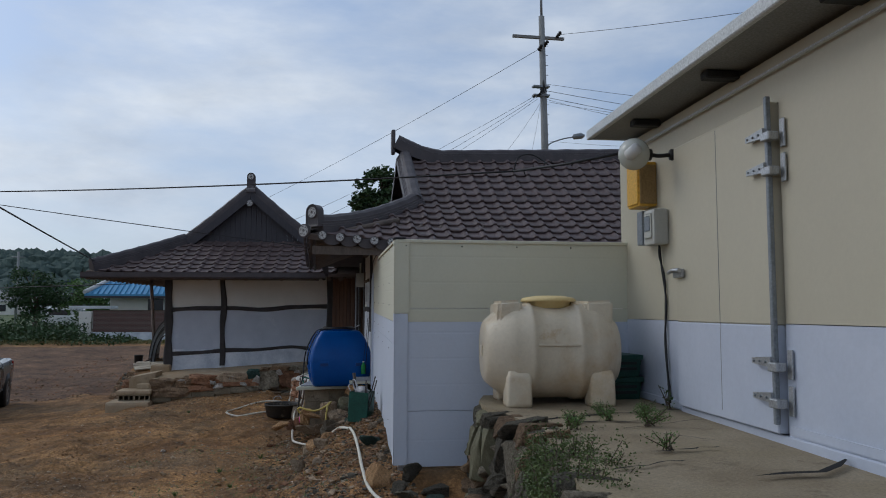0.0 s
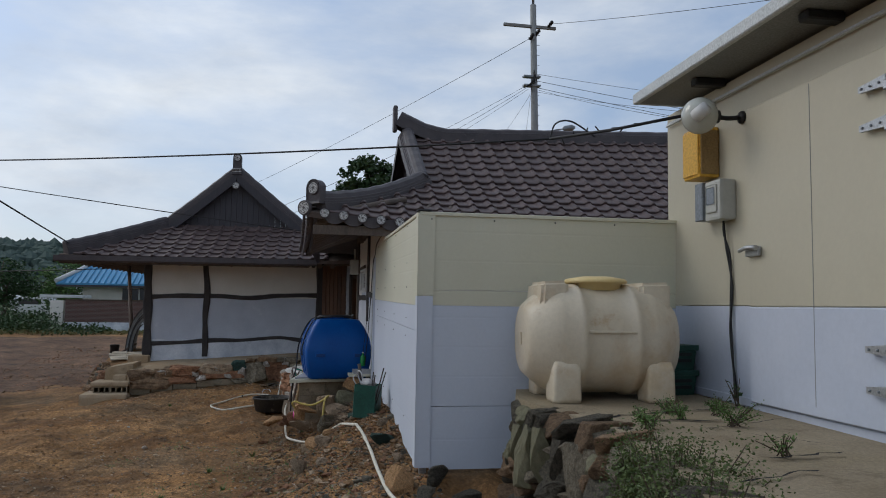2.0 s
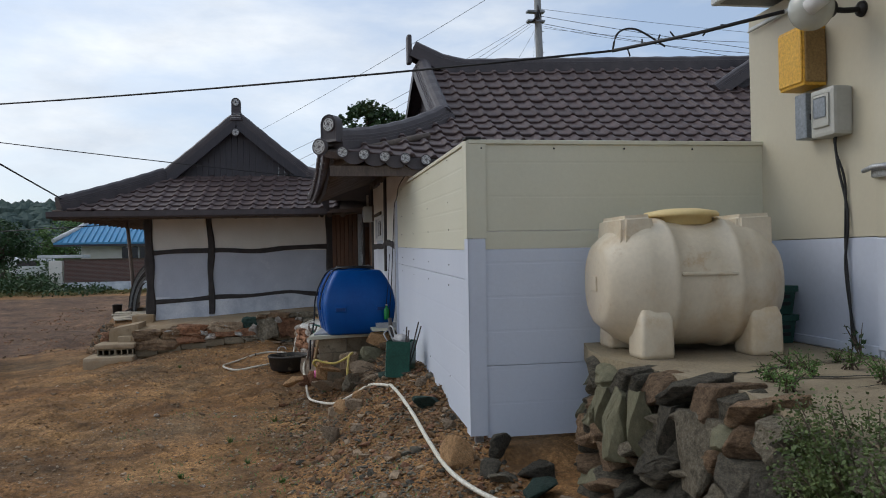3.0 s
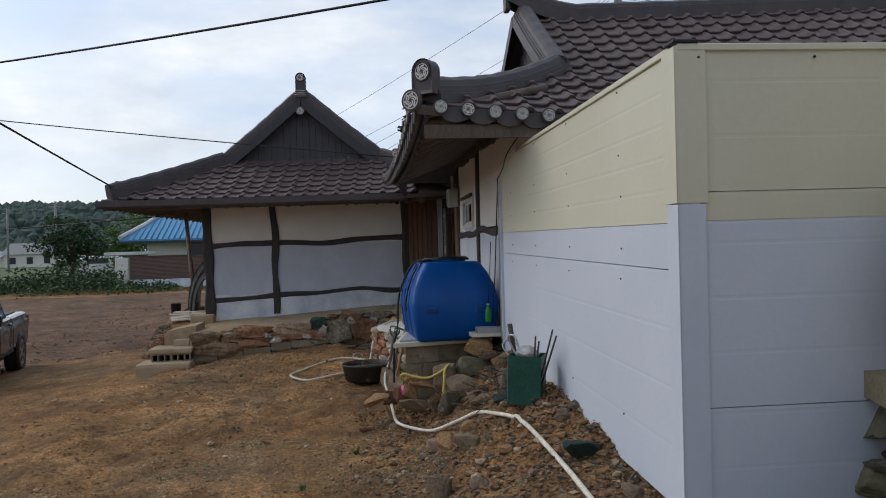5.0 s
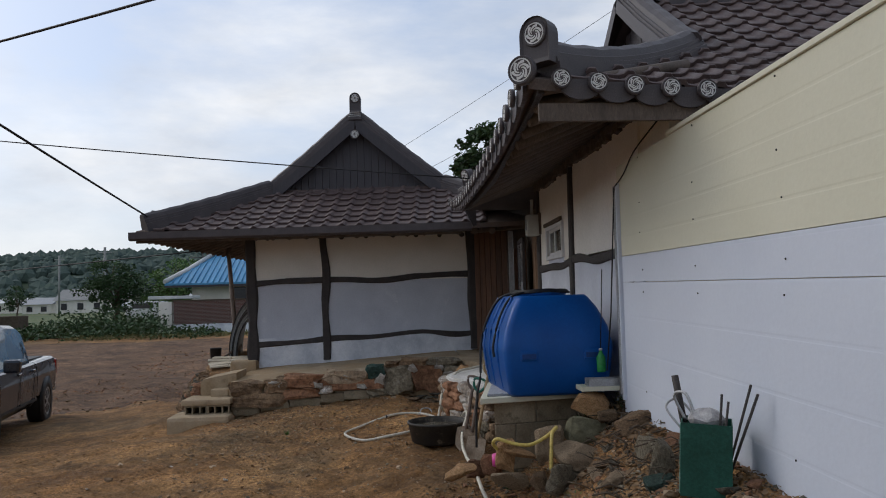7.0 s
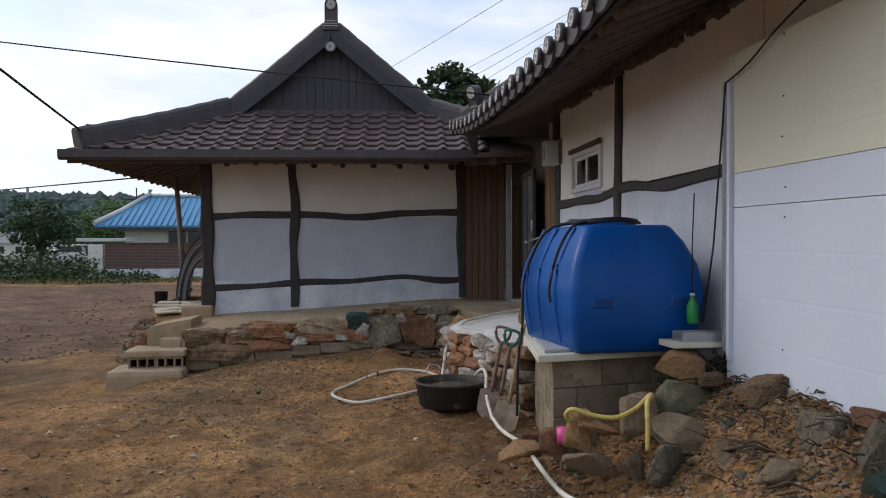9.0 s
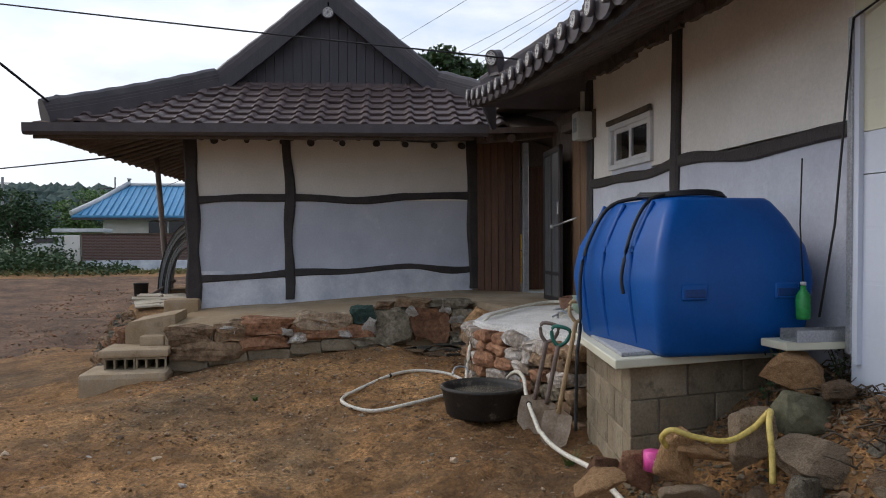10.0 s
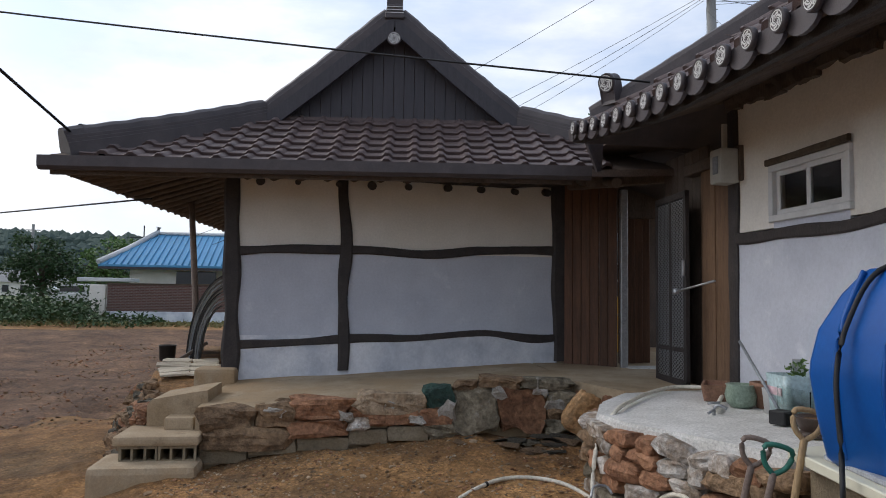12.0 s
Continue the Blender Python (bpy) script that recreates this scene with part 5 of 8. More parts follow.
for r in range(4):
    z0 = 0.263 - 0.192 * r
    off = 0.195 if r % 2 else 0.0
    x = -0.60 - off
    while x < 0.42:
        a, b = max(x, -0.60), min(x + 0.385, 0.42)
        if b - a > 0.05:
            part("block", box(a, b - 0.006, -0.60, -0.42, z0, z0 + 0.186, 0.006, TKS), M_BLOCK, stand)
        x += 0.39
    y = -0.41 - off
    while y < 0.66:
        a, b = max(y, -0.41), min(y + 0.385, 0.67)
        if b - a > 0.05:
            part("block", box(-0.60, -0.42, a, b - 0.006, z0, z0 + 0.186, 0.006, TKS), M_BLOCK, stand)
        y += 0.39
part("mortar_fill", box(-0.588, 0.42, -0.588, 0.66, -0.5, 0.45, 0, TKS), M_MORTAR, stand)

# ---- blue tank ----


def rounded_ring(bm, hx, hy, z, rc=0.1, n=5):
    out = []
    for cx, cy, a0 in ((1, 1, 0), (-1, 1, 90), (-1, -1, 180), (1, -1, 270)):
        for k in range(n + 1):
            a = radians(a0 + 90 * k / n)
            out.append(bm.verts.new((cx * (hx - rc) + rc * math.cos(a), cy * (hy - rc) + rc * math.sin(a), z)))
    return out


def loft(bm, rings, smooth=True):
    for a, b in zip(rings, rings[1:]):
        for k in range(len(a)):
            f = bm.faces.new((a[k], a[(k + 1) % len(a)], b[(k + 1) % len(b)], b[k]))
            f.smooth = smooth
    bm.faces.new(rings[0][::-1])
    bm.faces.new(rings[-1])


btank = thing("blue_water_tank", TK @ pose(-0.04, -0.10, 0.506) @ Matrix.Diagonal((0.86, 0.84, 0.97, 1)), "large blue plastic water tank with a black lid", "water tank")
bm = bmesh.new()
levels = ((0.47, 0.60, 0.0), (0.50, 0.63, 0.03), (0.535, 0.66, 0.22), (0.555, 0.68, 0.40), (0.55, 0.675, 0.46), (0.52, 0.65, 0.60), (0.44, 0.575, 0.76), (0.37, 0.51, 0.855), (0.345, 0.485, 0.875))
loft(bm, [rounded_ring(bm, a, b, z, 0.07) for a, b, z in levels])
body = part("body", bm, M_TANK_BLUE, btank)
for y in (-0.30, 0.12, 0.44):
    bm = bmesh.new()
    tube(bm, smooth_path([(-0.495, y, 0.05), (-0.532, y, 0.22), (-0.552, y, 0.40), (-0.518, y, 0.60), (-0.438, y, 0.76), (-0.38, y, 0.86)], 4), 0.016, 8)
    part("rib", bm, M_TANK_BLUE, body)
for x in (-0.31, 0.33):
    hx = part("grip_recess", box(x - 0.085, x + 0.085, -0.688, -0.655, 0.31, 0.40, 0.008), M_TANK_BLUE, body)
    # darker blue box paints the shade inside each grip slot
    part("grip_slot", box(x - 0.07, x + 0.07, -0.692, -0.664, 0.325, 0.37, 0.004), mat("blue_shadow", (0.006, 0.04, 0.16), (0.008, 0.05, 0.2), 4, 0.5, 0.0, 20) if x < 0 else bpy.data.materials["blue_shadow"], body)
bm = bmesh.new()
lathe(bm, [(0.26, 0.0), (0.27, 0.01), (0.27, 0.022), (0.25, 0.03), (0.001, 0.034)], 28, pose(0, 0.02, 0.873))
part("manhole_lid", bm, M_TANK_BLUE, btank)
bm = bmesh.new()
for k in range(3):
    pts = [(0.31 * math.cos(a) * (1 - 0.05 * k), 0.02 + 0.27 * math.sin(a), 0.905 + 0.010 * k + 0.006 * math.sin(3 * a)) for a in np.linspace(0, 2 * math.pi * 0.98, 30)]
    tube(bm, pts, 0.009, 6)
part("coiled_cable", bm, M_BLACK, btank, "black rubber pipe coiled on top")
bm = bmesh.new()
tube(bm, smooth_path([(-0.1, -0.1, 0.915), (-0.36, -0.22, 0.875), (-0.50, -0.24, 0.70), (-0.585, -0.26, 0.45), (-0.585, -0.28, 0.33)], 6), 0.012, 8)
tube(bm, smooth_path([(-0.15, 0.2, 0.915), (-0.38, 0.33, 0.865), (-0.53, 0.36, 0.66), (-0.61, 0.36, 0.42), (-0.64, 0.30, 0.1), (-0.70, 0.22, -0.10), (-0.72, 0.20, -0.55)], 6), 0.013, 8)
part("black_pipe", bm, M_BLACK, btank, "black pipe hanging down the side")
bottle = thing("green_bottle", pose(0.45, 12.38, 0.70) @ Matrix.Diagonal((0.85, 0.85, 0.72, 1)), "green plastic bottle hanging beside the blue tank", "bottle")
bm = bmesh.new()
M_BOTTLE = mat("green_bottle_plastic", (0.02, 0.22, 0.05), (0.03, 0.30, 0.08), 6, 0.25, 0.0, 30)
lathe(bm, [(0.04, 0.0), (0.045, 0.02), (0.045, 0.17), (0.02, 0.22), (0.016, 0.25)], 14)
part("bottle_body", bm, M_BOTTLE, bottle, smooth=True)
bm = bmesh.new()
lathe(bm, [(0.018, 0.25), (0.018, 0.275), (0.001, 0.277)], 12)
part("cap", bm, M_WHITE, bottle)
bm = bmesh.new()
tube(bm, [(0, 0, 0.27), (0.05, 0.1, 0.7), (0.08, 0.12, 1.2)], 0.005, 6)
part("cord", bm, M_BLACK, bottle)
drain = thing("drain_trough", pose(0.46, 12.22, 0.56), "short pale sheet-metal drain trough", "gutter")
bm = bmesh.new()
bx(bm, -0.22, 0.20, 0.0, 0.22, 0.0, 0.04, 0.004)
part("trough", bm, M_PANEL_C, drain)
bm = bmesh.new()
for y0, y1, z0, z1 in ((0.0, 0.012, 0.04, 0.10), (0.13, 0.142, 0.04, 0.10), (0.012, 0.13, 0.04, 0.05)):
    bx(bm, -0.16, 0.22, y0, y1, z0, z1)
part("channel", bm, M_GALV, drain, "grey sheet-metal channel")
bm = bmesh.new()
tube(bm, [(0.15, -0.01, -0.02), (0.15, -0.01, 0.12)], 0.03, 10)
part("end_pipe", bm, M_FASCIA, drain)

# ---- terrace of the cold store ----
terr = tagged(thing("terrace", NEAR), "cracked concrete apron on a dry stone retaining wall", "terrace", kind="structure")
bm = bmesh.new()
edge = [(1.58, 7.40), (1.44, 6.95), (1.40, 6.61), (1.47, 6.1), (1.51, 5.67), (1.56, 5.3), (1.47, 4.95), (1.44, 4.4), (1.28, 3.94), (1.20, 3.5), (1.22, 3.1), (1.22, 2.3), (1.4, 1.0), (1.7, -4), (3.12, -4), (3.12, 7.4)]
vv = [bm.verts.new((x, y, 0.94 - 0.012 * max(0, 4.2 - y))) for x, y in edge]
f = bm.faces.new(vv)
ex = bmesh.ops.extrude_face_region(bm, geom=[f])
bmesh.ops.translate(bm, verts=[v for v in ex["geom"] if isinstance(v, bmesh.types.BMVert)], vec=(0, 0, -0.12))
part("concrete_slab", bm, M_CONC_T, terr, "tan weathered concrete slab")
bm = bmesh.new()


def crack(pts, w):
    pts = [Vector(p) for p in pts]
    prev = None
    for i, p in enumerate(pts):
        d = (pts[min(i + 1, len(pts) - 1)] - pts[max(i - 1, 0)]).normalized()
        s = Vector((-d.y, d.x, 0)) * w * (0.25 + random.random()) * (1 if 0 < i < len(pts) - 1 else 0.1)
        cur = (bm.verts.new(p + s), bm.verts.new(p - s))
        if prev:
            bm.faces.new((prev[0], prev[1], cur[1], cur[0]))
        prev = cur


def jag(a, b, n, amp):
    return [(a[0] + (b[0] - a[0]) * k / n + random.uniform(-amp, amp), a[1] + (b[1] - a[1]) * k / n + random.uniform(-amp, amp), 0.9435) for k in range(n + 1)]


for a, b, n_, am, w_ in (((1.5, 5.65), (2.3, 5.95), 14, 0.03, 0.02), ((2.3, 5.95), (3.0, 6.1), 12, 0.02, 0.012), ((1.8, 5.6), (2.6, 5.45), 12, 0.03, 0.018), ((2.1, 5.2), (2.9, 5.55), 12, 0.02, 0.006), ((2.1, 5.3), (2.5, 4.6), 12, 0.02, 0.005),
                         ((1.9, 4.35), (2.4, 4.45), 8, 0.02, 0.012), ((1.45, 3.9), (2.0, 4.1), 10, 0.02, 0.012), ((2.0, 5.95), (2.7, 6.0), 8, 0.02, 0.008)):
    crack(jag(a, b, n_, am), w_)
crack([(2.15, 3.66, 0.9425), (2.35, 3.70, 0.9425), (2.55, 3.70, 0.9425), (2.72, 3.82, 0.9425), (2.97, 4.04, 0.9425)], 0.022)
part("cracks", bm, M_DARK, terr, "dark open cracks")
rs = random.Random(12)
wl = [Vector((1.72, 7.42)), Vector((1.55, 6.95)), Vector((1.40, 6.6)), Vector((1.38, 6.1)), Vector((1.44, 5.65)), Vector((1.48, 5.3)), Vector((1.40, 4.95)), Vector((1.38, 4.4)), Vector((1.24, 3.94)), Vector((1.16, 3.5)), Vector((1.18, 3.1)), Vector((1.18, 2.3)), Vector((1.36, 1.0))]
wseg = [(b - a).length for a, b in zip(wl, wl[1:])]
zrow, row = 0.04, 0
while zrow < 0.80:
    hrow = rs.uniform(0.09, 0.17)
    s = rs.uniform(0, 0.12)
    while s < sum(wseg):
        l = rs.uniform(0.14, 0.40)
        p, d = along(wl, wseg, s + l / 2)
        outw = 0.17 * (0.9 - zrow) / 0.9 - 0.10
        mt = M_STONE[rs.choice((7, 7, 2, 8, 0, 7))]
        hh = min(hrow * rs.uniform(0.9, 1.35), 2 * (0.85 - zrow))
        link("stone", rock_mesh(rs.randrange(14), mt), mt, terr, m=pose(p.x - outw + rs.uniform(-0.03, 0.03), p.y, zrow + hh / 2, rs.uniform(-9, 9), rs.uniform(-8, 8), math.degrees(math.atan2(d.y, d.x)) + rs.uniform(-14, 14)) @ Matrix.Diagonal((l * 0.60, 0.17, hh * 0.60, 1)))
        s += l * 0.9
    zrow += hrow * 0.86
    row += 1
for y, x, w, h in ((6.34, 1.36, 0.10, 0.20), (6.12, 1.34, 0.09, 0.22), (5.92, 1.38, 0.12, 0.24), (5.66, 1.42, 0.11, 0.21), (5.42, 1.45, 0.14, 0.20)):
    mt = M_STONE[rs.choice((7, 2, 8))]           # slabs set on edge below the apron
    link("stone", rock_mesh(rs.randrange(14), mt), mt, terr, m=pose(x - 0.02, y, 0.62, 0, rs.uniform(-6, 6), 88 + rs.uniform(-8, 8)) @ Matrix.Diagonal((w, 0.12, h, 1)))
bm = bmesh.new()
vv = [bm.verts.new((x + 0.10, y, z)) for z in (-0.2, 0.86) for x, y in [(p.x, p.y) for p in wl] + [(3.0, 1.0), (3.0, 7.4)]]
m_ = len(wl) + 2
for i in range(m_):
    bm.faces.new((vv[i], vv[(i + 1) % m_], vv[m_ + (i + 1) % m_], vv[m_ + i]))
bm.faces.new(vv[m_:])
part("earth_fill", bm, M_MORTAR, terr)

# ---- cream tank ----
ctank = thing("cream_water_tank", NEAR @ pose(2.05, 6.78, 0.942, 0, 0, -4) @ Matrix.Diagonal((0.90, 0.95, 0.95, 1)), "cream plastic lying water tank with a yellow lid", "water tank")
bm = bmesh.new()
half = [(0.675, 0.06), (0.672, 0.25), (0.655, 0.285), (0.60, 0.33), (0.50, 0.40), (0.42, 0.432), (0.385, 0.44), (0.27, 0.44), (0.255, 0.455), (0.215, 0.455), (0.20, 0.437), (0.08, 0.435)]
secs = [(-x, r) for x, r in half] + half[::-1]
rings = []
for x, r in secs:
    ring = []
    for k in range(28):
        a = 2 * math.pi * k / 28
        c, s_ = math.cos(a), math.sin(a)
        e = 2.35
        q_ = (abs(c) ** e + abs(s_) ** e) ** (-1 / e)
        ring.append(bm.verts.new((x, r * 0.98 * q_ * c, 0.47 + r * 0.98 * q_ * s_)))
    rings.append(ring)
loft(bm, rings)
tbody = part("body", bm, M_TANK_CREAM, ctank)
for x in (-0.38, 0.43):
    for y in (-0.30, 0.30):
        bm = bmesh.new()
        loft(bm, [rounded_ring(bm, a_, b_, z_, 0.03, 3) for a_, b_, z_ in ((0.118, 0.125, 0.0), (0.122, 0.13, 0.03), (0.118, 0.125, 0.25), (0.10, 0.10, 0.31))])
        bmesh.ops.translate(bm, verts=bm.verts, vec=(x, y, 0))
        part("foot", bm, M_TANK_CREAM, ctank)
for x0, x1 in ((-0.58, -0.30), (0.30, 0.58)):
    bm = bmesh.new()
    vv = [bm.verts.new((x, y * (1.12 if z < 0.7 else 1.0), z)) for y in (-0.25, 0.25) for x, z in ((x0, 0.62), (x1, 0.62), (x1 - (0.02 if x0 < 0 else -0.02), 0.935), (x0 + (0.03 if x0 < 0 else 0.02), 0.925))]
    for f in ((0, 1, 2, 3), (7, 6, 5, 4), (0, 4, 5, 1), (1, 5, 6, 2), (2, 6, 7, 3), (3, 7, 4, 0)):
        bm.faces.new([vv[k] for k in f])
    bmesh.ops.bevel(bm, geom=bm.edges[:], offset=0.03, segments=3, affect="EDGES")
    part("shoulder", bm, M_TANK_CREAM, ctank)
bm = bmesh.new()
lathe(bm, [(0.225, 0.86), (0.225, 0.915), (0.275, 0.92), (0.28, 0.935), (0.26, 0.955), (0.14, 0.975), (0.001, 0.978)], 30)
part("lid", bm, M_LID_YELLOW, ctank, "pale yellow screw lid")
part("side_mark", box(-0.690, -0.674, -0.04, 0.06, 0.42, 0.52, 0.003), M_TANK_CREAM, ctank)
part("mould_line", box(-0.2, 0.22, -0.440, -0.425, 0.525, 0.55, 0.006), M_TANK_CREAM, ctank, "dirty moulding line")
crate = thing("green_crate", NEAR @ pose(2.78, 7.05, 0.942, 0, 0, 4), "dark green plastic crate beside the cream tank", "crate")
bm = bmesh.new()
for z0 in (0.0, 0.2):
    loft(bm, [rounded_ring(bm, a, b, z, 0.02, 2) for a, b, z in ((0.17, 0.2, z0), (0.185, 0.215, z0 + 0.15), (0.20, 0.23, z0 + 0.155), (0.20, 0.23, z0 + 0.195))], False)
part("crate_body", bm, M_CRATE, crate)
for z in (0.05, 0.10, 0.26, 0.31):
    part("slot", box(-0.13, 0.13, -0.2165 - (0.002 if z > 0.2 else 0), -0.205, z, z + 0.025), M_BLACK, crate)


# ---- gate between house and wing ----
gate = thing("gateway", Matrix(), "dark wooden plank gateway under the eaves", "gate")
a, b = Vector((0.14, 18.86, 0)), Vector((0.64, 18.50, 0))
n = 6
for i in range(n):
    p, q = a.lerp(b, i / n), a.lerp(b, (i + 1) / n)
    ang = math.degrees(math.atan2(q.y - p.y, q.x - p.x))
    part("plank", box(0, (q - p).length - 0.006, -0.012, 0.02, 0.42 + random.uniform(0, 0.02), 2.62, 0.004), M_PLANK, gate, m=pose(p.x, p.y + random.uniform(-0.006, 0.006), 0, 0, 0, ang))
part("steel_door_post", box(0.655, 0.735, 18.42, 18.48, 0.42, 2.45, 0.006), M_GALV, gate, "grey steel door post")
for i, (x, y) in enumerate(((0.88, 18.94), (0.99, 18.98), (1.10, 19.02), (1.21, 19.06))):
    part("inner_plank", box(x - 0.054, x + 0.054, y - 0.012, y + 0.02, 0.47, 2.35, 0.004), M_PLANK, gate)
part("threshold", box(0.70, 1.3, 18.3, 18.6, 0.44, 0.475, 0.01), M_CONC_W, gate)
part("lintel", box(0.0, 1.35, -0.05, 0.05, 2.42, 2.56, 0.01, pose(0.05, 18.42, 0, 0, 0, -42)), M_DARKWOOD, gate)
for i in range(4):
    part("jamb_plank", box(0, 0.12, -0.015, 0.02, 0.45, 2.36, 0.004), mat("weathered_plank", (0.13, 0.075, 0.042), (0.20, 0.12, 0.07), 6, 0.7, 0.3, 50, stretch=(3, 3, 0.25), vary=0.2) if i == 0 else bpy.data.materials["weathered_plank"], gate, "weathered brown plank", pose(0.735 + 0.006 * (i % 2), 16.20 + 0.125 * i, 0, 0, 0, 90))
part("jamb_head", box(-0.2, 0.6, -0.06, 0.06, 2.36, 2.46, 0.01, pose(0.74, 16.40, 0, 0, 0, 88)), M_DARKWOOD, gate)
# open steel leaf with expanded-metal mesh
leaf = thing("gate_leaf", pose(0.60, 16.72, 0.45, 0, 0, 86))
leaf.parent = gate
bm = bmesh.new()
for x0, x1, z0, z1 in ((0, 0.05, 0, 1.75), (0.70, 0.75, 0, 1.75), (0.35, 0.39, 0, 1.75), (0, 0.75, 0, 0.06), (0, 0.75, 1.69, 1.75), (0.05, 0.70, 0.30, 0.34)):
    bx(bm, x0, x1, -0.02, 0.02, z0, z1, 0.004)
part("frame", bm, M_BEAM, leaf, "black steel frame")
part("backing", box(0.03, 0.73, 0.008, 0.012, 0.03, 1.72), M_DARK, leaf)
bm = bmesh.new()
for x0, x1 in ((0.06, 0.34), (0.40, 0.69)):
    k = 0
    while k < 46:
        z = 0.05 + k * 0.036
        for s in (1, -1):
            for c in range(4):
                xx = x0 + (x1 - x0) * c / 4
                xe = x0 + (x1 - x0) * (c + 1) / 4
                za, zb = (z, z + 0.036) if (c % 2 == 0) == (s > 0) else (z + 0.036, z)
                if zb < 1.70 and za < 1.70:
                    v4 = [bm.verts.new(p) for p in ((xx, 0.016, za), (xe, 0.016, zb), (xe, 0.016, zb + 0.012), (xx, 0.016, za + 0.012))]
                    bm.faces.new(v4)
        k += 1
tagged(part("expanded_mesh", bm, M_GALV, leaf), "diamond metal mesh", kind="stuff")
bm = bmesh.new()
tube(bm, [(0.02, 0.04, 0.86), (0.02, 0.10, 0.84), (-0.42, -0.06, 0.93)], 0.010, 8)
lathe(bm, [(0.02, 0), (0.028, 0.02), (0.02, 0.045), (0.001, 0.05)], 12, pose(0.02, 0.10, 0.82))
bx(bm, 0.0, 0.04, 0.02, 0.045, 0.98, 1.12, 0.005)
part("latch_rod", bm, M_GALV, leaf, "steel latch rod and knob")
part("door_head", box(0.70, 1.4, 18.86, 18.90, 2.18, 2.7, 0.006), M_DARKWOOD, gate)
# planks added behind the leaf so that the gap beside it is dark
for k in range(6):
    part("back_plank", box(0.80, 0.83, 16.72 + 0.15 * k, 16.865 + 0.15 * k, 0.44, 2.62, 0.004), M_DARKWOOD, gate)
# slab added between the eaves to block light and darken the gateway
part("gate_ceiling", box(0.12, 2.6, 16.75, 19.3, 2.74, 2.79), M_ROOF_DECK, gate)
# the yard beyond
yard = tagged(thing("inner_yard_wall", Matrix()), "inner yard wall with its shade put into a dark colour", "wall", kind="structure")
# dark wood colour puts the yard's shade onto this wall
part("boards", box(-0.1, 4.5, 22.4, 22.6, 0.3, 2.9), M_DARKWOOD, yard)
part("yard_floor", box(0.2, 4.5, 19.5, 22.4, 0.1, 0.44), M_CONC, yard)
# roof slab brought forward to keep light off the yard wall
part("roof_edge", box(-0.1, 4.5, 20.9, 22.6, 2.9, 3.1), M_TILE, yard)
ladder = thing("ladder", pose(1.75, 22.0, 0.44, -8, 0, 0), "aluminium ladder leaning on the yard wall", "ladder")
for x in (0, 0.34):
    part("rail", box(x, x + 0.04, -0.02, 0.02, 0, 1.9, 0.005), M_GALV, ladder)
for k in range(6):
    part("rung", box(0.03, 0.35, -0.015, 0.015, 0.25 + 0.28 * k, 0.28 + 0.28 * k, 0.004), M_GALV, ladder)
crate_y = thing("yellow_crate", pose(1.6, 21.2, 0.44), "stack of yellow plastic crates in the inner yard", "crate")
for k in range(3):
    part("crate_tier", box(-0.25, 0.25, -0.18, 0.18, 0.01 + 0.28 * k, 0.27 + 0.28 * k, 0.02), M_YELLOW, crate_y)

# ---- electric boxes, lamp, cables ----
meter = thing("electric_meter", pose(0.62, 16.10, 2.16) @ Matrix.Diagonal((0.85, 0.85, 0.95, 1)), "grey plastic electric meter box on the wing corner", "meter box")
part("case", box(-0.10, 0.10, -0.11, 0.11, 0.0, 0.30, 0.03), M_GREY_PLASTIC, meter)
part("window", box(-0.112, -0.10, -0.07, 0.03, 0.08, 0.23, 0.008), M_STEELBOX, meter, "clear meter window")
part("top_conduit", box(-0.02, 0.02, -0.02, 0.02, 0.30, 0.52), M_GREY_PLASTIC, meter)
part("mount", box(0.08, 0.13, -0.14, 0.16, 0.02, 0.32), M_DARKWOOD, meter)


def on_store(y, z, x=0.0):
    return NEAR @ CS @ pose(x, y, z)


ybox = thing("yellow_lamp_box", on_store(-0.73, 2.66), "weathered yellow steel box on the store wall", "box")
part("case", box(-0.17, 0.0, -0.14, 0.14, 0.0, 0.40, 0.015), M_YELLOW, ybox)
part("door", box(-0.182, -0.17, -0.13, 0.13, 0.02, 0.38, 0.006), M_YELLOW, ybox)
part("side_panel", box(-0.165, -0.01, -0.152, -0.141, 0.02, 0.37, 0.006), mat("rusty_panel", (0.26, 0.17, 0.07), (0.34, 0.22, 0.09), 4, 0.7, 0.2, 60), ybox, "brownish weathered side")
fuse = thing("fuse_box", on_store(-0.76, 2.32), "grey steel fuse box on the store wall", "fuse box")
part("case", box(-0.13, 0.0, -0.06, 0.06, 0.0, 0.30, 0.006), M_STEELBOX, fuse)
part("latch", box(-0.1, -0.06, -0.068, -0.06, 0.12, 0.16), M_BLACK, fuse)
mb = thing("electric_meter", on_store(-0.99, 2.30), "grey plastic electric meter box on the store wall", "meter box")
part("case", box(-0.14, 0.0, -0.13, 0.11, 0.0, 0.31, 0.025), M_GREY_PLASTIC, mb)
part("bezel", box(-0.152, -0.14, -0.09, 0.07, 0.06, 0.27, 0.012), M_GREY_PLASTIC, mb)
part("window", box(-0.156, -0.152, -0.07, 0.05, 0.12, 0.25, 0.006), M_STEELBOX, mb, "clear meter window")
bm = bmesh.new()
tube(bm, smooth_path([(-0.05, -0.02, 0.0), (-0.05, -0.02, -0.10), (-0.02, -0.06, -0.3), (-0.02, -0.05, -0.7), (-0.03, -0.09, -1.0), (-0.02, -0.10, -1.33)], 5), 0.008, 8)
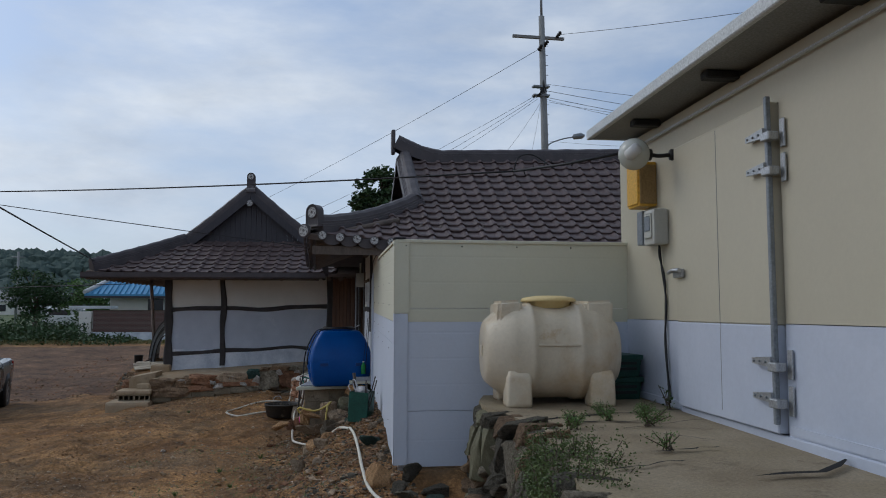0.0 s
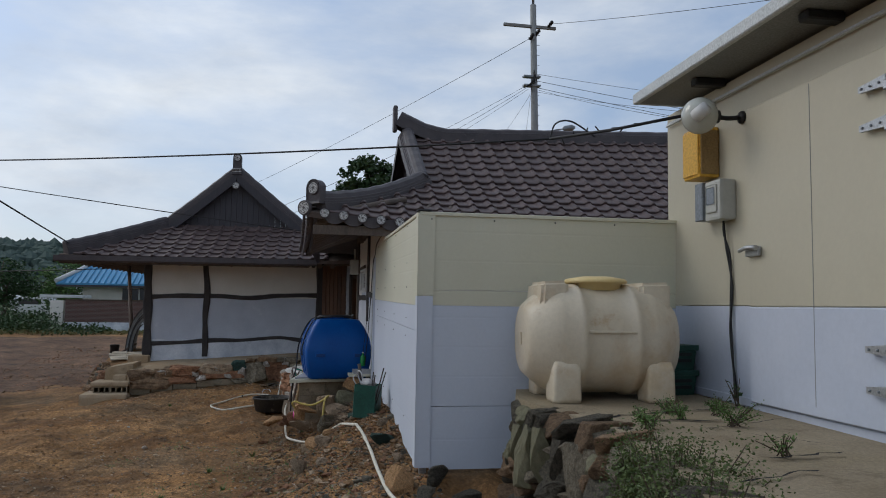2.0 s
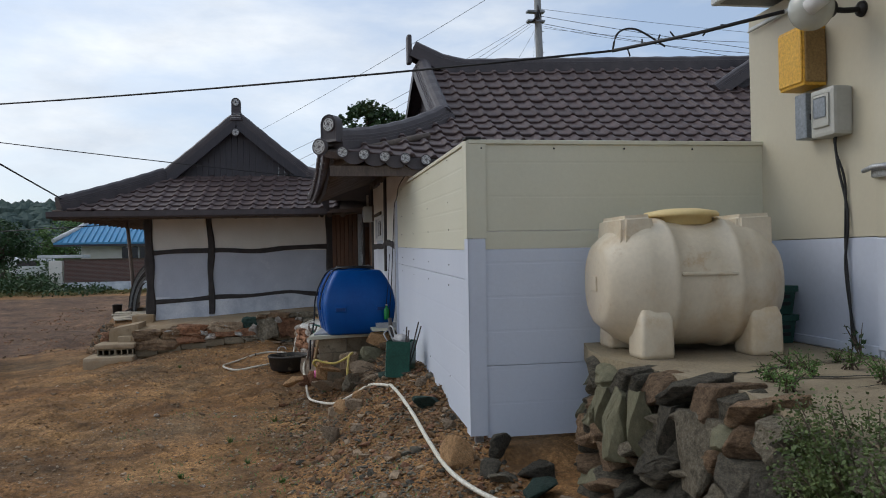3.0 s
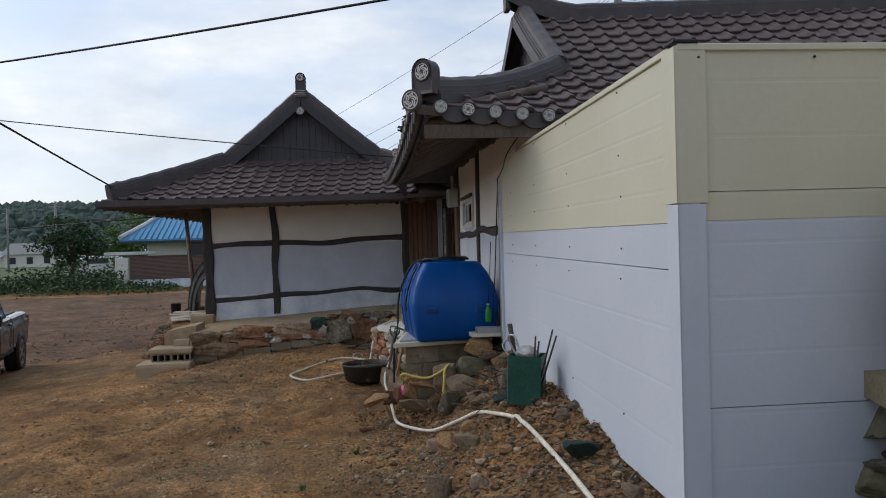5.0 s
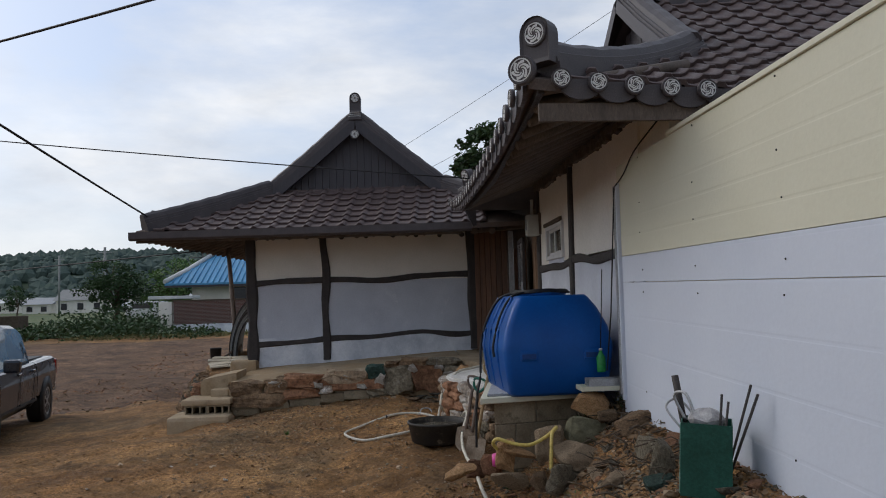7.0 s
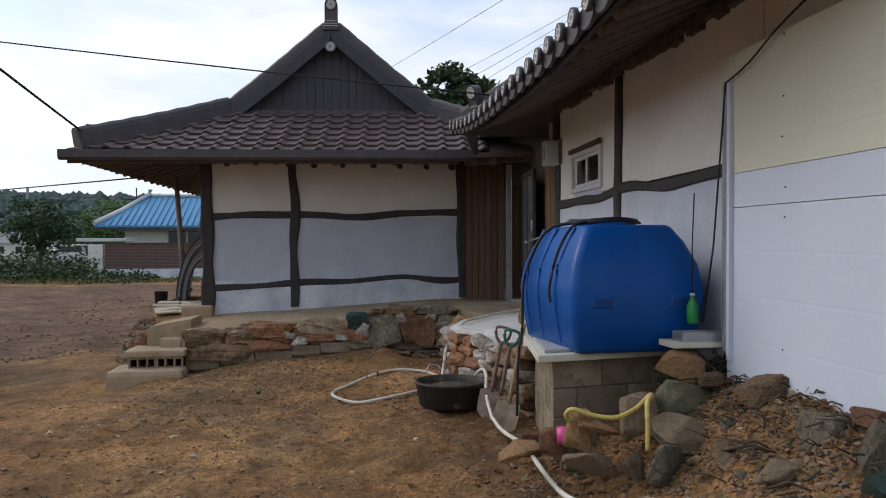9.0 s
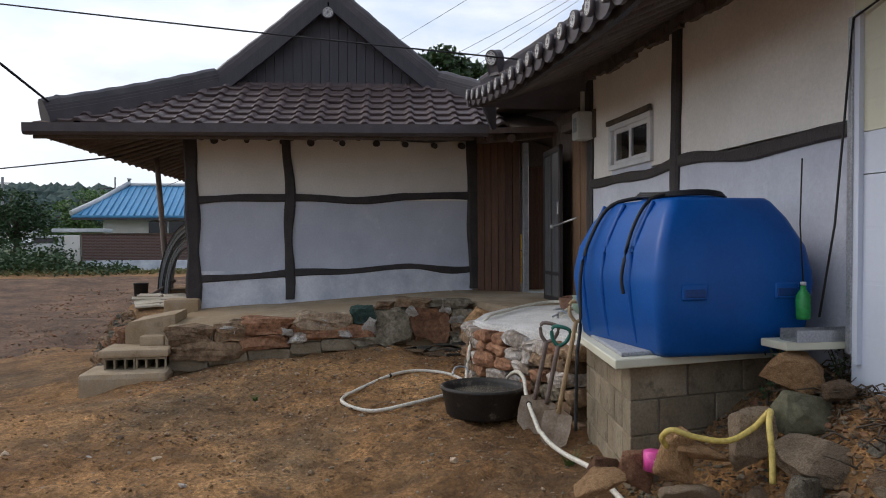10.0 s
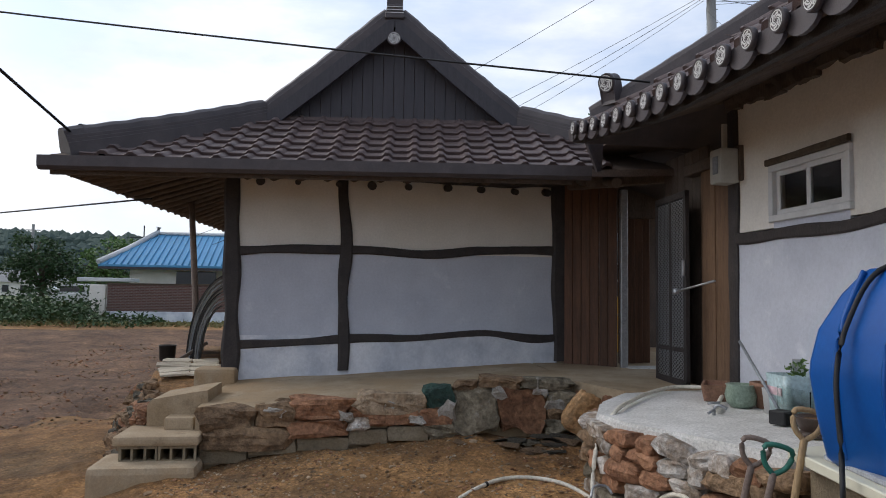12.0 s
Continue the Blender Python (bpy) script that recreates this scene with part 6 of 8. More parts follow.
tube(bm, smooth_path([(-0.03, 0.02, 0.0), (-0.02, 0.0, -0.2), (-0.02, -0.08, -0.5), (-0.03, -0.06, -0.85), (-0.02, -0.13, -1.33)], 5), 0.009, 6)
part("downlead", bm, M_BLACK, mb, "black cables running down the wall")
lamp = thing("globe_lamp", on_store(-1.22, 2.99), "clear globe wall lamp on a black arm", "lamp")
bm = bmesh.new()
lathe(bm, [(0.05, 0.0), (0.045, 0.02), (0.001, 0.03)], 16, pose(0, 0, 0.06, 0, -90, 0))
tube(bm, smooth_path([(0, 0, 0.06), (-0.12, 0.01, 0.05), (-0.2, 0.02, 0.06)], 5), 0.018, 8)
lathe(bm, [(0.05, -0.03), (0.055, 0.05), (0.03, 0.07)], 14, pose(-0.22, 0.02, 0.06, 0, -90, 0))
part("arm", bm, M_BLACK, lamp)
bm = bmesh.new()
bmesh.ops.create_uvsphere(bm, u_segments=28, v_segments=18, radius=0.135)
M_GLOBE = mat("smoked_plastic_globe", (0.42, 0.43, 0.38), (0.48, 0.49, 0.44), 3, 0.18, 0.0, 30, fine=0.02, spec=0.6)
part("globe", bm, M_GLOBE, lamp, "cloudy clear plastic globe", pose(-0.34, 0.02, 0.06), True)
# white solid stands in for a bright glint on the opaque globe
bm = bmesh.new()
lathe(bm, [(0.05, 0), (0.05, 0.11), (0.001, 0.12)], 14, pose(-0.42, -0.07, 0.03, 60, 40, 0))
part("bulb_glint", bm, M_WHITE, lamp, "white piece painting the bulb's glint on the globe")
bm = bmesh.new()
tube(bm, [on_store(0.02, 3.26, -0.03).translation, on_store(-6, 3.27, -0.03).translation], 0.008, 6)
cable_st = tagged(part("eave_cable", bm, M_GREY_PLASTIC), "thin grey cable along the store wall", "cable")
service = thing("service_cable", Matrix(), "black overhead service cable bundle", "cable")
bm = bmesh.new()
A_, B_ = NEAR @ Vector((2.68, 6.5, 3.12)), NEAR @ Vector((1.95, 7.6, 3.13))
tube(bm, [A_, NEAR @ Vector((2.3, 7.0, 3.10)), B_], 0.013, 8)
for k in range(7):
    p = A_.lerp(B_, 0.3 + 0.1 * k)
    tube(bm, [p, p + Vector((random.uniform(-0.06, 0.06), 0, random.uniform(-0.07, 0.05)))], 0.006, 5)
tube(bm, smooth_path([B_, B_ + Vector((0.05, 0, 0.14)), B_ + Vector((0.2, 0, 0.17)), B_ + Vector((0.38, -0.1, 0.02))], 6), 0.008, 6)
part("clamp_bundle", bm, M_BLACK, service)
bm = bmesh.new()
tube(bm, sag(B_, (-30.0, 30.0, 7.5), 0.9, 40), 0.009, 6)
part("span", bm, M_WIRE, service)
bm = bmesh.new()
tube(bm, smooth_path([(0.60, 11.2, 2.56), (0.52, 11.5, 2.40), (0.54, 11.85, 2.28), (0.545, 12.12, 2.22)], 4), 0.006, 5)
tube(bm, [(0.545, 12.12, 2.22), (0.50, 12.2, 1.2), (0.47, 12.28, 0.72)], 0.006, 6)
tagged(part("wall_cable", bm, M_BLACK), "thin black cable hanging down the panel edge", "cable")


def wire(name_, a, b, drop, r=0.012, label="thin black overhead wire"):
    bm = bmesh.new()
    tube(bm, sag(a, b, drop, 20), r, 5)
    return tagged(part(name_, bm, M_WIRE), label, "wire", "overhead wires")


# wires over the yard to the house roofs
wire("overhead_wire", (-5.4, -3.0, 5.2), (-5.05, 18.45, 2.72), 0.1, 0.014)
wire("overhead_wire", (-26, 23.2, 7.4), (-0.08, 15.95, 2.92), 0.25, 0.009)
wire("overhead_wire", (-30, 40.0, 2.3), (-4.6, 19.4, 2.30), 0.05, 0.011)

# ---- utility pole ----
PX, PY, PS_ = 10.5, 35.0, 1.085
upole = thing("utility_pole", pose(PX, PY, 0.2) @ Matrix.Diagonal((PS_, PS_, PS_, 1)), "grey concrete utility pole with crossarm and wires", "utility pole")
bm = bmesh.new()
tube(bm, [(0.25, 0, 0), (0, 0, 14.6)], 0.20, 14, 0.13)
part("pole_shaft", bm, M_SOFFIT, upole)
bm = bmesh.new()
tube(bm, [(0, 0, 14.5), (-0.02, 0, 16.4)], 0.06, 8)
part("top_mast", bm, M_STEELBOX, upole)
part("crossarm", box(-1.35, 1.05, -0.06, 0.06, 13.55, 13.68, 0.01), M_SOFFIT, upole)
for x, z in ((-0.12, 13.1), (0.75, 13.75), (0.15, 13.3)):
    bm = bmesh.new()
    lathe(bm, [(0.04, -0.2), (0.09, -0.15), (0.05, -0.1), (0.09, -0.02), (0.05, 0.03), (0.09, 0.1), (0.03, 0.16)], 10, pose(x, -0.2, z, 60, 30, 0))
    part("insulator", bm, M_BLACK, upole)
for z in (10.9, 11.3):
    part("bracket", box(-0.45, 0.3, -0.2, 0.1, z, z + 0.07), M_STEELBOX, upole)
bm = bmesh.new()
for k in range(7):
    tube(bm, [(0.0, -0.15, 11.0 + 0.1 * k), (-0.5 + 0.1 * k, -0.3, 10.75 + 0.05 * k)], 0.025, 6)
for z in np.arange(6.5, 13.3, 0.45):
    tube(bm, [(0.12, 0, z), (0.30, 0, z)], 0.012, 5)
tagged(part("fittings", bm, M_BLACK, upole), kind="stuff")
bm = bmesh.new()
tube(bm, smooth_path([(0.1, 0, 8.3), (0.3, 0, 8.75), (0.9, -0.1, 9.0), (1.5, -0.2, 9.1)], 5), 0.03, 6)
lathe(bm, [(0.02, 0), (0.12, 0.1), (0.14, 0.45), (0.05, 0.6)], 10, pose(1.3, -0.18, 9.08, 0, 80, 0))
part("street_light", bm, M_STEELBOX, upole, "grey street light head on an arm")
PT = Vector((PX, PY, 0.2))
for a_, b_, d_, r_ in (((-0.1, 0, 13.1), (-27, 56, 8.6), 0.8, 0.02), ((0.75, 0, 13.8), (16, -26, 9.6), 0.6, 0.02), ((0.1, 0, 11.2), (26, -9, 6.5), 0.5, 0.02), ((0.1, 0, 10.9), (24, -12, 4.9), 0.5, 0.02), ((0.1, 0, 11.5), (26, -8, 8.3), 0.5, 0.015),
                       ((-0.2, 0, 11.0), (-17, 5, 3.0), 0.5, 0.014), ((-0.2, 0, 10.9), (-16, 3, 2.6), 0.6, 0.014), ((-0.2, 0, 10.8), (-15, 1, 2.2), 0.6, 0.012), ((-0.1, 0, 10.6), (-7.5, -14, 3.0), 0.4, 0.010), ((-0.1, 0, 10.5), (-5.5, -15, 3.2), 0.4, 0.010),
                       ((0.2, 0, 10.8), (2.0, -22, 3.6), 0.4, 0.012), ((0.2, 0, 10.7), (1.5, -23.5, 3.55), 0.3, 0.012), ((0.2, 0, 8.9), (11, -12, 6.8), 0.4, 0.010)):
    wire("overhead_wire", PT + Vector(a_) * PS_, PT + Vector(b_) * PS_, d_, r_ * 0.6)

# ---- wash place clutter ----
def pot(name_, x, y, z, prof, material, label, cat="flower pot", soil=None):
    ob = thing(name_, pose(x, y, z), label, cat)
    bm = bmesh.new()
    lathe(bm, prof, 22)
    part("pot_body", bm, material, ob)
    if soil:
        bm = bmesh.new()
        lathe(bm, [(soil[0], soil[1] - 0.01), (soil[0], soil[1]), (0.001, soil[1] + 0.01)], 16)
        part("soil", bm, M_DIRT, ob)
    return ob


M_CELADON = mat("celadon_glaze", (0.20, 0.27, 0.21), (0.27, 0.34, 0.27), 14, 0.35, 0.1, 60)
M_TERRA = mat("terracotta", (0.20, 0.11, 0.07), (0.27, 0.15, 0.10), 8, 0.85, 0.2, 60)
M_BROWNPOT = mat("brown_glaze", (0.06, 0.04, 0.03), (0.09, 0.06, 0.045), 8, 0.4, 0.1, 60)
M_CLEARP = mat("teal_clear_plastic", (0.36, 0.48, 0.50), (0.44, 0.56, 0.57), 6, 0.3, 0.05, 40)
pot("celadon_pot", 0.40, 15.50, 0.455, [(0.07, 0), (0.10, 0.03), (0.115, 0.09), (0.10, 0.15), (0.11, 0.165), (0.095, 0.165), (0.085, 0.13)], M_CELADON, "round celadon-green patterned pot on the concrete", soil=(0.085, 0.14))
pot("terracotta_pot", 0.56, 15.42, 0.46, [(0.08, 0), (0.11, 0.14), (0.125, 0.15), (0.125, 0.18), (0.105, 0.18), (0.095, 0.13)], M_TERRA, "reddish clay flower pot on the concrete", soil=(0.095, 0.15))
tr = thing("clay_trough", pose(0.46, 15.98, 0.455, 0, 0, 60), "reddish clay planter trough on the concrete", "planter")
bm = bmesh.new()
loft(bm, [rounded_ring(bm, a_, b_, z_, 0.02, 2) for a_, b_, z_ in ((0.20, 0.08, 0), (0.22, 0.10, 0.12), (0.20, 0.08, 0.12), (0.19, 0.07, 0.09))], False)
part("trough_body", bm, M_TERRA, tr)
pot("white_bucket", 0.47, 15.20, 0.458, [(0.065, 0), (0.08, 0.16), (0.085, 0.165), (0.075, 0.165), (0.07, 0.1)], M_WHITE, "small white plastic bucket on the concrete", "bucket")
fb = thing("plastic_fish_tank", pose(0.50, 15.0, 0.458, 0, 0, -6), "cloudy teal plastic tub holding a small plant", "tub")
bm = bmesh.new()
loft(bm, [rounded_ring(bm, a_, b_, z_, 0.05, 4) for a_, b_, z_ in ((0.13, 0.13, 0), (0.15, 0.15, 0.28), (0.14, 0.14, 0.28), (0.125, 0.125, 0.2))])
part("tub_body", bm, M_CLEARP, fb)
part("pink_band", box(-0.152, -0.146, -0.10, 0.10, 0.15, 0.20), mat("pale_pink", (0.6, 0.42, 0.45), (0.65, 0.5, 0.52), 5, 0.6, 0.0, 20), fb)
part("plant_tag", box(-0.03, 0.05, -0.003, 0.003, 0.30, 0.38), M_WHITE, fb, "white plant label")
gt = thing("glass_tank", pose(0.42, 14.72, 0.46, 0, 0, 4), "small open glass fish tank on the concrete", "glass tank")
for x0, x1, y0, y1 in ((-0.13, 0.13, -0.155, -0.15), (-0.13, 0.13, 0.15, 0.155), (-0.135, -0.13, -0.15, 0.15), (0.13, 0.135, -0.15, 0.15)):
    part("glass_pane", box(x0, x1, y0, y1, 0.0, 0.22), M_GLASS, gt)
part("glass_base", box(-0.13, 0.13, -0.15, 0.15, 0.0, 0.006), M_GLASS, gt)
pc = thing("pale_crate", pose(0.55, 14.52, 0.46), "pale blue-grey plastic box on the concrete", "box")
bm = bmesh.new()
loft(bm, [rounded_ring(bm, a_, b_, z_, 0.02, 2) for a_, b_, z_ in ((0.11, 0.15, 0), (0.13, 0.17, 0.22), (0.12, 0.16, 0.22), (0.105, 0.145, 0.03))], False)
part("box_body", bm, M_CLEARP, pc)
part("black_block_pot", box(-0.06, 0.06, -0.06, 0.06, 0, 0.085, 0.008), M_BLACK, tagged(thing("black_pot", pose(0.26, 14.78, 0.455, 0, 0, 20)), "small square black plastic pot", "flower pot"))
pot("bonsai_bowl", 0.24, 14.40, 0.455, [(0.11, 0), (0.12, 0.012), (0.08, 0.02), (0.10, 0.03), (0.13, 0.10), (0.135, 0.105), (0.12, 0.105), (0.10, 0.06)], M_BROWNPOT, "brown glazed shallow pot on a saucer", soil=(0.11, 0.085))
yb = thing("yellow_bag", pose(0.28, 14.12, 0.50), "crumpled bright yellow plastic bag", "bag")
bm = bmesh.new()
bmesh.ops.create_icosphere(bm, subdivisions=3, radius=1)
for v in bm.verts:
    v.co = Vector((v.co.x * 0.10, v.co.y * 0.09, v.co.z * 0.05)) * (1 + 0.35 * noise.noise(v.co * 2.6))
part("bag", bm, mat("yellow_plastic", (0.65, 0.40, 0.02), (0.72, 0.48, 0.04), 6, 0.4, 0.2, 40), yb)
rod = thing("metal_rod", Matrix(), "thin dark rod leaning among the pots", "rod")
bm = bmesh.new()
tube(bm, [(0.30, 14.85, 0.50), (0.42, 15.55, 0.92)], 0.011, 7)
part("shaft", bm, M_STEELBOX, rod)
tap = thing("tap", pose(0.07, 15.27, 0.425), "small chrome garden tap on the concrete", "tap")
bm = bmesh.new()
tube(bm, smooth_path([(0, 0, 0), (0, 0, 0.06), (0.03, -0.02, 0.08), (0.07, -0.04, 0.06)], 4), 0.012, 8)
tube(bm, [(-0.04, 0.01, 0.09), (0.05, 0.02, 0.095)], 0.009, 6)
tube(bm, [(0, 0, 0.05), (-0.06, -0.03, 0.03)], 0.01, 6)
part("spout", bm, M_GALV, tap)


def leaves(bm, c, rx, ry, rz, count, size, rnd, up=0.3):
    for _ in range(count):
        d = Vector((rnd.gauss(0, 1), rnd.gauss(0, 1), rnd.gauss(0, 1))).normalized() * rnd.random() ** 0.45
        p = Vector(c) + Vector((d.x * rx, d.y * ry, d.z * rz))
        u = Vector((rnd.gauss(0, 1), rnd.gauss(0, 1), rnd.gauss(0, 0.6))).normalized()
        w = u.cross(Vector((rnd.gauss(0, 1), rnd.gauss(0, 1), rnd.gauss(0, 1)))).normalized()
        s = size * rnd.uniform(0.6, 1.3)
        t1, t2 = p + u * s, p - u * s * 0.3
        bm.faces.new([bm.verts.new(q) for q in (t2, p + w * s * 0.38 + u * s * 0.2, t1, p - w * s * 0.38 + u * s * 0.2)])


pl = thing("potted_plant", pose(0.50, 15.0, 0.66), "small green plant in the cloudy tub", "plant")
bm = bmesh.new()
leaves(bm, (0, 0, 0.12), 0.09, 0.09, 0.06, 60, 0.035, random.Random(3))
part("foliage", bm, M_LEAF, pl)

# ---- hose, tub, tools ----
hose = thing("garden_hose", Matrix(), "white garden hose looping over the dirt", "hose")
hp = [(0.10, 15.30, 0.47), (0.30, 15.62, 0.49), (0.50, 15.95, 0.50), (0.56, 16.25, 0.50), (0.36, 16.45, 0.49), (0.02, 16.22, 0.47), (-0.25, 15.92, 0.45), (-0.50, 15.58, 0.43), (-0.68, 15.46, 0.25), (-0.74, 15.4, 0.0)]
hp += [(x, y, gz(x, y) + 0.018) for x, y in ((-0.80, 15.25), (-0.98, 15.10), (-1.33, 14.86), (-1.65, 14.84), (-1.87, 15.05), (-1.72, 15.48), (-1.27, 15.85), (-0.85, 15.78), (-0.60, 15.2))]
hp += [(-0.50, 14.72, 0.06), (-0.50, 14.42, 0.07), (-0.57, 14.1, 0.0), (-0.62, 13.75, -0.08)]
hp += [(x, y, gz(x, y) + 0.02) for x, y in (loose(*q_) for q_ in ((-0.61, 13.4), (-0.61, 12.9), (-0.65, 12.48), (-0.65, 12.1), (-0.60, 11.80), (-0.44, 11.55), (-0.30, 11.28), (-0.18, 11.02), (-0.03, 10.75), (0.09, 10.46), (0.19, 9.99), (0.30, 9.66), (0.37, 9.3), (0.41, 8.4), (0.43, 7.6), (0.48, 6.95), (0.64, 6.5), (0.92, 6.1), (1.02, 5.6)))]
sp = smooth_path(hp, 7)
sp = [p if not (p.y < 13.6 and p.z < 0.6) else Vector((p.x, p.y, gz(p.x, p.y) + 0.045 + (0.10 * math.cos((p.y - 12.58) / 0.36 * math.pi / 2) if abs(p.y - 12.58) < 0.36 else 0.0))) for p in sp]
low = [i for i, p in enumerate(sp) if p.y < 13.6 and p.z < 0.6]
for _ in range(3):                               # a stiff hose bridges the small hollows
    zs = [p.z for p in sp]
    for i in low:
        k0, k1 = max(0, i - 4), min(len(sp), i + 5)
        sp[i].z = max(sum(zs[k0:k1]) / (k1 - k0), gz(sp[i].x, sp[i].y) + 0.012)
bm = bmesh.new()
tube(bm, sp, 0.0155, 9)
part("hose_pipe", bm, M_HOSE, hose)
for i in (70, 110, 150):
    bm = bmesh.new()
    tube(bm, [sp[i], sp[i].lerp(sp[i + 1], 0.25)], 0.02, 8)
    part("cable_tie", bm, M_BLACK, hose)
yh = thing("yellow_hose", Matrix(), "short yellow hose lying over rocks", "hose")
bm = bmesh.new()
tube(bm, smooth_path([(-0.47, 12.06, 0.14), (-0.53, 12.02, 0.21), (-0.50, 11.98, 0.255), (-0.40, 11.95, 0.225), (-0.27, 11.90, 0.215), (-0.14, 11.90, 0.27), (-0.05, 11.92, 0.335), (-0.10, 11.85, 0.30), (-0.12, 11.80, 0.18), (-0.13, 11.78, 0.05)], 7), 0.014, 8)
part("hose_pipe", bm, M_HOSE_Y, yh)
tub = thing("rubber_tub", pose(-0.83, 14.38, gz(-0.83, 14.38) + 0.0), "black rubber mixing tub with grey water and splashes", "tub")
bm = bmesh.new()
lathe(bm, [(0.25, 0), (0.28, 0.02), (0.315, 0.20), (0.325, 0.205), (0.325, 0.225), (0.305, 0.23), (0.29, 0.19), (0.265, 0.05), (0.001, 0.04)], 36)
part("tub_body", bm, mat("mud_splashed_rubber", (0.022, 0.02, 0.019), (0.045, 0.038, 0.03), 5, 0.6, 0.2, 50, c3=(0.26, 0.22, 0.16), spots=0.56), tub)
bm = bmesh.new()
lathe(bm, [(0.284, 0.165), (0.284, 0.17), (0.001, 0.17)], 30)
part("water", bm, mat("murky_water", (0.16, 0.14, 0.11), (0.2, 0.18, 0.14), 3, 0.12, 0.02, 20, fine=0.05), tub, "murky grey water")
bm = bmesh.new()
tube(bm, smooth_path([(-0.18, 0.29, 0.26), (-0.15, 0.33, 0.31), (-0.07, 0.35, 0.31), (-0.04, 0.32, 0.27)], 4), 0.008, 6)
part("handle", bm, M_GALV, tub)


def spade(foot, top, blade_mat, shaft_mat, grip_mat, label, wood_grip=True):
    f, t_ = Vector(foot), Vector(top)
    d = (t_ - f).normalized()
    side = d.cross(Vector((0.5, 1, 0))).normalized()
    nrm = side.cross(d)
    ob = thing("shovel", Matrix(), label, "shovel", "tools leaning on the tank stand")
    bm = bmesh.new()
    L = 0.24
    rows_ = ((0.0, 0.03), (0.05, 0.09), (0.14, 0.10), (L, 0.095), (L + 0.03, 0.02))
    va, vb = [], []
    for l, w in rows_:
        for lst, off in ((va, 0.004), (vb, -0.004)):
            for x in (-1, 0, 1):
                lst.append(bm.verts.new(f + d * l + side * w * x + nrm * (off + (0.014 if x == 0 else 0))))
    for lst, fl in ((va, 1), (vb, -1)):
        for r in range(len(rows_) - 1):
            for c in range(2):
                q_ = [lst[r * 3 + c], lst[r * 3 + c + 1], lst[r * 3 + c + 4], lst[r * 3 + c + 3]]
                bm.faces.new(q_ if fl > 0 else q_[::-1])
    part("blade", bm, blade_mat, ob)
    bm = bmesh.new()
    tube(bm, line(f + d * L, t_ - d * 0.12, 5), 0.017, 8)
    part("shaft", bm, shaft_mat, ob)
    bm = bmesh.new()
    tube(bm, smooth_path([t_ - d * 0.13, t_ - d * 0.08 + side * 0.05, t_ + side * 0.055, t_ - side * 0.055, t_ - d * 0.08 - side * 0.05, t_ - d * 0.13], 4), 0.013, 8)
    part("grip", bm, grip_mat, ob)
    return ob


M_WOODH = mat("worn_wood_handle", (0.30, 0.20, 0.10), (0.40, 0.28, 0.15), 10, 0.6, 0.2, 60, stretch=(2, 2, 0.3))
M_GREYWOOD = mat("grey_handle", (0.16, 0.12, 0.10), (0.22, 0.17, 0.14), 10, 0.7, 0.2, 60)
M_BLADE = mat("muddy_blade", (0.30, 0.22, 0.15), (0.42, 0.34, 0.26), 9, 0.7, 0.2, 60, c3=(0.2, 0.12, 0.07))
M_TEAL = mat("green_grip", (0.02, 0.12, 0.09), (0.03, 0.16, 0.12), 6, 0.5, 0.0, 30)
spade((-0.60, 13.96, gz(-0.60, 13.96) - 0.01), (-0.47, 13.84, 0.54), M_BLADE, M_GREYWOOD, M_GREYWOOD, "old shovel with a grey handle leaning on the stand")
spade((-0.55, 13.84, gz(-0.55, 13.84) - 0.01), (-0.42, 13.74, 0.525), M_BLADE, M_GREYWOOD, M_TEAL, "shovel with a green plastic grip leaning on the stand")
spade((-0.53, 13.64, gz(-0.53, 13.64) - 0.01), (-0.32, 13.66, 0.70), M_BLADE, M_WOODH, M_WOODH, "muddy shovel with a pale wooden handle leaning on the stand")

# ---- green can with rods ----
can = thing("green_oil_can", pose(0.25, 9.84, gz(0.25, 9.84) + 0.01, 0, 3, -24), "dark green square tin can full of scrap rods", "can")
bm = bmesh.new()
for x0, x1, y0, y1 in ((-0.12, 0.12, -0.12, -0.116), (-0.12, 0.12, 0.116, 0.12), (-0.12, -0.116, -0.116, 0.116), (0.116, 0.12, -0.116, 0.116)):
    bx(bm, x0, x1, y0, y1, 0, 0.355)
bx(bm, -0.118, 0.118, -0.118, 0.118, 0.0, 0.004)
part("can_body", bm, M_GREEN, can)
part("pale_side", box(-0.1235, -0.12, -0.115, 0.115, 0.01, 0.345), mat("mint_paint", (0.16, 0.36, 0.29), (0.30, 0.46, 0.40), 9, 0.5, 0.1, 50, c3=(0.02, 0.10, 0.07)), can, "scraped pale mint side")
part("yellow_mark", box(-0.125, -0.1232, -0.06, -0.015, 0.13, 0.20), M_YELLOW, can, "small yellow label")
for k, (x, y, tx, ty, h_) in enumerate(((-0.06, 0.08, -0.10, 0.02, 0.56), (0.05, -0.05, 0.02, -0.03, 0.50), (0.08, -0.08, 0.12, -0.05, 0.56), (0.09, -0.06, 0.14, -0.09, 0.52), (0.06, -0.09, 0.04, -0.02, 0.47))):
    bm = bmesh.new()
    tube(bm, [(x, y, 0.05), (x + tx, y + ty, h_)], 0.007 if k else 0.02, 6)
    part("rod", bm, M_BEAM, can)
bm = bmesh.new()
tube(bm, smooth_path([(-0.10, 0.05, 0.34), (-0.16, 0.06, 0.46), (-0.10, 0.0, 0.48), (-0.05, -0.03, 0.36)], 6), 0.008, 6)
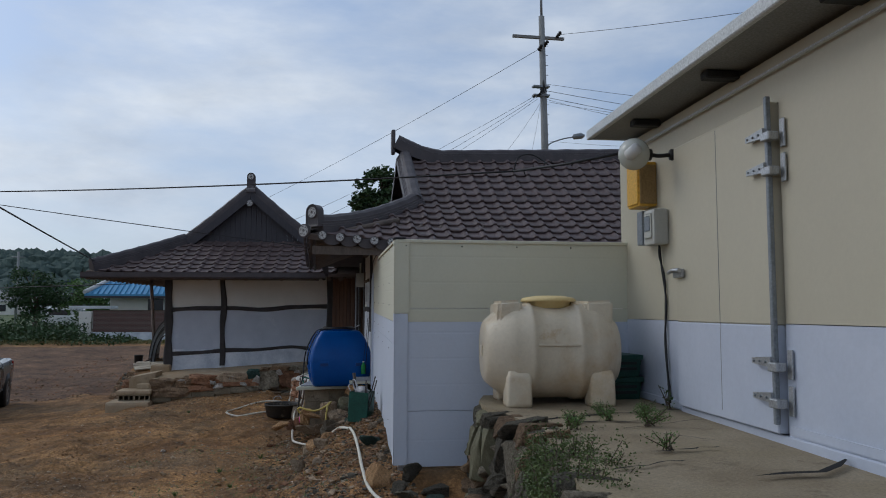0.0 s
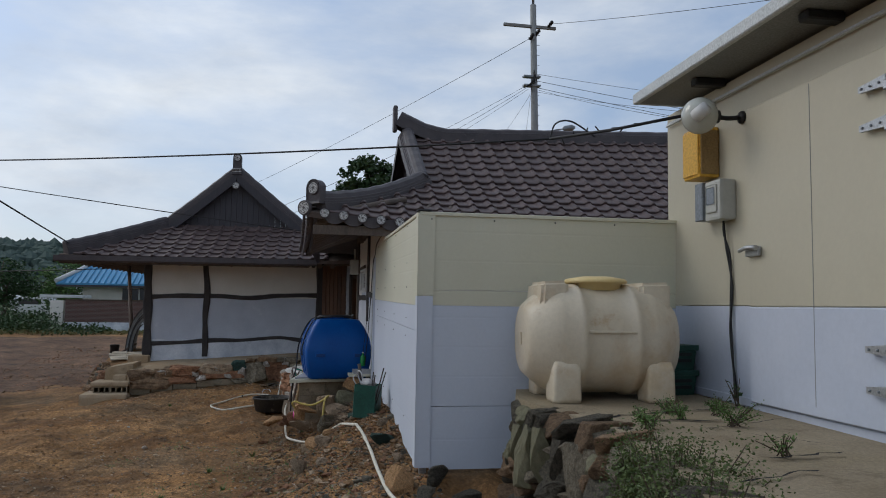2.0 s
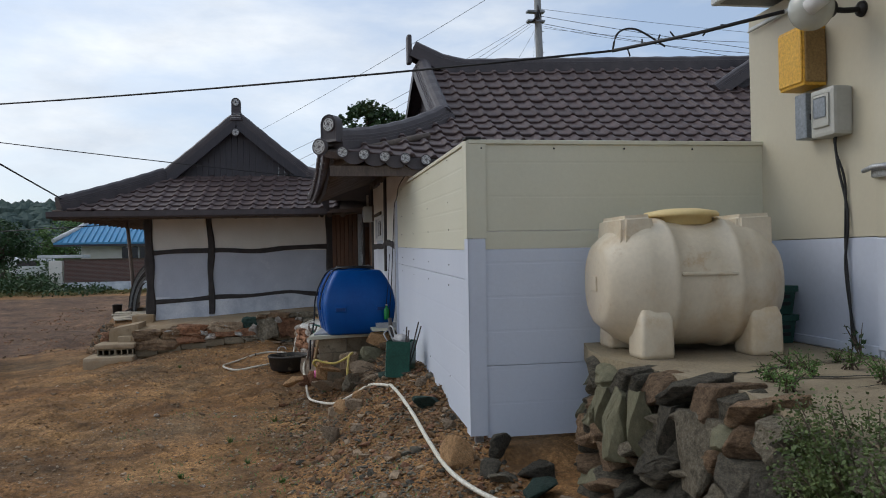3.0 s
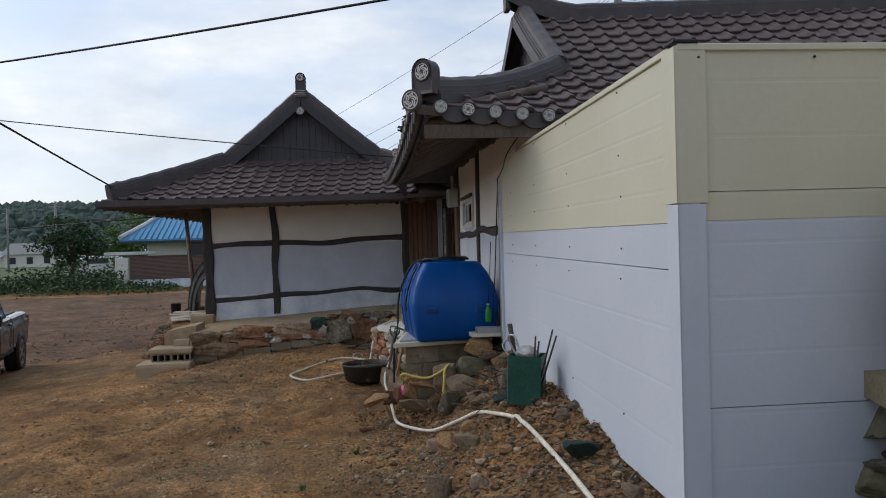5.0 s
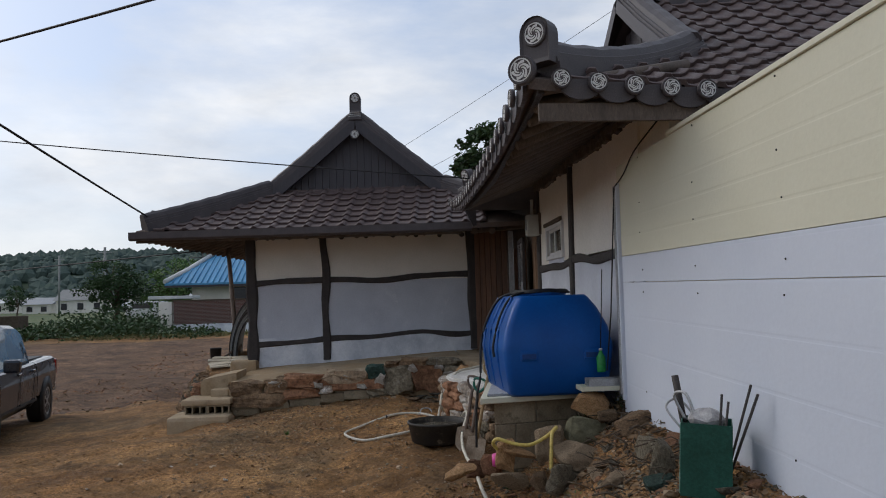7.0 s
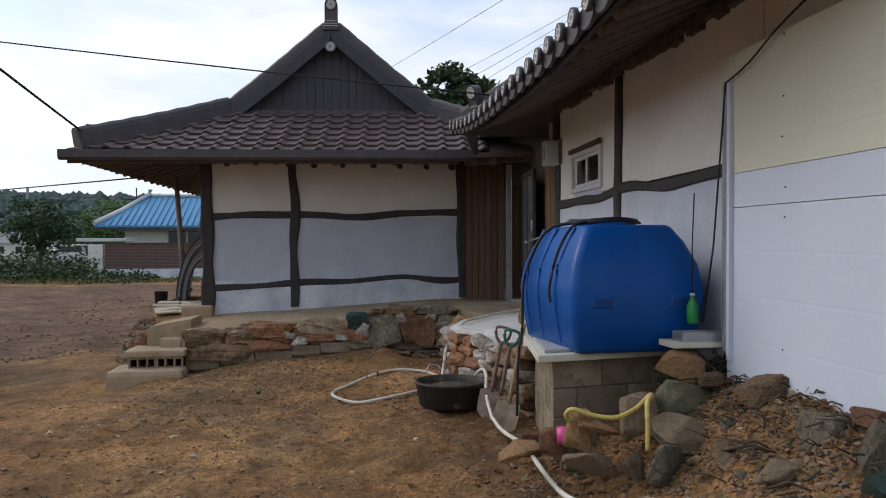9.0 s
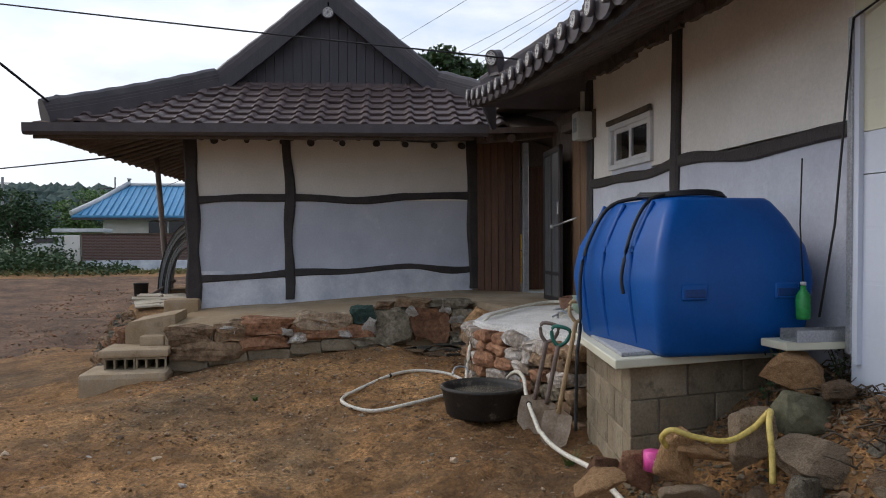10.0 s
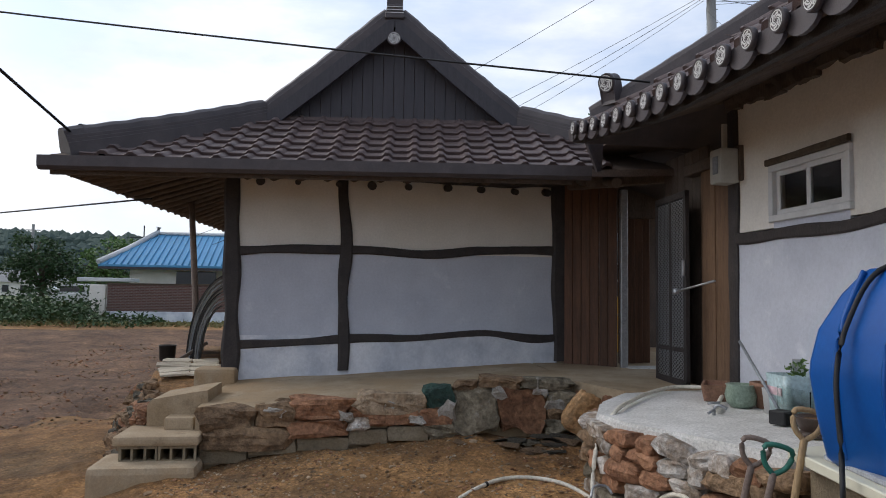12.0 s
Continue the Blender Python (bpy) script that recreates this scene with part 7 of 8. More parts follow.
tube(bm, smooth_path([(-0.12, 0.02, 0.30), (-0.20, 0.05, 0.40), (-0.14, 0.10, 0.44), (-0.06, 0.08, 0.36)], 6), 0.006, 6)
part("wire_coil", bm, M_GALV, can)
bm = bmesh.new()
bmesh.ops.create_icosphere(bm, subdivisions=2, radius=1)
for v in bm.verts:
    v.co = Vector((v.co.x * 0.095, v.co.y * 0.085, 0.36 + v.co.z * 0.05)) * (1 + 0.1 * noise.noise(v.co * 3))
part("scrap_bag", bm, mat("dull_plastic_film", (0.28, 0.27, 0.27), (0.40, 0.39, 0.39), 12, 0.35, 0.4, 40), can, "grey plastic scrap")
jar = thing("pink_tin", pose(-0.46, 12.24, -0.005), "small bright pink round tin with a white label", "tin")
bm = bmesh.new()
lathe(bm, [(0.055, 0), (0.055, 0.09), (0.001, 0.092)], 20)
part("tin_body", bm, mat("pink_paint", (0.62, 0.06, 0.28), (0.66, 0.09, 0.32), 5, 0.4, 0.0, 30), jar)
part("label_strip", box(-0.03, 0.03, -0.0575, -0.052, 0.02, 0.06), M_WHITE, jar)

# ---- rocks ----
# big stones of the heap's edge: centre, half width, half height, kind, lean
for i, (x, y, z, sx, sz, kd, ln) in enumerate((
        (0.31, 12.30, 0.45, 0.165, 0.10, 5, 4), (0.21, 12.05, 0.28, 0.165, 0.095, 8, 12), (-0.08, 12.0, 0.18, 0.125, 0.15, 1, 0), (0.09, 11.75, 0.15, 0.20, 0.10, 1, 8),
        (-0.05, 11.65, 0.0, 0.14, 0.12, 2, 14), (-0.43, 12.1, 0.09, 0.08, 0.13, 5, 4), (-0.33, 12.05, 0.11, 0.15, 0.055, 5, 28), (-0.42, 11.95, -0.06, 0.145, 0.085, 1, -6))):
    rock(x, y, sx, max(0.09, sx * 0.7), sz, kd, i % 11, (7 * i) % 23 - 10, 4, 1.0, z, "smooth olive-grey boulder lying on the rubble" if kd == 8 else None, ln, False)
for i, (x, y, z, sx, sz, kd, ln) in enumerate((
        (-0.51, 12.35, -0.04, 0.095, 0.105, 3, 10), (-0.79, 12.15, -0.05, 0.125, 0.08, 5, 6), (0.28, 11.45, 0.12, 0.19, 0.08, 0, -8), (0.46, 11.62, 0.40, 0.14, 0.09, 0, -10), (0.42, 10.92, 0.30, 0.15, 0.12, 2, 0),
        (0.12, 11.35, 0.08, 0.10, 0.06, 1, 4), (-0.24, 11.75, -0.02, 0.07, 0.07, 0, 0), (-0.62, 12.5, -0.08, 0.09, 0.07, 3, 12), (0.40, 12.05, 0.38, 0.09, 0.05, 0, 0), (0.28, 10.75, 0.22, 0.12, 0.06, 1, 6))):
    rock(x, y, sx, max(0.07, sx * 0.75), sz, kd, (i + 5) % 11, (11 * i) % 31 - 15, 5, 1.0, z, None, ln, False)
for i, (x, y, sx, sy, sz, kd, rz, tl) in enumerate((
        (0.55, 7.16, 0.10, 0.09, 0.13, 5, 20, 6), (0.86, 7.18, 0.10, 0.09, 0.08, 7, 0, 0), (1.02, 6.92, 0.13, 0.09, 0.05, 7, 20, 0), (0.72, 6.92, 0.09, 0.07, 0.06, 7, 50, 0), (0.55, 8.5, 0.13, 0.10, 0.08, 4, 10, 6), (0.30, 10.25, 0.10, 0.09, 0.05, 4, 60, 0), (0.10, 6.75, 0.10, 0.08, 0.04, 2, 0, 0), (-0.24, 9.2, 0.09, 0.08, 0.09, 1, 30, 0), (0.36, 10.42, 0.085, 0.07, 0.15, 2, 10, 0),
        (0.04, 10.05, 0.10, 0.08, 0.05, 5, 40, 0), (-0.22, 10.5, 0.10, 0.09, 0.07, 1, 0, 0), (-0.12, 10.1, 0.09, 0.09, 0.08, 5, 40, 0), (0.0, 9.7, 0.09, 0.10, 0.06, 1, 80, 0), (0.16, 10.85, 0.11, 0.09, 0.05, 1, 30, 0),
        (0.95, 6.6, 0.11, 0.10, 0.06, 4, 0, 0), (0.75, 6.75, 0.08, 0.07, 0.04, 2, 0, 0), (0.35, 6.5, 0.07, 0.06, 0.03, 2, 0, 0), (1.1, 6.3, 0.10, 0.09, 0.06, 1, 0, 0), (0.62, 7.9, 0.06, 0.05, 0.04, 1, 0, 0), 
        (0.55, 10.75, 0.09, 0.08, 0.05, 3, 50, 0), (0.60, 9.2, 0.07, 0.05, 0.035, 1, 20, 0), (0.22, 9.3, 0.06, 0.05, 0.03, 5, 0, 0), (-0.02, 8.9, 0.06, 0.06, 0.04, 1, 0, 0))):
    rock(x, y, sx, sy, sz, kd, (i + 3) % 11, rz, tl, 0.45)
rs = random.Random(63)
for i in range(34):                              # slate chips at the foot of the platform
    x, y = -0.72 + rs.gauss(0, 0.26), 16.72 + rs.gauss(0, 0.22)
    s_ = rs.uniform(0.05, 0.14)
    if x < -0.22 and y < 17.05:
        rock(x, y, s_, s_ * rs.uniform(0.5, 0.8), s_ * 0.16, rs.choice((7, 7, 2, 7, 0)), i % 11, rs.uniform(0, 180), rs.uniform(-10, 10), 0.2, None, "dark grey slate chip lying on the dirt")


# ---- pebbles and rubble ----
def scatter(name_, count, area, size, kinds, seed, label, dens=None):
    rnd = random.Random(seed)
    protos = []
    for v in range(5):
        bm = bmesh.new()
        bmesh.ops.create_icosphere(bm, subdivisions=1, radius=1)
        r2 = random.Random(seed * 7 + v)
        for vert in bm.verts:
            vert.co *= r2.uniform(0.55, 1.2)
        protos.append(([x.co.copy() for x in bm.verts], [tuple(k.index for k in f.verts) for f in bm.faces]))
        bm.free()
    per = {k: ([], []) for k in kinds}
    made = 0
    while made < count:
        x, y = rnd.uniform(area[0], area[1]), rnd.uniform(area[2], area[3])
        if dens and rnd.random() > dens(x, y):
            continue
        made += 1
        vs_, fs_ = per[rnd.choice(kinds)]
        s = size * rnd.paretovariate(2.4)
        s = min(s, size * 2.8)
        pv, pf = protos[rnd.randrange(5)]
        m = pose(x, y, gz(x, y) + s * 0.15, rnd.uniform(-20, 20), rnd.uniform(-20, 20), rnd.uniform(0, 360)) @ Matrix.Diagonal((s * rnd.uniform(0.8, 1.5), s, s * rnd.uniform(0.35, 0.7), 1))
        k = len(vs_)
        vs_ += [m @ c for c in pv]
        fs_ += [tuple(k + i for i in f) for f in pf]
    for k, (vs_, fs_) in per.items():
        if vs_:
            tagged(raw(name_, vs_, fs_, M_STONE[k]), label, "gravel", kind="stuff")


def heap_density(x, y):
    return float(smoothstep(x, -1.3, -0.1)) * (1 if y < 13 else 0.4)


scatter("rubble", 15000, (-1.3, 0.56, 5.2, 12.7), 0.0078, (0, 9, 9, 7, 3, 2), 21, "loose stony rubble on the heap", heap_density)
scatter("rubble", 800, (-1.0, 0.56, 6.0, 12.6), 0.019, (0, 9, 1, 7, 3), 22, "broken stones on the heap", heap_density)
scatter("gravel", 6500, (-3.6, 0.2, 4.5, 17.1), 0.0065, (0, 1, 2, 0, 1), 23, "small gravel scattered over the dirt", lambda x, y: 0.25 + 0.75 * float(vnoise(np.array(x * 0.9), np.array(y * 0.9), 31)) ** 2)
scatter("gravel", 1800, (-3.8, -0.5, 14.2, 17.15), 0.0065, (0, 1, 3, 0, 3), 27, "small gravel in front of the platform", lambda x, y: 0.15 + 0.85 * float(vnoise(np.array(x * 1.4), np.array(y * 1.4), 35)) ** 2)
scatter("gravel", 150, (-5.5, 0.2, 5.0, 17.0), 0.014, (1, 0, 6), 24, "larger pebbles scattered over the dirt", lambda x, y: 0.3 + 0.7 * float(vnoise(np.array(x * 0.7), np.array(y * 0.7), 33)))
scatter("clods", 2000, (-9.0, -4.2, 20.5, 33), 0.013, (0, 3), 25, "earth clods of the ploughed field")
scatter("clods", 4500, (-5.6, -0.4, 4.5, 17.0), 0.0065, (9,), 26, "loose earth clods on the yard", lambda x, y: 0.04 + float(smoothstep(vnoise(np.array(x * 0.62), np.array(y * 0.62), 61), 0.42, 0.68)))
scatter("gravel", 9000, (-2.6, 0.0, 4.6, 11.5), 0.0062, (2, 8, 7, 2), 28, "grey-green gravel trodden into the dirt", lambda x, y: float(smoothstep(vnoise(np.array(x * 0.8), np.array(y * 0.55), 71), 0.42, 0.66)))
# twigs and dead stalks on the heap
rs = random.Random(41)
bm = bmesh.new()
for i in range(300):
    x, y = rs.uniform(0.0, 0.66), rs.uniform(10.2, 12.5)
    a_ = rs.uniform(0, 6.28)
    l = rs.uniform(0.05, 0.2)
    z = gz(x, y) + 0.03
    tube(bm, [(x, y, z), (x + math.cos(a_) * l * 0.5, y + math.sin(a_) * l * 0.5, z + 0.03), (x + math.cos(a_) * l, y + math.sin(a_) * l, z + rs.uniform(-0.01, 0.05))], rs.uniform(0.002, 0.006), 4)
tagged(part("dead_twigs", bm, M_BARK), "dry twigs and stalks on the rubble", "twigs", kind="stuff")

# dead leaves in the rubble
M_LITTER = mat("dead_leaf", (0.12, 0.075, 0.04), (0.24, 0.15, 0.08), 9, 0.8, 0.1, 60, c3=(0.36, 0.27, 0.17), spots=0.6)
vs, fs = [], []
for i in range(2600):
    x, y = 0.68 - abs(rs.gauss(0, 0.42)), rs.uniform(8.0, 12.5)
    s_, a_ = rs.uniform(0.010, 0.026), rs.uniform(0, 6.28)
    c_, d_ = math.cos(a_) * s_, math.sin(a_) * s_
    z = gz(x, y) + rs.uniform(0.008, 0.03)
    k = len(vs)
    t_ = rs.uniform(-0.5, 0.5) * s_
    vs += [(x - c_, y - d_, z), (x + d_ * 0.45, y - c_ * 0.45, z + t_), (x + c_, y + d_, z + 0.004), (x - d_ * 0.45, y + c_ * 0.45, z - t_ + 0.004)]
    fs += [(k, k + 1, k + 2), (k, k + 2, k + 3)]
tagged(raw("leaf_litter", vs, fs, M_LITTER), "dry brown leaves and bark bits on the rubble", "leaves", kind="stuff")
# pale chips scattered on the trodden dirt
scatter("chips", 500, (-3.0, 0.3, 5.0, 12.5), 0.006, (6, 1), 29, "pale stone chips on the dirt")


# ---- pickup truck ----
M_CARPAINT = mat("dark_blue_grey_paint", (0.022, 0.026, 0.036), (0.028, 0.033, 0.045), 2, 0.28, 0.0, 30, metal=0.4, fine=0.03, clear=0.6, c3=(0.07, 0.06, 0.05), spots=0.74)
M_CARGLASS = mat("dark_car_glass", (0.010, 0.012, 0.014), (0.015, 0.017, 0.02), 2, 0.08, 0.0, 30, fine=0.02, spec=0.6)
M_RIM = mat("alloy_rim", (0.30, 0.31, 0.32), (0.38, 0.39, 0.40), 8, 0.35, 0.05, 60, metal=0.8)
TRX, TRY = -7.86, 17.95
truck = thing("pickup_truck", pose(TRX, TRY, gz(-7.6, 19.0) - 0.02, 0, 0, 12), "dark blue-grey double-cab pickup truck parked on the dirt", "car")


def hull(parent, name_, sections, material):
    """Loft of closed cross-sections, each (y, [(x, z)...]) mirrored in x."""
    bm = bmesh.new()
    rings = []
    for y, half in sections:
        pts = half + [(-x, z) for x, z in half[::-1]]
        rings.append([bm.verts.new((x, y, z)) for x, z in pts])
    for a, b in zip(rings, rings[1:]):
        for k in range(len(a)):
            bm.faces.new((a[k], a[(k + 1) % len(a)], b[(k + 1) % len(b)], b[k]))
    bm.faces.new(rings[0][::-1])
    bm.faces.new(rings[-1])
    return part(name_, bm, material, parent)


def lowbody(w, z0, zb, zt):
    return [(0.0, z0), (w * 0.9, z0), (w, z0 + 0.12), (w + 0.015, zb), (w - 0.02, zt - 0.03), (w - 0.07, zt), (0.0, zt)]


body_t = hull(truck, "body", [(-2.55, lowbody(0.78, 0.45, 0.6, 0.78)), (-2.45, lowbody(0.86, 0.40, 0.65, 0.92)), (-1.5, lowbody(0.90, 0.36, 0.8, 1.02)), (-1.2, lowbody(0.91, 0.36, 0.85, 1.06)), (0.9, lowbody(0.91, 0.36, 0.85, 1.08)), (0.95, lowbody(0.91, 0.36, 0.85, 1.08))], M_CARPAINT)
bed = hull(truck, "cargo_bed", [(0.96, lowbody(0.915, 0.40, 0.85, 1.08)), (2.30, lowbody(0.915, 0.42, 0.85, 1.10)), (2.42, lowbody(0.88, 0.46, 0.85, 1.10))], M_CARPAINT)
part("bed_liner", box(-0.72, 0.72, 1.05, 2.30, 1.085, 1.112, 0.01), M_BLACK, bed)


def cabin(w, z0, z1, wt):
    return [(0.0, z0), (w, z0), (wt, z1 - 0.05), (wt - 0.08, z1), (0.0, z1)]


cab = hull(truck, "cab", [(-1.25, cabin(0.84, 1.02, 1.12, 0.80)), (-0.55, cabin(0.86, 1.02, 1.66, 0.70)), (-0.1, cabin(0.86, 1.02, 1.72, 0.69)), (0.5, cabin(0.86, 1.02, 1.70, 0.69)), (0.82, cabin(0.85, 1.02, 1.60, 0.70)), (0.95, cabin(0.84, 1.02, 1.12, 0.80))], M_CARPAINT)


def side_window(pts):
    bm = bmesh.new()
    for s in (1,):
        o = [bm.verts.new((s * (0.865 - 0.245 * (z - 1.04) / 0.62 + 0.006), y, z)) for y, z in pts]
        i = [bm.verts.new((s * (0.865 - 0.245 * (z - 1.04) / 0.62 - 0.01), y, z)) for y, z in pts]
        bm.faces.new(o)
        bm.faces.new(i[::-1])
        for k in range(len(pts)):
            bm.faces.new((o[k], o[(k + 1) % len(pts)], i[(k + 1) % len(pts)], i[k]))
    part("side_window", bm, M_CARGLASS, cab, "dark side window")


side_window([(-0.95, 1.10), (-0.18, 1.12), (-0.18, 1.58), (-0.52, 1.55)])
side_window([(-0.10, 1.12), (0.66, 1.13), (0.60, 1.54), (-0.10, 1.58)])
bm = bmesh.new()
for y in (-0.14, 0.76):
    bx(bm, 0.925, 0.932, y - 0.004, y + 0.004, 0.50, 1.04)
bx(bm, 0.922, 0.932, -1.2, 0.9, 0.46, 0.50)
part("door_gap", bm, M_BLACK, body_t)
for y in (-0.28, 0.58):
    part("door_handle", box(0.92, 0.95, y, y + 0.16, 0.95, 0.985, 0.008), M_CARPAINT, body_t)
mir = part("wing_mirror", box(0.90, 1.12, -0.98, -0.84, 1.05, 1.24, 0.04), M_CARPAINT, truck)
part("tail_light", box(0.80, 0.925, 2.30, 2.425, 0.78, 1.04, 0.02), mat("red_lens", (0.25, 0.012, 0.01), (0.3, 0.02, 0.015), 4, 0.2, 0.0, 20), truck, "red tail light")
part("rear_bumper", box(-0.88, 0.88, 2.38, 2.56, 0.46, 0.66, 0.04), M_GALV, truck)
part("side_badge", box(0.928, 0.936, 1.9, 2.2, 0.95, 0.98), M_GALV, bed)
for y, zc in ((1.62, 0.36), (-1.55, 0.36)):
    arch = bmesh.new()
    lathe(arch, [(0.44, -0.02), (0.44, 0.012), (0.001, 0.014)], 26, pose(0.915, y, zc + 0.03, 0, 90, 0))
    part("wheel_arch", arch, M_BLACK, truck)
    for sx in (1, -1):
        wh = thing("wheel", pose(sx * 0.80, y, zc + 0.01, 0, 90 * sx, 0))
        wh.parent = truck
        bm = bmesh.new()
        lathe(bm, [(0.22, -0.12), (0.35, -0.12), (0.375, -0.09), (0.38, 0.0), (0.375, 0.10), (0.35, 0.135), (0.24, 0.14), (0.235, 0.10)], 30)
        part("tyre", bm, M_BLACK, wh)
        bm = bmesh.new()
        lathe(bm, [(0.24, 0.09), (0.24, 0.135), (0.215, 0.14), (0.20, 0.10), (0.06, 0.09), (0.05, 0.13), (0.001, 0.13)], 26)
        for k in range(6):
            a_ = k * math.pi / 3
            bx(bm, 0.04, 0.22, -0.028, 0.028, 0.09, 0.13, 0.006, Matrix.Rotation(a_, 4, "Z"))
        part("rim", bm, M_RIM, wh)

# ---- lumber, tin sheets beside the house ----
sheets = thing("tin_sheets", Matrix(), "curved dark and grey sheets leaning on the house side", "sheet metal")
for k in range(8):
    bm = bmesh.new()
    y0 = 19.95 + 0.13 * k
    xb, xt, zb, zt = -4.12 - 0.045 * k, -3.84, 0.33, 1.08 + 0.062 * k
    prof = [(xb + (xt - xb) * (1 - math.cos(a_)), zb + (zt - zb) * math.sin(a_)) for a_ in np.linspace(0.0, 1.5, 14)]
    va = [bm.verts.new((x, y0 + 0.02 * math.sin(3 * z + k), z)) for x, z in prof] + [bm.verts.new((x + 0.014, y0 + 0.02 * math.sin(3 * z + k), z - 0.006)) for x, z in prof[::-1]]
    vb = [bm.verts.new((v.co.x, v.co.y + (0.11 if k < 7 else 1.3), v.co.z)) for v in va]
    for i in range(len(va)):
        j = (i + 1) % len(va)
        bm.faces.new((va[i], va[j], vb[j], vb[i]))
    bm.faces.new(va[::-1])
    bm.faces.new(vb)
    part("sheet", bm, (M_BLACK, M_STEELBOX, M_SOFFIT, M_BLACK)[k % 4], sheets)
M_PALEBOARD = mat("pale_board", (0.46, 0.40, 0.31), (0.60, 0.54, 0.44), 5, 0.8, 0.2, 60, stretch=(0.4, 3, 1), vary=0.12)
rs = random.Random(77)
for i in range(13):
    c, r = (i % 2, i // 2)
    y = 19.28 + 0.135 * r
    x = -4.27 + 0.33 * c + rs.uniform(-0.03, 0.03) - 0.02 * r
    bd = thing("loose_board", pose(x, y, float(np.interp(y, [19.3, 20.0, 21.0], [0.315, 0.40, 0.44])) + 0.014 * (r % 2), rs.uniform(4, 14), rs.uniform(-5, 5), rs.uniform(-24, 24)), "pale sawn board lying beside the house", "board", "boards beside the house")
    w = rs.uniform(0.15, 0.19)
    part("board_face", box(-w, w, -0.06, 0.055, -0.012, 0.012, 0.003), M_PALEBOARD, bd)
plank_d = thing("propped_plank", Matrix(), "dark plank propped on the boards", "plank")
part("plank_body", box(-0.02, 0.02, -0.04, 0.04, 0, 0.38, 0.006, pose(-4.40, 20.35, 0.40, 0, 58, 10)), M_DARKWOOD, plank_d)
bk = thing("black_drum", pose(-4.60, 20.55, 0.36), "small black plastic bucket standing beside the boards", "bucket")
bm = bmesh.new()
lathe(bm, [(0.085, 0.0), (0.095, 0.01), (0.105, 0.18), (0.11, 0.185), (0.11, 0.20), (0.095, 0.20), (0.085, 0.03), (0.001, 0.02)], 22)
part("bucket_wall", bm, M_BLACK, bk)
prop = thing("leaning_pole", Matrix(), "grey wooden pole standing behind the house", "pole")
bm = bmesh.new()
tube(bm, [(-4.28, 21.2, gz(-4.3, 21.2)), (-4.45, 21.0, 2.45)], 0.05, 8, 0.04)
part("pole_shaft", bm, M_GREYWOOD, prop)


# ---- weeds and bushes ----
def bush(name_, x, y, z, rx, ry, rz, count, size, material, seed, label, stems=8, cat="bush"):
    rnd = random.Random(seed)
    ob = thing(name_, pose(x, y, z), label, cat)
    bm = bmesh.new()
    tips = []
    for _ in range(stems):
        t_ = Vector((rnd.uniform(-1, 1) * rx, rnd.uniform(-1, 1) * ry, rz * rnd.uniform(0.9, 2.0)))
        tube(bm, smooth_path([(rnd.uniform(-0.3, 0.3) * rx, rnd.uniform(-0.3, 0.3) * ry, 0), t_ * 0.5 + Vector((0, 0, 0.1 * rz)), t_], 3), 0.004 + 0.01 * rz, 4, 0.002)
        tips.append(t_)
    tagged(part("stems", bm, M_BARK, ob), "thin brown stems", kind="stuff")
    bm = bmesh.new()
    for t_ in tips:
        for k in range(count // stems):
            s = rnd.uniform(0.25, 1.02)
            c = t_ * s + Vector((rnd.gauss(0, 0.13) * rx, rnd.gauss(0, 0.13) * ry, rnd.gauss(0, 0.10) * rz))
            leaves(bm, c, 0.02, 0.02, 0.02, 1, size, rnd)
    part("foliage", bm, material, ob)
    return ob


M_SHRUB = mat("shrub_leaf", (0.055, 0.085, 0.022), (0.105, 0.14, 0.042), 6, 0.6, 0.1, 60, fine=0.35)
bush("green_shrub", 1.02, 4.50, 0.42, 0.24, 0.36, 0.30, 26000, 0.0125, M_SHRUB, 51, "bright green shrub growing out of the retaining wall", 90)
bush("green_shrub", 0.88, 4.08, 0.40, 0.20, 0.26, 0.30, 18000, 0.0125, M_SHRUB, 52, "bright green shrub growing out of the retaining wall", 60)
for i, (x, y, s, n_) in enumerate(((1.85, 5.5, 0.10, 140), (2.15, 5.62, 0.12, 160), (2.35, 5.32, 0.13, 200), (2.5, 5.75, 0.12, 90), (1.75, 5.25, 0.12, 150), (2.05, 4.42, 0.11, 60), (2.62, 6.0, 0.08, 60), (2.2, 5.85, 0.08, 80))):
    bush("weed", *(NEAR @ Vector((x, y, 0.935))), s * 1.0, s * 0.8, s * 0.55, n_ * 3, 0.011, M_LEAF, 60 + i, "low green weed growing in a slab crack", 9, "weed")
bush("weed", *(NEAR @ Vector((2.90, 6.15, 0.94))), 0.06, 0.06, 0.12, 24, 0.03, M_LEAF_D, 75, "small leafy weed beside the store wall", 6, "weed")
bush("ivy", 0.34, 12.44, 0.12, 0.10, 0.05, 0.24, 160, 0.026, M_LEAF_D, 76, "dark ivy climbing the block stand", 8, "ivy")
bush("ivy", 0.62, 12.28, 0.30, 0.09, 0.06, 0.16, 120, 0.022, M_LEAF_D, 77, "dark ivy below the drain trough", 8, "ivy")
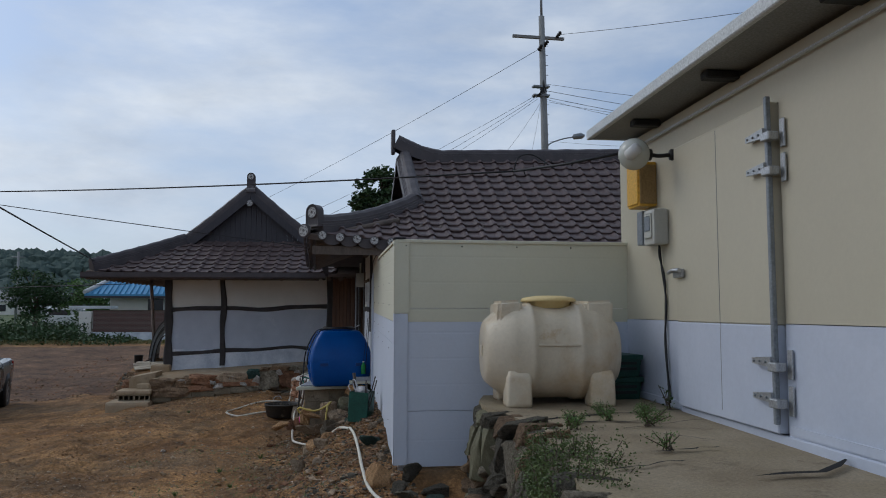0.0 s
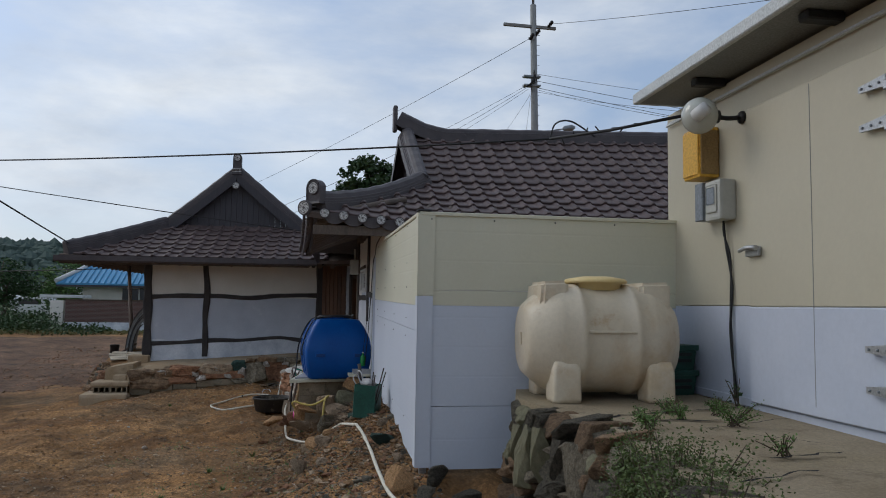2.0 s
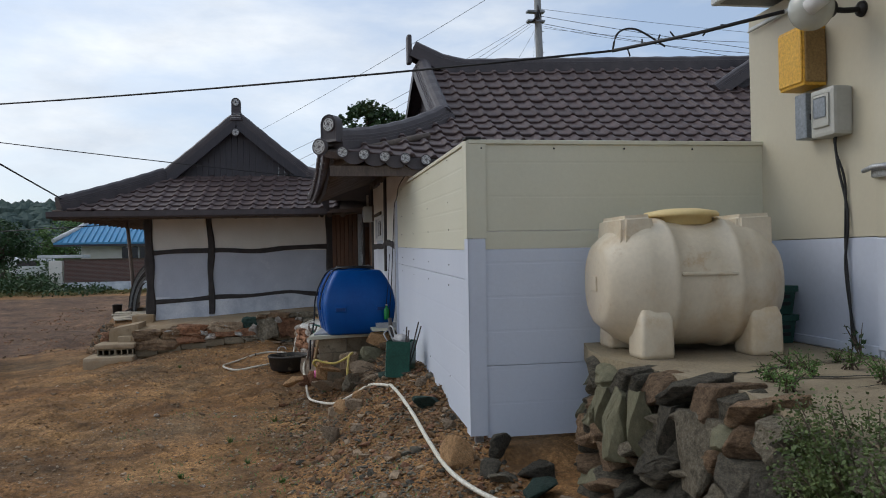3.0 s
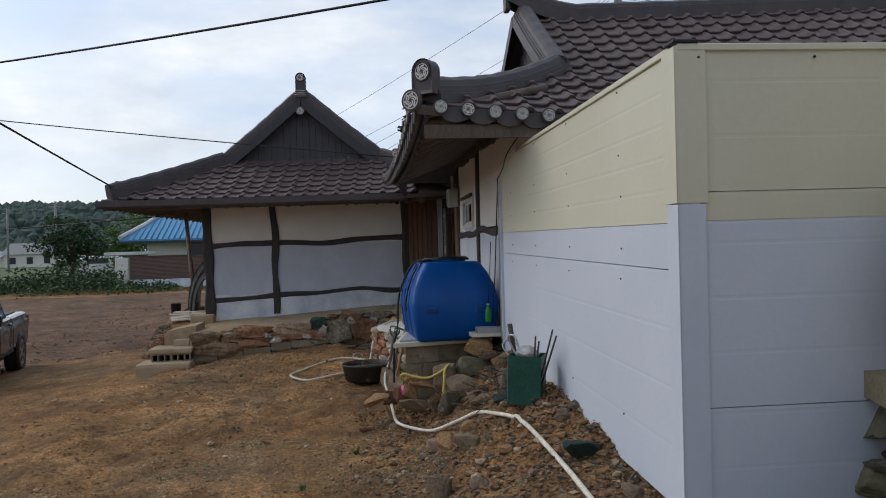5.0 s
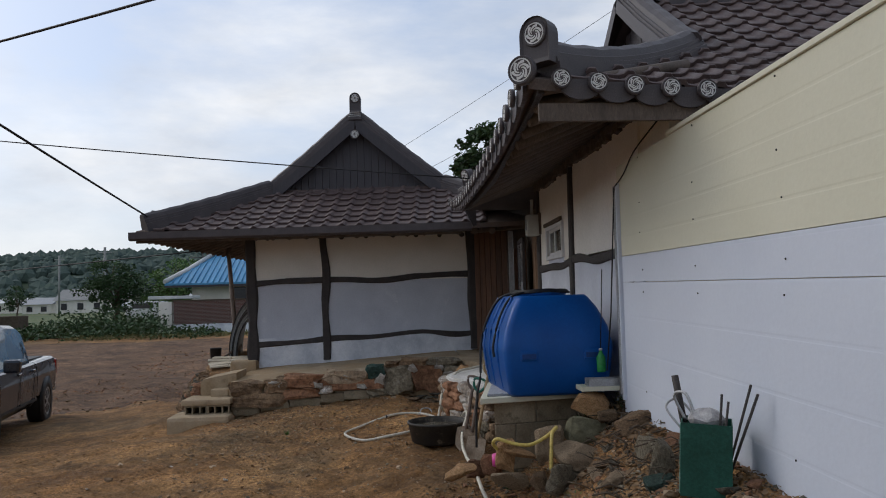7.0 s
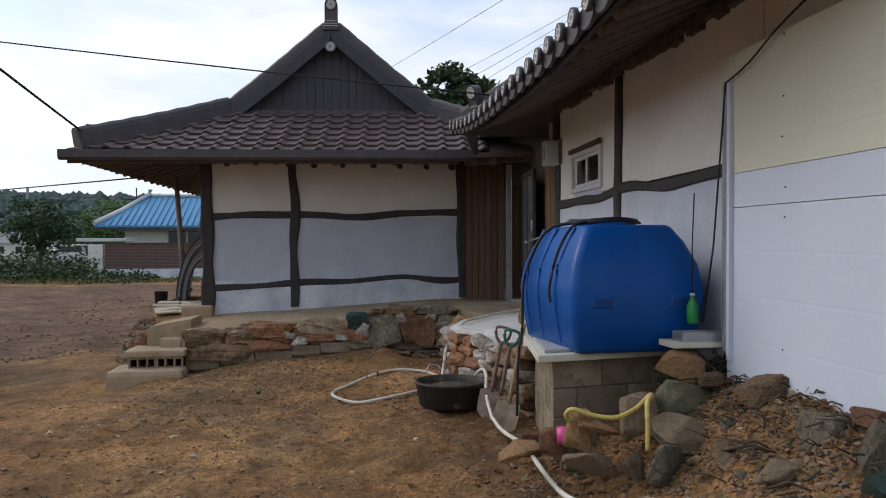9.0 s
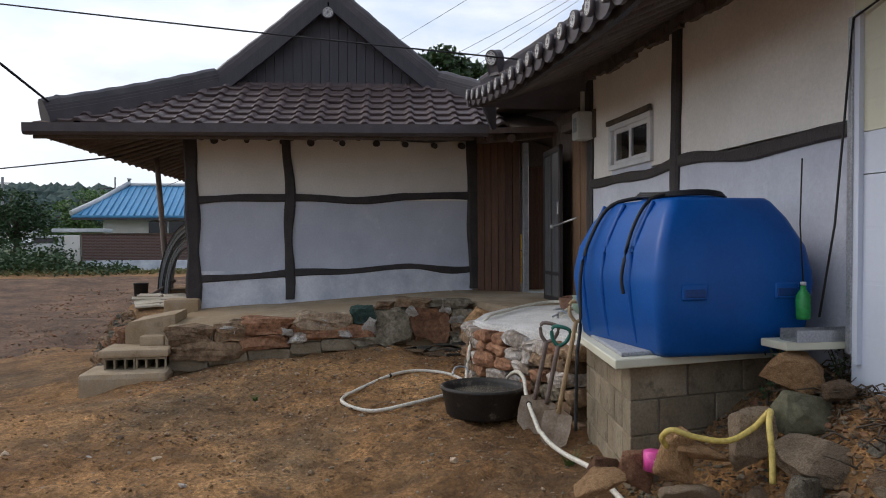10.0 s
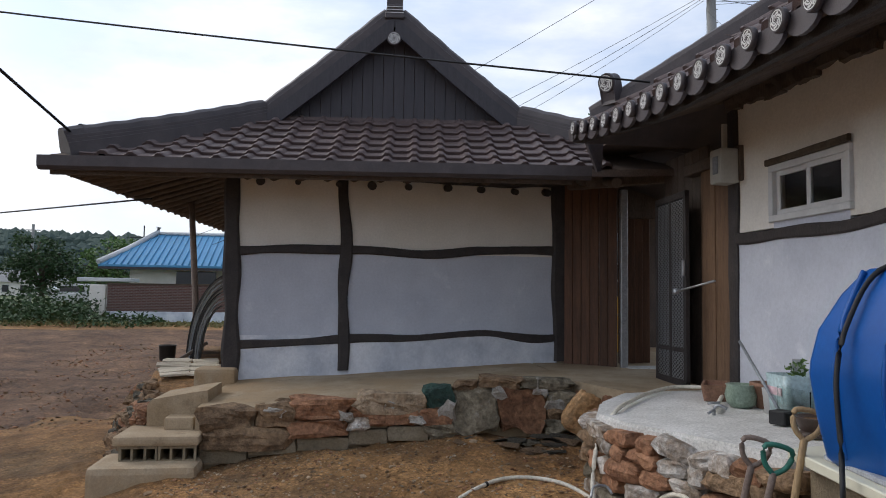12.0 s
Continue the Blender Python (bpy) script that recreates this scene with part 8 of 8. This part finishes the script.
for i, (x, y, s) in enumerate(((-0.56, 13.2, 0.09), (-0.38, 12.32, 0.06), (-1.0, 11.2, 0.07), (-0.6, 10.4, 0.06), (-1.4, 10.0, 0.06), (-1.2, 9.2, 0.05), (-0.9, 8.4, 0.05), (-2.6, 15.5, 0.05), (-1.7, 8.8, 0.05))):
    rnd = random.Random(90 + i)
    tuft = thing("grass_tuft", pose(x, y, gz(x, y)), "small green grass tuft in the dirt", "grass")
    bm = bmesh.new()
    for _ in range(26):
        a_, l = rnd.uniform(0, 6.28), s * rnd.uniform(0.6, 1.5)
        b0 = Vector((rnd.uniform(-0.3, 0.3) * s, rnd.uniform(-0.3, 0.3) * s, 0))
        tip = b0 + Vector((math.cos(a_) * l * 0.7, math.sin(a_) * l * 0.7, l * 0.8))
        w = Vector((-math.sin(a_), math.cos(a_), 0)) * 0.006
        bm.faces.new([bm.verts.new(q_) for q_ in (b0 - w, b0 + w, tip)])
    part("blades", bm, M_LEAF, tuft)
# thin moss-green weeds over the stony yard
rnd = random.Random(15)
bm = bmesh.new()
for _ in range(2600):
    x, y = rnd.uniform(-2.6, 0.0), rnd.uniform(6.5, 12.0)
    if float(vnoise(np.array(x * 1.1), np.array(y * 1.1), 44)) < 0.55:
        continue
    a_, l = rnd.uniform(0, 6.28), rnd.uniform(0.01, 0.035)
    p = Vector((x, y, gz(x, y)))
    w = Vector((-math.sin(a_), math.cos(a_), 0)) * 0.006
    bm.faces.new([bm.verts.new(q_) for q_ in (p - w, p + w, p + Vector((math.cos(a_) * l, math.sin(a_) * l, l * 0.7)))])
tagged(part("sprouting_grass", bm, M_LEAF), "thin sprouting grass over the stony dirt", "grass", kind="stuff")


# ---- trees ----
def tree(x, y, z, h, rx, rz, seed, material, clumps=70, per=60, leaf=0.16, label="leafy green tree", trunk=0.16):
    rnd = random.Random(seed)
    ob = thing("tree", pose(x, y, z), label, "tree")
    bm = bmesh.new()
    tube(bm, smooth_path([(0, 0, 0), (0.1 * rx, 0, h * 0.35), (-0.05 * rx, 0.05, h * 0.7), (0, 0, h * 0.9)], 4), trunk, 9, trunk * 0.25)
    cents = []
    for k in range(clumps):
        d = Vector((rnd.gauss(0, 1), rnd.gauss(0, 1), rnd.gauss(0, 1))).normalized() * rnd.uniform(0.35, 1.0)
        c = Vector((d.x * rx, d.y * rx, h - rz + d.z * rz))
        cents.append(c)
        if k % 5 == 0:
            tube(bm, [(0, 0, max(h * 0.3, c.z - rz * 0.7)), c * 0.6 + Vector((0, 0, c.z * 0.36)), c], trunk * 0.3, 5, 0.02)
    part("trunk", bm, M_BARK, ob)
    bm = bmesh.new()
    for c in cents:
        r = rx * rnd.uniform(0.16, 0.30)
        leaves(bm, c, r, r, r * 0.7, per, leaf, rnd)
    part("crown", bm, material, ob)
    return ob


tree(3.1, 38.7, 0.2, 8.9, 2.0, 2.2, 1, M_LEAF_D, 110, 90, 0.20, "tall dark green tree behind the roofs")
tree(6.8, 44.0, 0.2, 9.0, 2.4, 2.4, 8, M_LEAF_D, 60, 50, 0.17, "tall dark green tree behind the roofs")
tree(11.5, 46.0, 0.2, 10.6, 3.2, 2.6, 9, M_LEAF_D, 70, 50, 0.18, "tall dark green tree behind the roofs")
tree(-18.4, 54, 0.1, 4.4, 2.2, 1.9, 2, M_LEAF_D, 80, 60, 0.15, "round dark green tree beside the field")
tree(-15.0, 56, 0.1, 4.6, 2.6, 2.1, 3, M_LEAF, 80, 60, 0.15, "bright green tree beside the brick house")
tree(-26.5, 50, 0.0, 4.2, 2.4, 2.0, 4, M_LEAF_D, 70, 60, 0.16, "dark green tree beside the field")
tree(-24.5, 46, 0.0, 3.4, 2.0, 1.6, 5, M_LEAF_D, 60, 60, 0.15, "dark green tree beside the field")
for i, (x, y, h_) in enumerate(((-52, 178, 5), (-75, 160, 6), (-40, 165, 6), (-33, 175, 6.5), (-85, 165, 6), (-46, 150, 4), (-98, 180, 7), (-27, 170, 6), (-62, 195, 7), (-42, 210, 7))):
    tree(x, y, 0.3, h_, 3.2, h_ * 0.4, 20 + i, M_LEAF_D, 40, 40, 0.3, "distant dark green tree in the village")

# field plants: leafy rows and rank weeds along the edge
rnd = random.Random(31)
bm = bmesh.new()
for _ in range(5200):
    x = rnd.uniform(-34, -9.5)
    y = rnd.gauss(43.5, 1.6) if rnd.random() < 0.6 else rnd.uniform(42, 60)
    if x > -12.2 and y > 43.2:
        continue
    h_ = rnd.uniform(0.15, 0.75) * (1.9 if -17.5 < x < -12 and y < 47 else 0.8)
    leaves(bm, (x, y, gz(x, y) + h_ * 0.6), 0.3, 0.3, h_ * 0.5, 4, 0.14, rnd)
tagged(part("field_weeds", bm, M_LEAF_D), "rank green weeds and crops along the field edge", "weeds", kind="stuff")
bm = bmesh.new()
for _ in range(900):
    x, y = rnd.uniform(-16, -5.5), rnd.uniform(40.5, 43.6)
    leaves(bm, (x, y, gz(x, y) + 0.08), 0.25, 0.25, 0.08, 3, 0.09, rnd)
tagged(part("field_grass", bm, mat("dry_grass", (0.12, 0.13, 0.045), (0.19, 0.17, 0.07), 3, 0.8, 0.1, 40)), "short yellow-green grass at the field edge", "grass", kind="stuff")
M_FIELD = mat("green_field", (0.055, 0.085, 0.03), (0.10, 0.125, 0.045), 0.12, 0.9, 0.4, 3, c3=(0.16, 0.13, 0.07), spots=0.58)
vs, fs = [], []
fx, fy = np.concatenate([np.linspace(-320, -40, 20), np.linspace(-36, 60, 30), np.linspace(70, 320, 14)]), np.concatenate([np.linspace(43, 60, 8), np.linspace(66, 420, 26)])
for y in fy:
    for x in fx:
        vs.append((x, y, gz(x, y) + 0.04 + max(0, y - 130) * 0.012))
for j in range(len(fy) - 1):
    for i in range(len(fx) - 1):
        a_ = j * len(fx) + i
        fs.append((a_, a_ + 1, a_ + 1 + len(fx), a_ + len(fx)))
tagged(raw("field", vs, fs, M_FIELD, smooth=True), "green and brown fields rising towards the hills", "field", kind="structure")
for i, y in enumerate((47.0, 49.0, 51.5)):
    mul = thing("field_mulch", Matrix(), "pale plastic mulch strip on the field", "mulch", "mulch strips")
    part("film", box(-36, -19.0 - i, y, y + 0.8, 0.08, 0.2, 0.03), M_CONC_W, mul)
tnk = thing("field_box", pose(-21.6, 48, 0.05), "dark square water box in the field", "box")
part("box_body", box(-0.6, 0.6, -0.6, 0.6, 0, 1.05, 0.05), M_BARK, tnk)

# ---- brick house with blue roof ----
bh = thing("brick_house", Matrix(), "house with bright blue metal roof behind a brick wall", "house")
M_BRICK = bpy.data.materials.new("red_brick")
M_BRICK.use_nodes = True
t_ = M_BRICK.node_tree
br = t_.nodes.new("ShaderNodeTexBrick")
for key, value in (("Color1", (0.085, 0.038, 0.03, 1)), ("Color2", (0.125, 0.055, 0.042, 1)), ("Mortar", (0.17, 0.14, 0.125, 1)), ("Scale", 1.0), ("Mortar Size", 0.012), ("Brick Width", 0.21), ("Row Height", 0.067)):
    br.inputs[key].default_value = value
co = t_.nodes.new("ShaderNodeTexCoord")
mp = t_.nodes.new("ShaderNodeMapping")
mp.inputs["Rotation"].default_value = (radians(90), 0, 0)
t_.links.new(co.outputs["Object"], mp.inputs[0])
t_.links.new(mp.outputs[0], br.inputs["Vector"])
t_.links.new(br.outputs[0], t_.nodes["Principled BSDF"].inputs["Base Color"])
t_.nodes["Principled BSDF"].inputs["Roughness"].default_value = 0.9
yw = tagged(thing("yard_brick_wall", pose(0, 44.0, 0)), "red-brown brick garden wall on a whitewashed base", "wall", kind="structure")
part("brickwork", box(-12.0, -3.0, 0, 0.25, 0.48, 1.62), M_BRICK, yw)
part("coping", box(-12.04, -2.96, -0.04, 0.29, 1.62, 1.68, 0.01), M_BARK, yw)
part("base_course", box(-12.05, -3.0, -0.03, 0.25, -0.2, 0.48, 0.02), M_PLASTER_LOW, yw, "flaking whitewashed concrete base")
part("gate_pier", box(-12.75, -12.1, 0.1, 0.4, -0.2, 1.6, 0.02), M_PLASTER_W, yw)
part("gate_roof", box(-13.4, -11.2, 0.5, 2.0, 1.74, 1.90, 0.03), M_FASCIA, yw, "pale flat shed roof")
part("house_wall", box(-12.4, -2.0, 49.0, 57.0, 0, 2.7), M_PLASTER_W, bh)
part("brick_panel", box(-7.9, -2.0, 48.9, 48.99, 0, 2.4), M_BRICK, bh)
wi = part("window", box(-10.2, -8.3, 48.88, 48.97, 1.35, 2.35, 0.02), M_CARGLASS, bh, "dark window")
part("window_frame", box(-9.3, -9.22, 48.86, 48.88, 1.35, 2.35), M_WHITE, wi)
M_BLUEROOF = mat("blue_roof_metal", (0.075, 0.27, 0.47), (0.095, 0.31, 0.53), 0.8, 0.45, 0.05, 20, fine=0.06)
rv = [(-13.6, 48.0, 2.62), (-1.0, 48.0, 2.62), (-1.0, 58.0, 2.62), (-13.6, 58.0, 2.62), (-11.75, 51.6, 4.35), (-2.9, 51.6, 4.35), (-2.9, 54.4, 4.35), (-11.75, 54.4, 4.35)]
raw("roof", rv + [(x, y, z - 0.12) for x, y, z in rv[:4]], [(0, 1, 5, 4), (1, 2, 6, 5), (2, 3, 7, 6), (3, 0, 4, 7), (4, 5, 6, 7), (8, 9, 1, 0), (11, 8, 0, 3), (9, 8, 11, 10)], M_BLUEROOF, bh, "bright blue ribbed metal roof")
for k in range(40):
    x0 = -13.5 + 0.31 * k
    f_ = 1.0 if x0 >= -11.75 else (x0 + 13.6) / 1.85
    bm = bmesh.new()
    tube(bm, [(x0, 47.98, 2.65), (x0, 48.0 + 3.6 * f_, 2.65 + 1.73 * f_)], 0.035, 4)
    part("roof_rib", bm, M_BLUEROOF, bh)
bm = bmesh.new()
tube(bm, [(-13.6, 48.0, 2.72), (-12.7, 49.8, 3.5), (-11.75, 51.6, 4.45), (-11.7, 51.6, 4.75)], 0.14, 6)
tube(bm, [(-11.75, 51.6, 4.42), (-2.9, 51.6, 4.42)], 0.10, 6)
part("roof_ridge", bm, M_FASCIA, bh, "pale ridge capping")
part("eave_board", box(-13.6, -1.0, 48.0, 48.06, 2.40, 2.52), M_GABLE, bh)
ant = thing("tv_mast", pose(-13.5, 56.0, 0.2), "thin television mast with a crossbar", "antenna")
bm = bmesh.new()
tube(bm, [(0, 0, 0), (0, 0, 5.0)], 0.04, 6)
tube(bm, [(-0.8, 0, 4.3), (0.8, 0, 4.35)], 0.03, 5)
part("mast", bm, M_BLACK, ant)
suv = thing("white_car", pose(-17.6, 60.0, 0.25, 0, 0, 70), "white car parked beyond the field", "car")
hull(suv, "body", [(-2.1, lowbody(0.75, 0.35, 0.5, 0.75)), (-1.9, lowbody(0.85, 0.3, 0.6, 0.9)), (1.9, lowbody(0.86, 0.3, 0.65, 1.0)), (2.1, lowbody(0.75, 0.35, 0.6, 0.9))], M_WHITE)
hull(suv, "cabin", [(-1.0, cabin(0.78, 0.9, 1.0, 0.7)), (-0.3, cabin(0.8, 0.9, 1.55, 0.64)), (1.4, cabin(0.8, 0.9, 1.58, 0.64)), (2.0, cabin(0.75, 0.9, 1.05, 0.65))], M_WHITE)
for s in (1, -1):
    part("side_window", box(0.74 * s - 0.03, 0.74 * s + 0.03, -0.2, 1.5, 1.05, 1.42, 0.02), M_CARGLASS, suv)
for y in (-1.3, 1.3):
    for s in (1, -1):
        bm = bmesh.new()
        lathe(bm, [(0.2, -0.1), (0.33, -0.08), (0.33, 0.08), (0.2, 0.1)], 18, pose(0.76 * s, y, 0.33, 0, 90, 0))
        part("wheel", bm, M_BLACK, suv)


# ---- village and hills ----
def far_house(x, y, w, d, h, rh, wall_m, roof_m, label, rz=0):
    ob = thing("village_house", pose(x, y, 0.3, 0, 0, rz), label, "house", "village houses")
    part("wall", box(-w / 2, w / 2, 0, d, 0, h), wall_m, ob)
    vs_ = [(-w / 2 - 0.5, -0.5, h), (w / 2 + 0.5, -0.5, h), (w / 2 + 0.5, d + 0.5, h), (-w / 2 - 0.5, d + 0.5, h), (-w / 2 - 0.3, d / 2, h + rh), (w / 2 + 0.3, d / 2, h + rh)]
    raw("roof", vs_, [(0, 1, 5, 4), (2, 3, 4, 5), (1, 2, 5), (3, 0, 4), (3, 2, 1, 0)], roof_m, ob)
    for k in range(max(2, int(w / 3))):
        xx = -w / 2 + w * (k + 0.5) / max(2, int(w / 3))
        part("window", box(xx - 0.6, xx + 0.6, -0.06, 0.0, h * 0.35, h * 0.8), M_CARGLASS, ob)
    return ob


far_house(-66, 168, 10, 8, 3.0, 2.4, M_PLASTER_W, M_SOFFIT, "grey-roofed single-storey village house")
far_house(-57, 172, 5, 6, 1.6, 0.8, M_WHITE, M_FASCIA, "small white village shed")
far_house(-78, 175, 6, 7, 2.4, 1.5, M_PLASTER_W, M_STEELBOX, "dark-roofed plaster house in the village")
far_house(-92, 190, 12, 8, 3.0, 1.2, M_PLASTER_W, M_FASCIA, "long pale-roofed village building")
far_house(-48, 205, 12, 8, 3.2, 1.6, M_PLASTER_W, M_FASCIA, "long pale-roofed village building")
far_house(-70, 215, 10, 8, 4.2, 1.6, M_PLASTER_W, M_STEELBOX, "dark-roofed plaster house in the village")
for x, y in ((-50, 190), (-44, 192), (-38, 196)):
    gh = thing("greenhouse", pose(x, y, 0.4), "long white plastic greenhouse tunnel", "greenhouse", "greenhouses")
    bm = bmesh.new()
    tube(bm, [(-4, 0, 0), (4, 0, 0)], 1.7, 16)
    part("tunnel", bm, M_WHITE, gh)
for x, y, h_ in ((-33, 92, 8), (-49, 118, 9), (-22, 100, 8), (-64, 105, 8.5)):
    fp = thing("utility_pole", pose(x, y, 0.2), "distant grey utility pole", "utility pole")
    bm = bmesh.new()
    tube(bm, [(0, 0, 0), (0, 0, h_)], 0.14, 7)
    tube(bm, [(-0.7, 0, h_ - 0.6), (0.7, 0, h_ - 0.6)], 0.06, 5)
    part("pole_shaft", bm, M_SOFFIT, fp)


def hill_h(x, y):
    b = 21 * np.exp(-((x + 165) / 85) ** 2) + 10 * np.exp(-((x + 75) / 50) ** 2) + 20 * np.exp(-((x - 140) / 220) ** 2) + 16 * np.exp(-((x + 420) / 160) ** 2)
    return b * (0.85 + 0.3 * vnoise(x * 0.012, y * 0.012, 51)) * smoothstep(y, 225, 400) + 2


hx, hy = np.linspace(-900, 900, 110), np.linspace(225, 640, 30)
HX, HY = np.meshgrid(hx, hy)
HZ = hill_h(HX, HY) - 2
idx = np.arange(HX.size).reshape(HX.shape)
quads = np.stack([idx[:-1, :-1], idx[:-1, 1:], idx[1:, 1:], idx[1:, :-1]], -1).reshape(-1, 4)
hill = raw("hills", np.stack([HX, HY, HZ], -1).reshape(-1, 3).tolist(), quads.tolist(), M_HILL, smooth=True)
tagged(hill, "wooded low hills beyond the village", "hill", kind="structure")
# distance haze is mixed into this leaf colour as a paler blue
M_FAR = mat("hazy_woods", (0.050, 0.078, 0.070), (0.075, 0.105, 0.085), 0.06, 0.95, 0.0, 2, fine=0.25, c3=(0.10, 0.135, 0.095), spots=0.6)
rnd = random.Random(61)
vs, fs = [], []
bm = bmesh.new()
bmesh.ops.create_icosphere(bm, subdivisions=1, radius=1)
pv, pf = [v.co.copy() for v in bm.verts], [tuple(v.index for v in f.verts) for f in bm.faces]
bm.free()
for _ in range(5200):
    x, y = rnd.uniform(-330, 170), rnd.uniform(232, 420)
    z = float(hill_h(np.array(x), np.array(y))) - 2
    s = rnd.uniform(1.6, 3.6)
    k = len(vs)
    for c in pv:
        vs.append((x + c.x * s * rnd.uniform(0.7, 1.25), y + c.y * s, z + s * 0.5 + c.z * s * rnd.uniform(0.75, 1.3)))
    fs += [tuple(k + i for i in f) for f in pf]
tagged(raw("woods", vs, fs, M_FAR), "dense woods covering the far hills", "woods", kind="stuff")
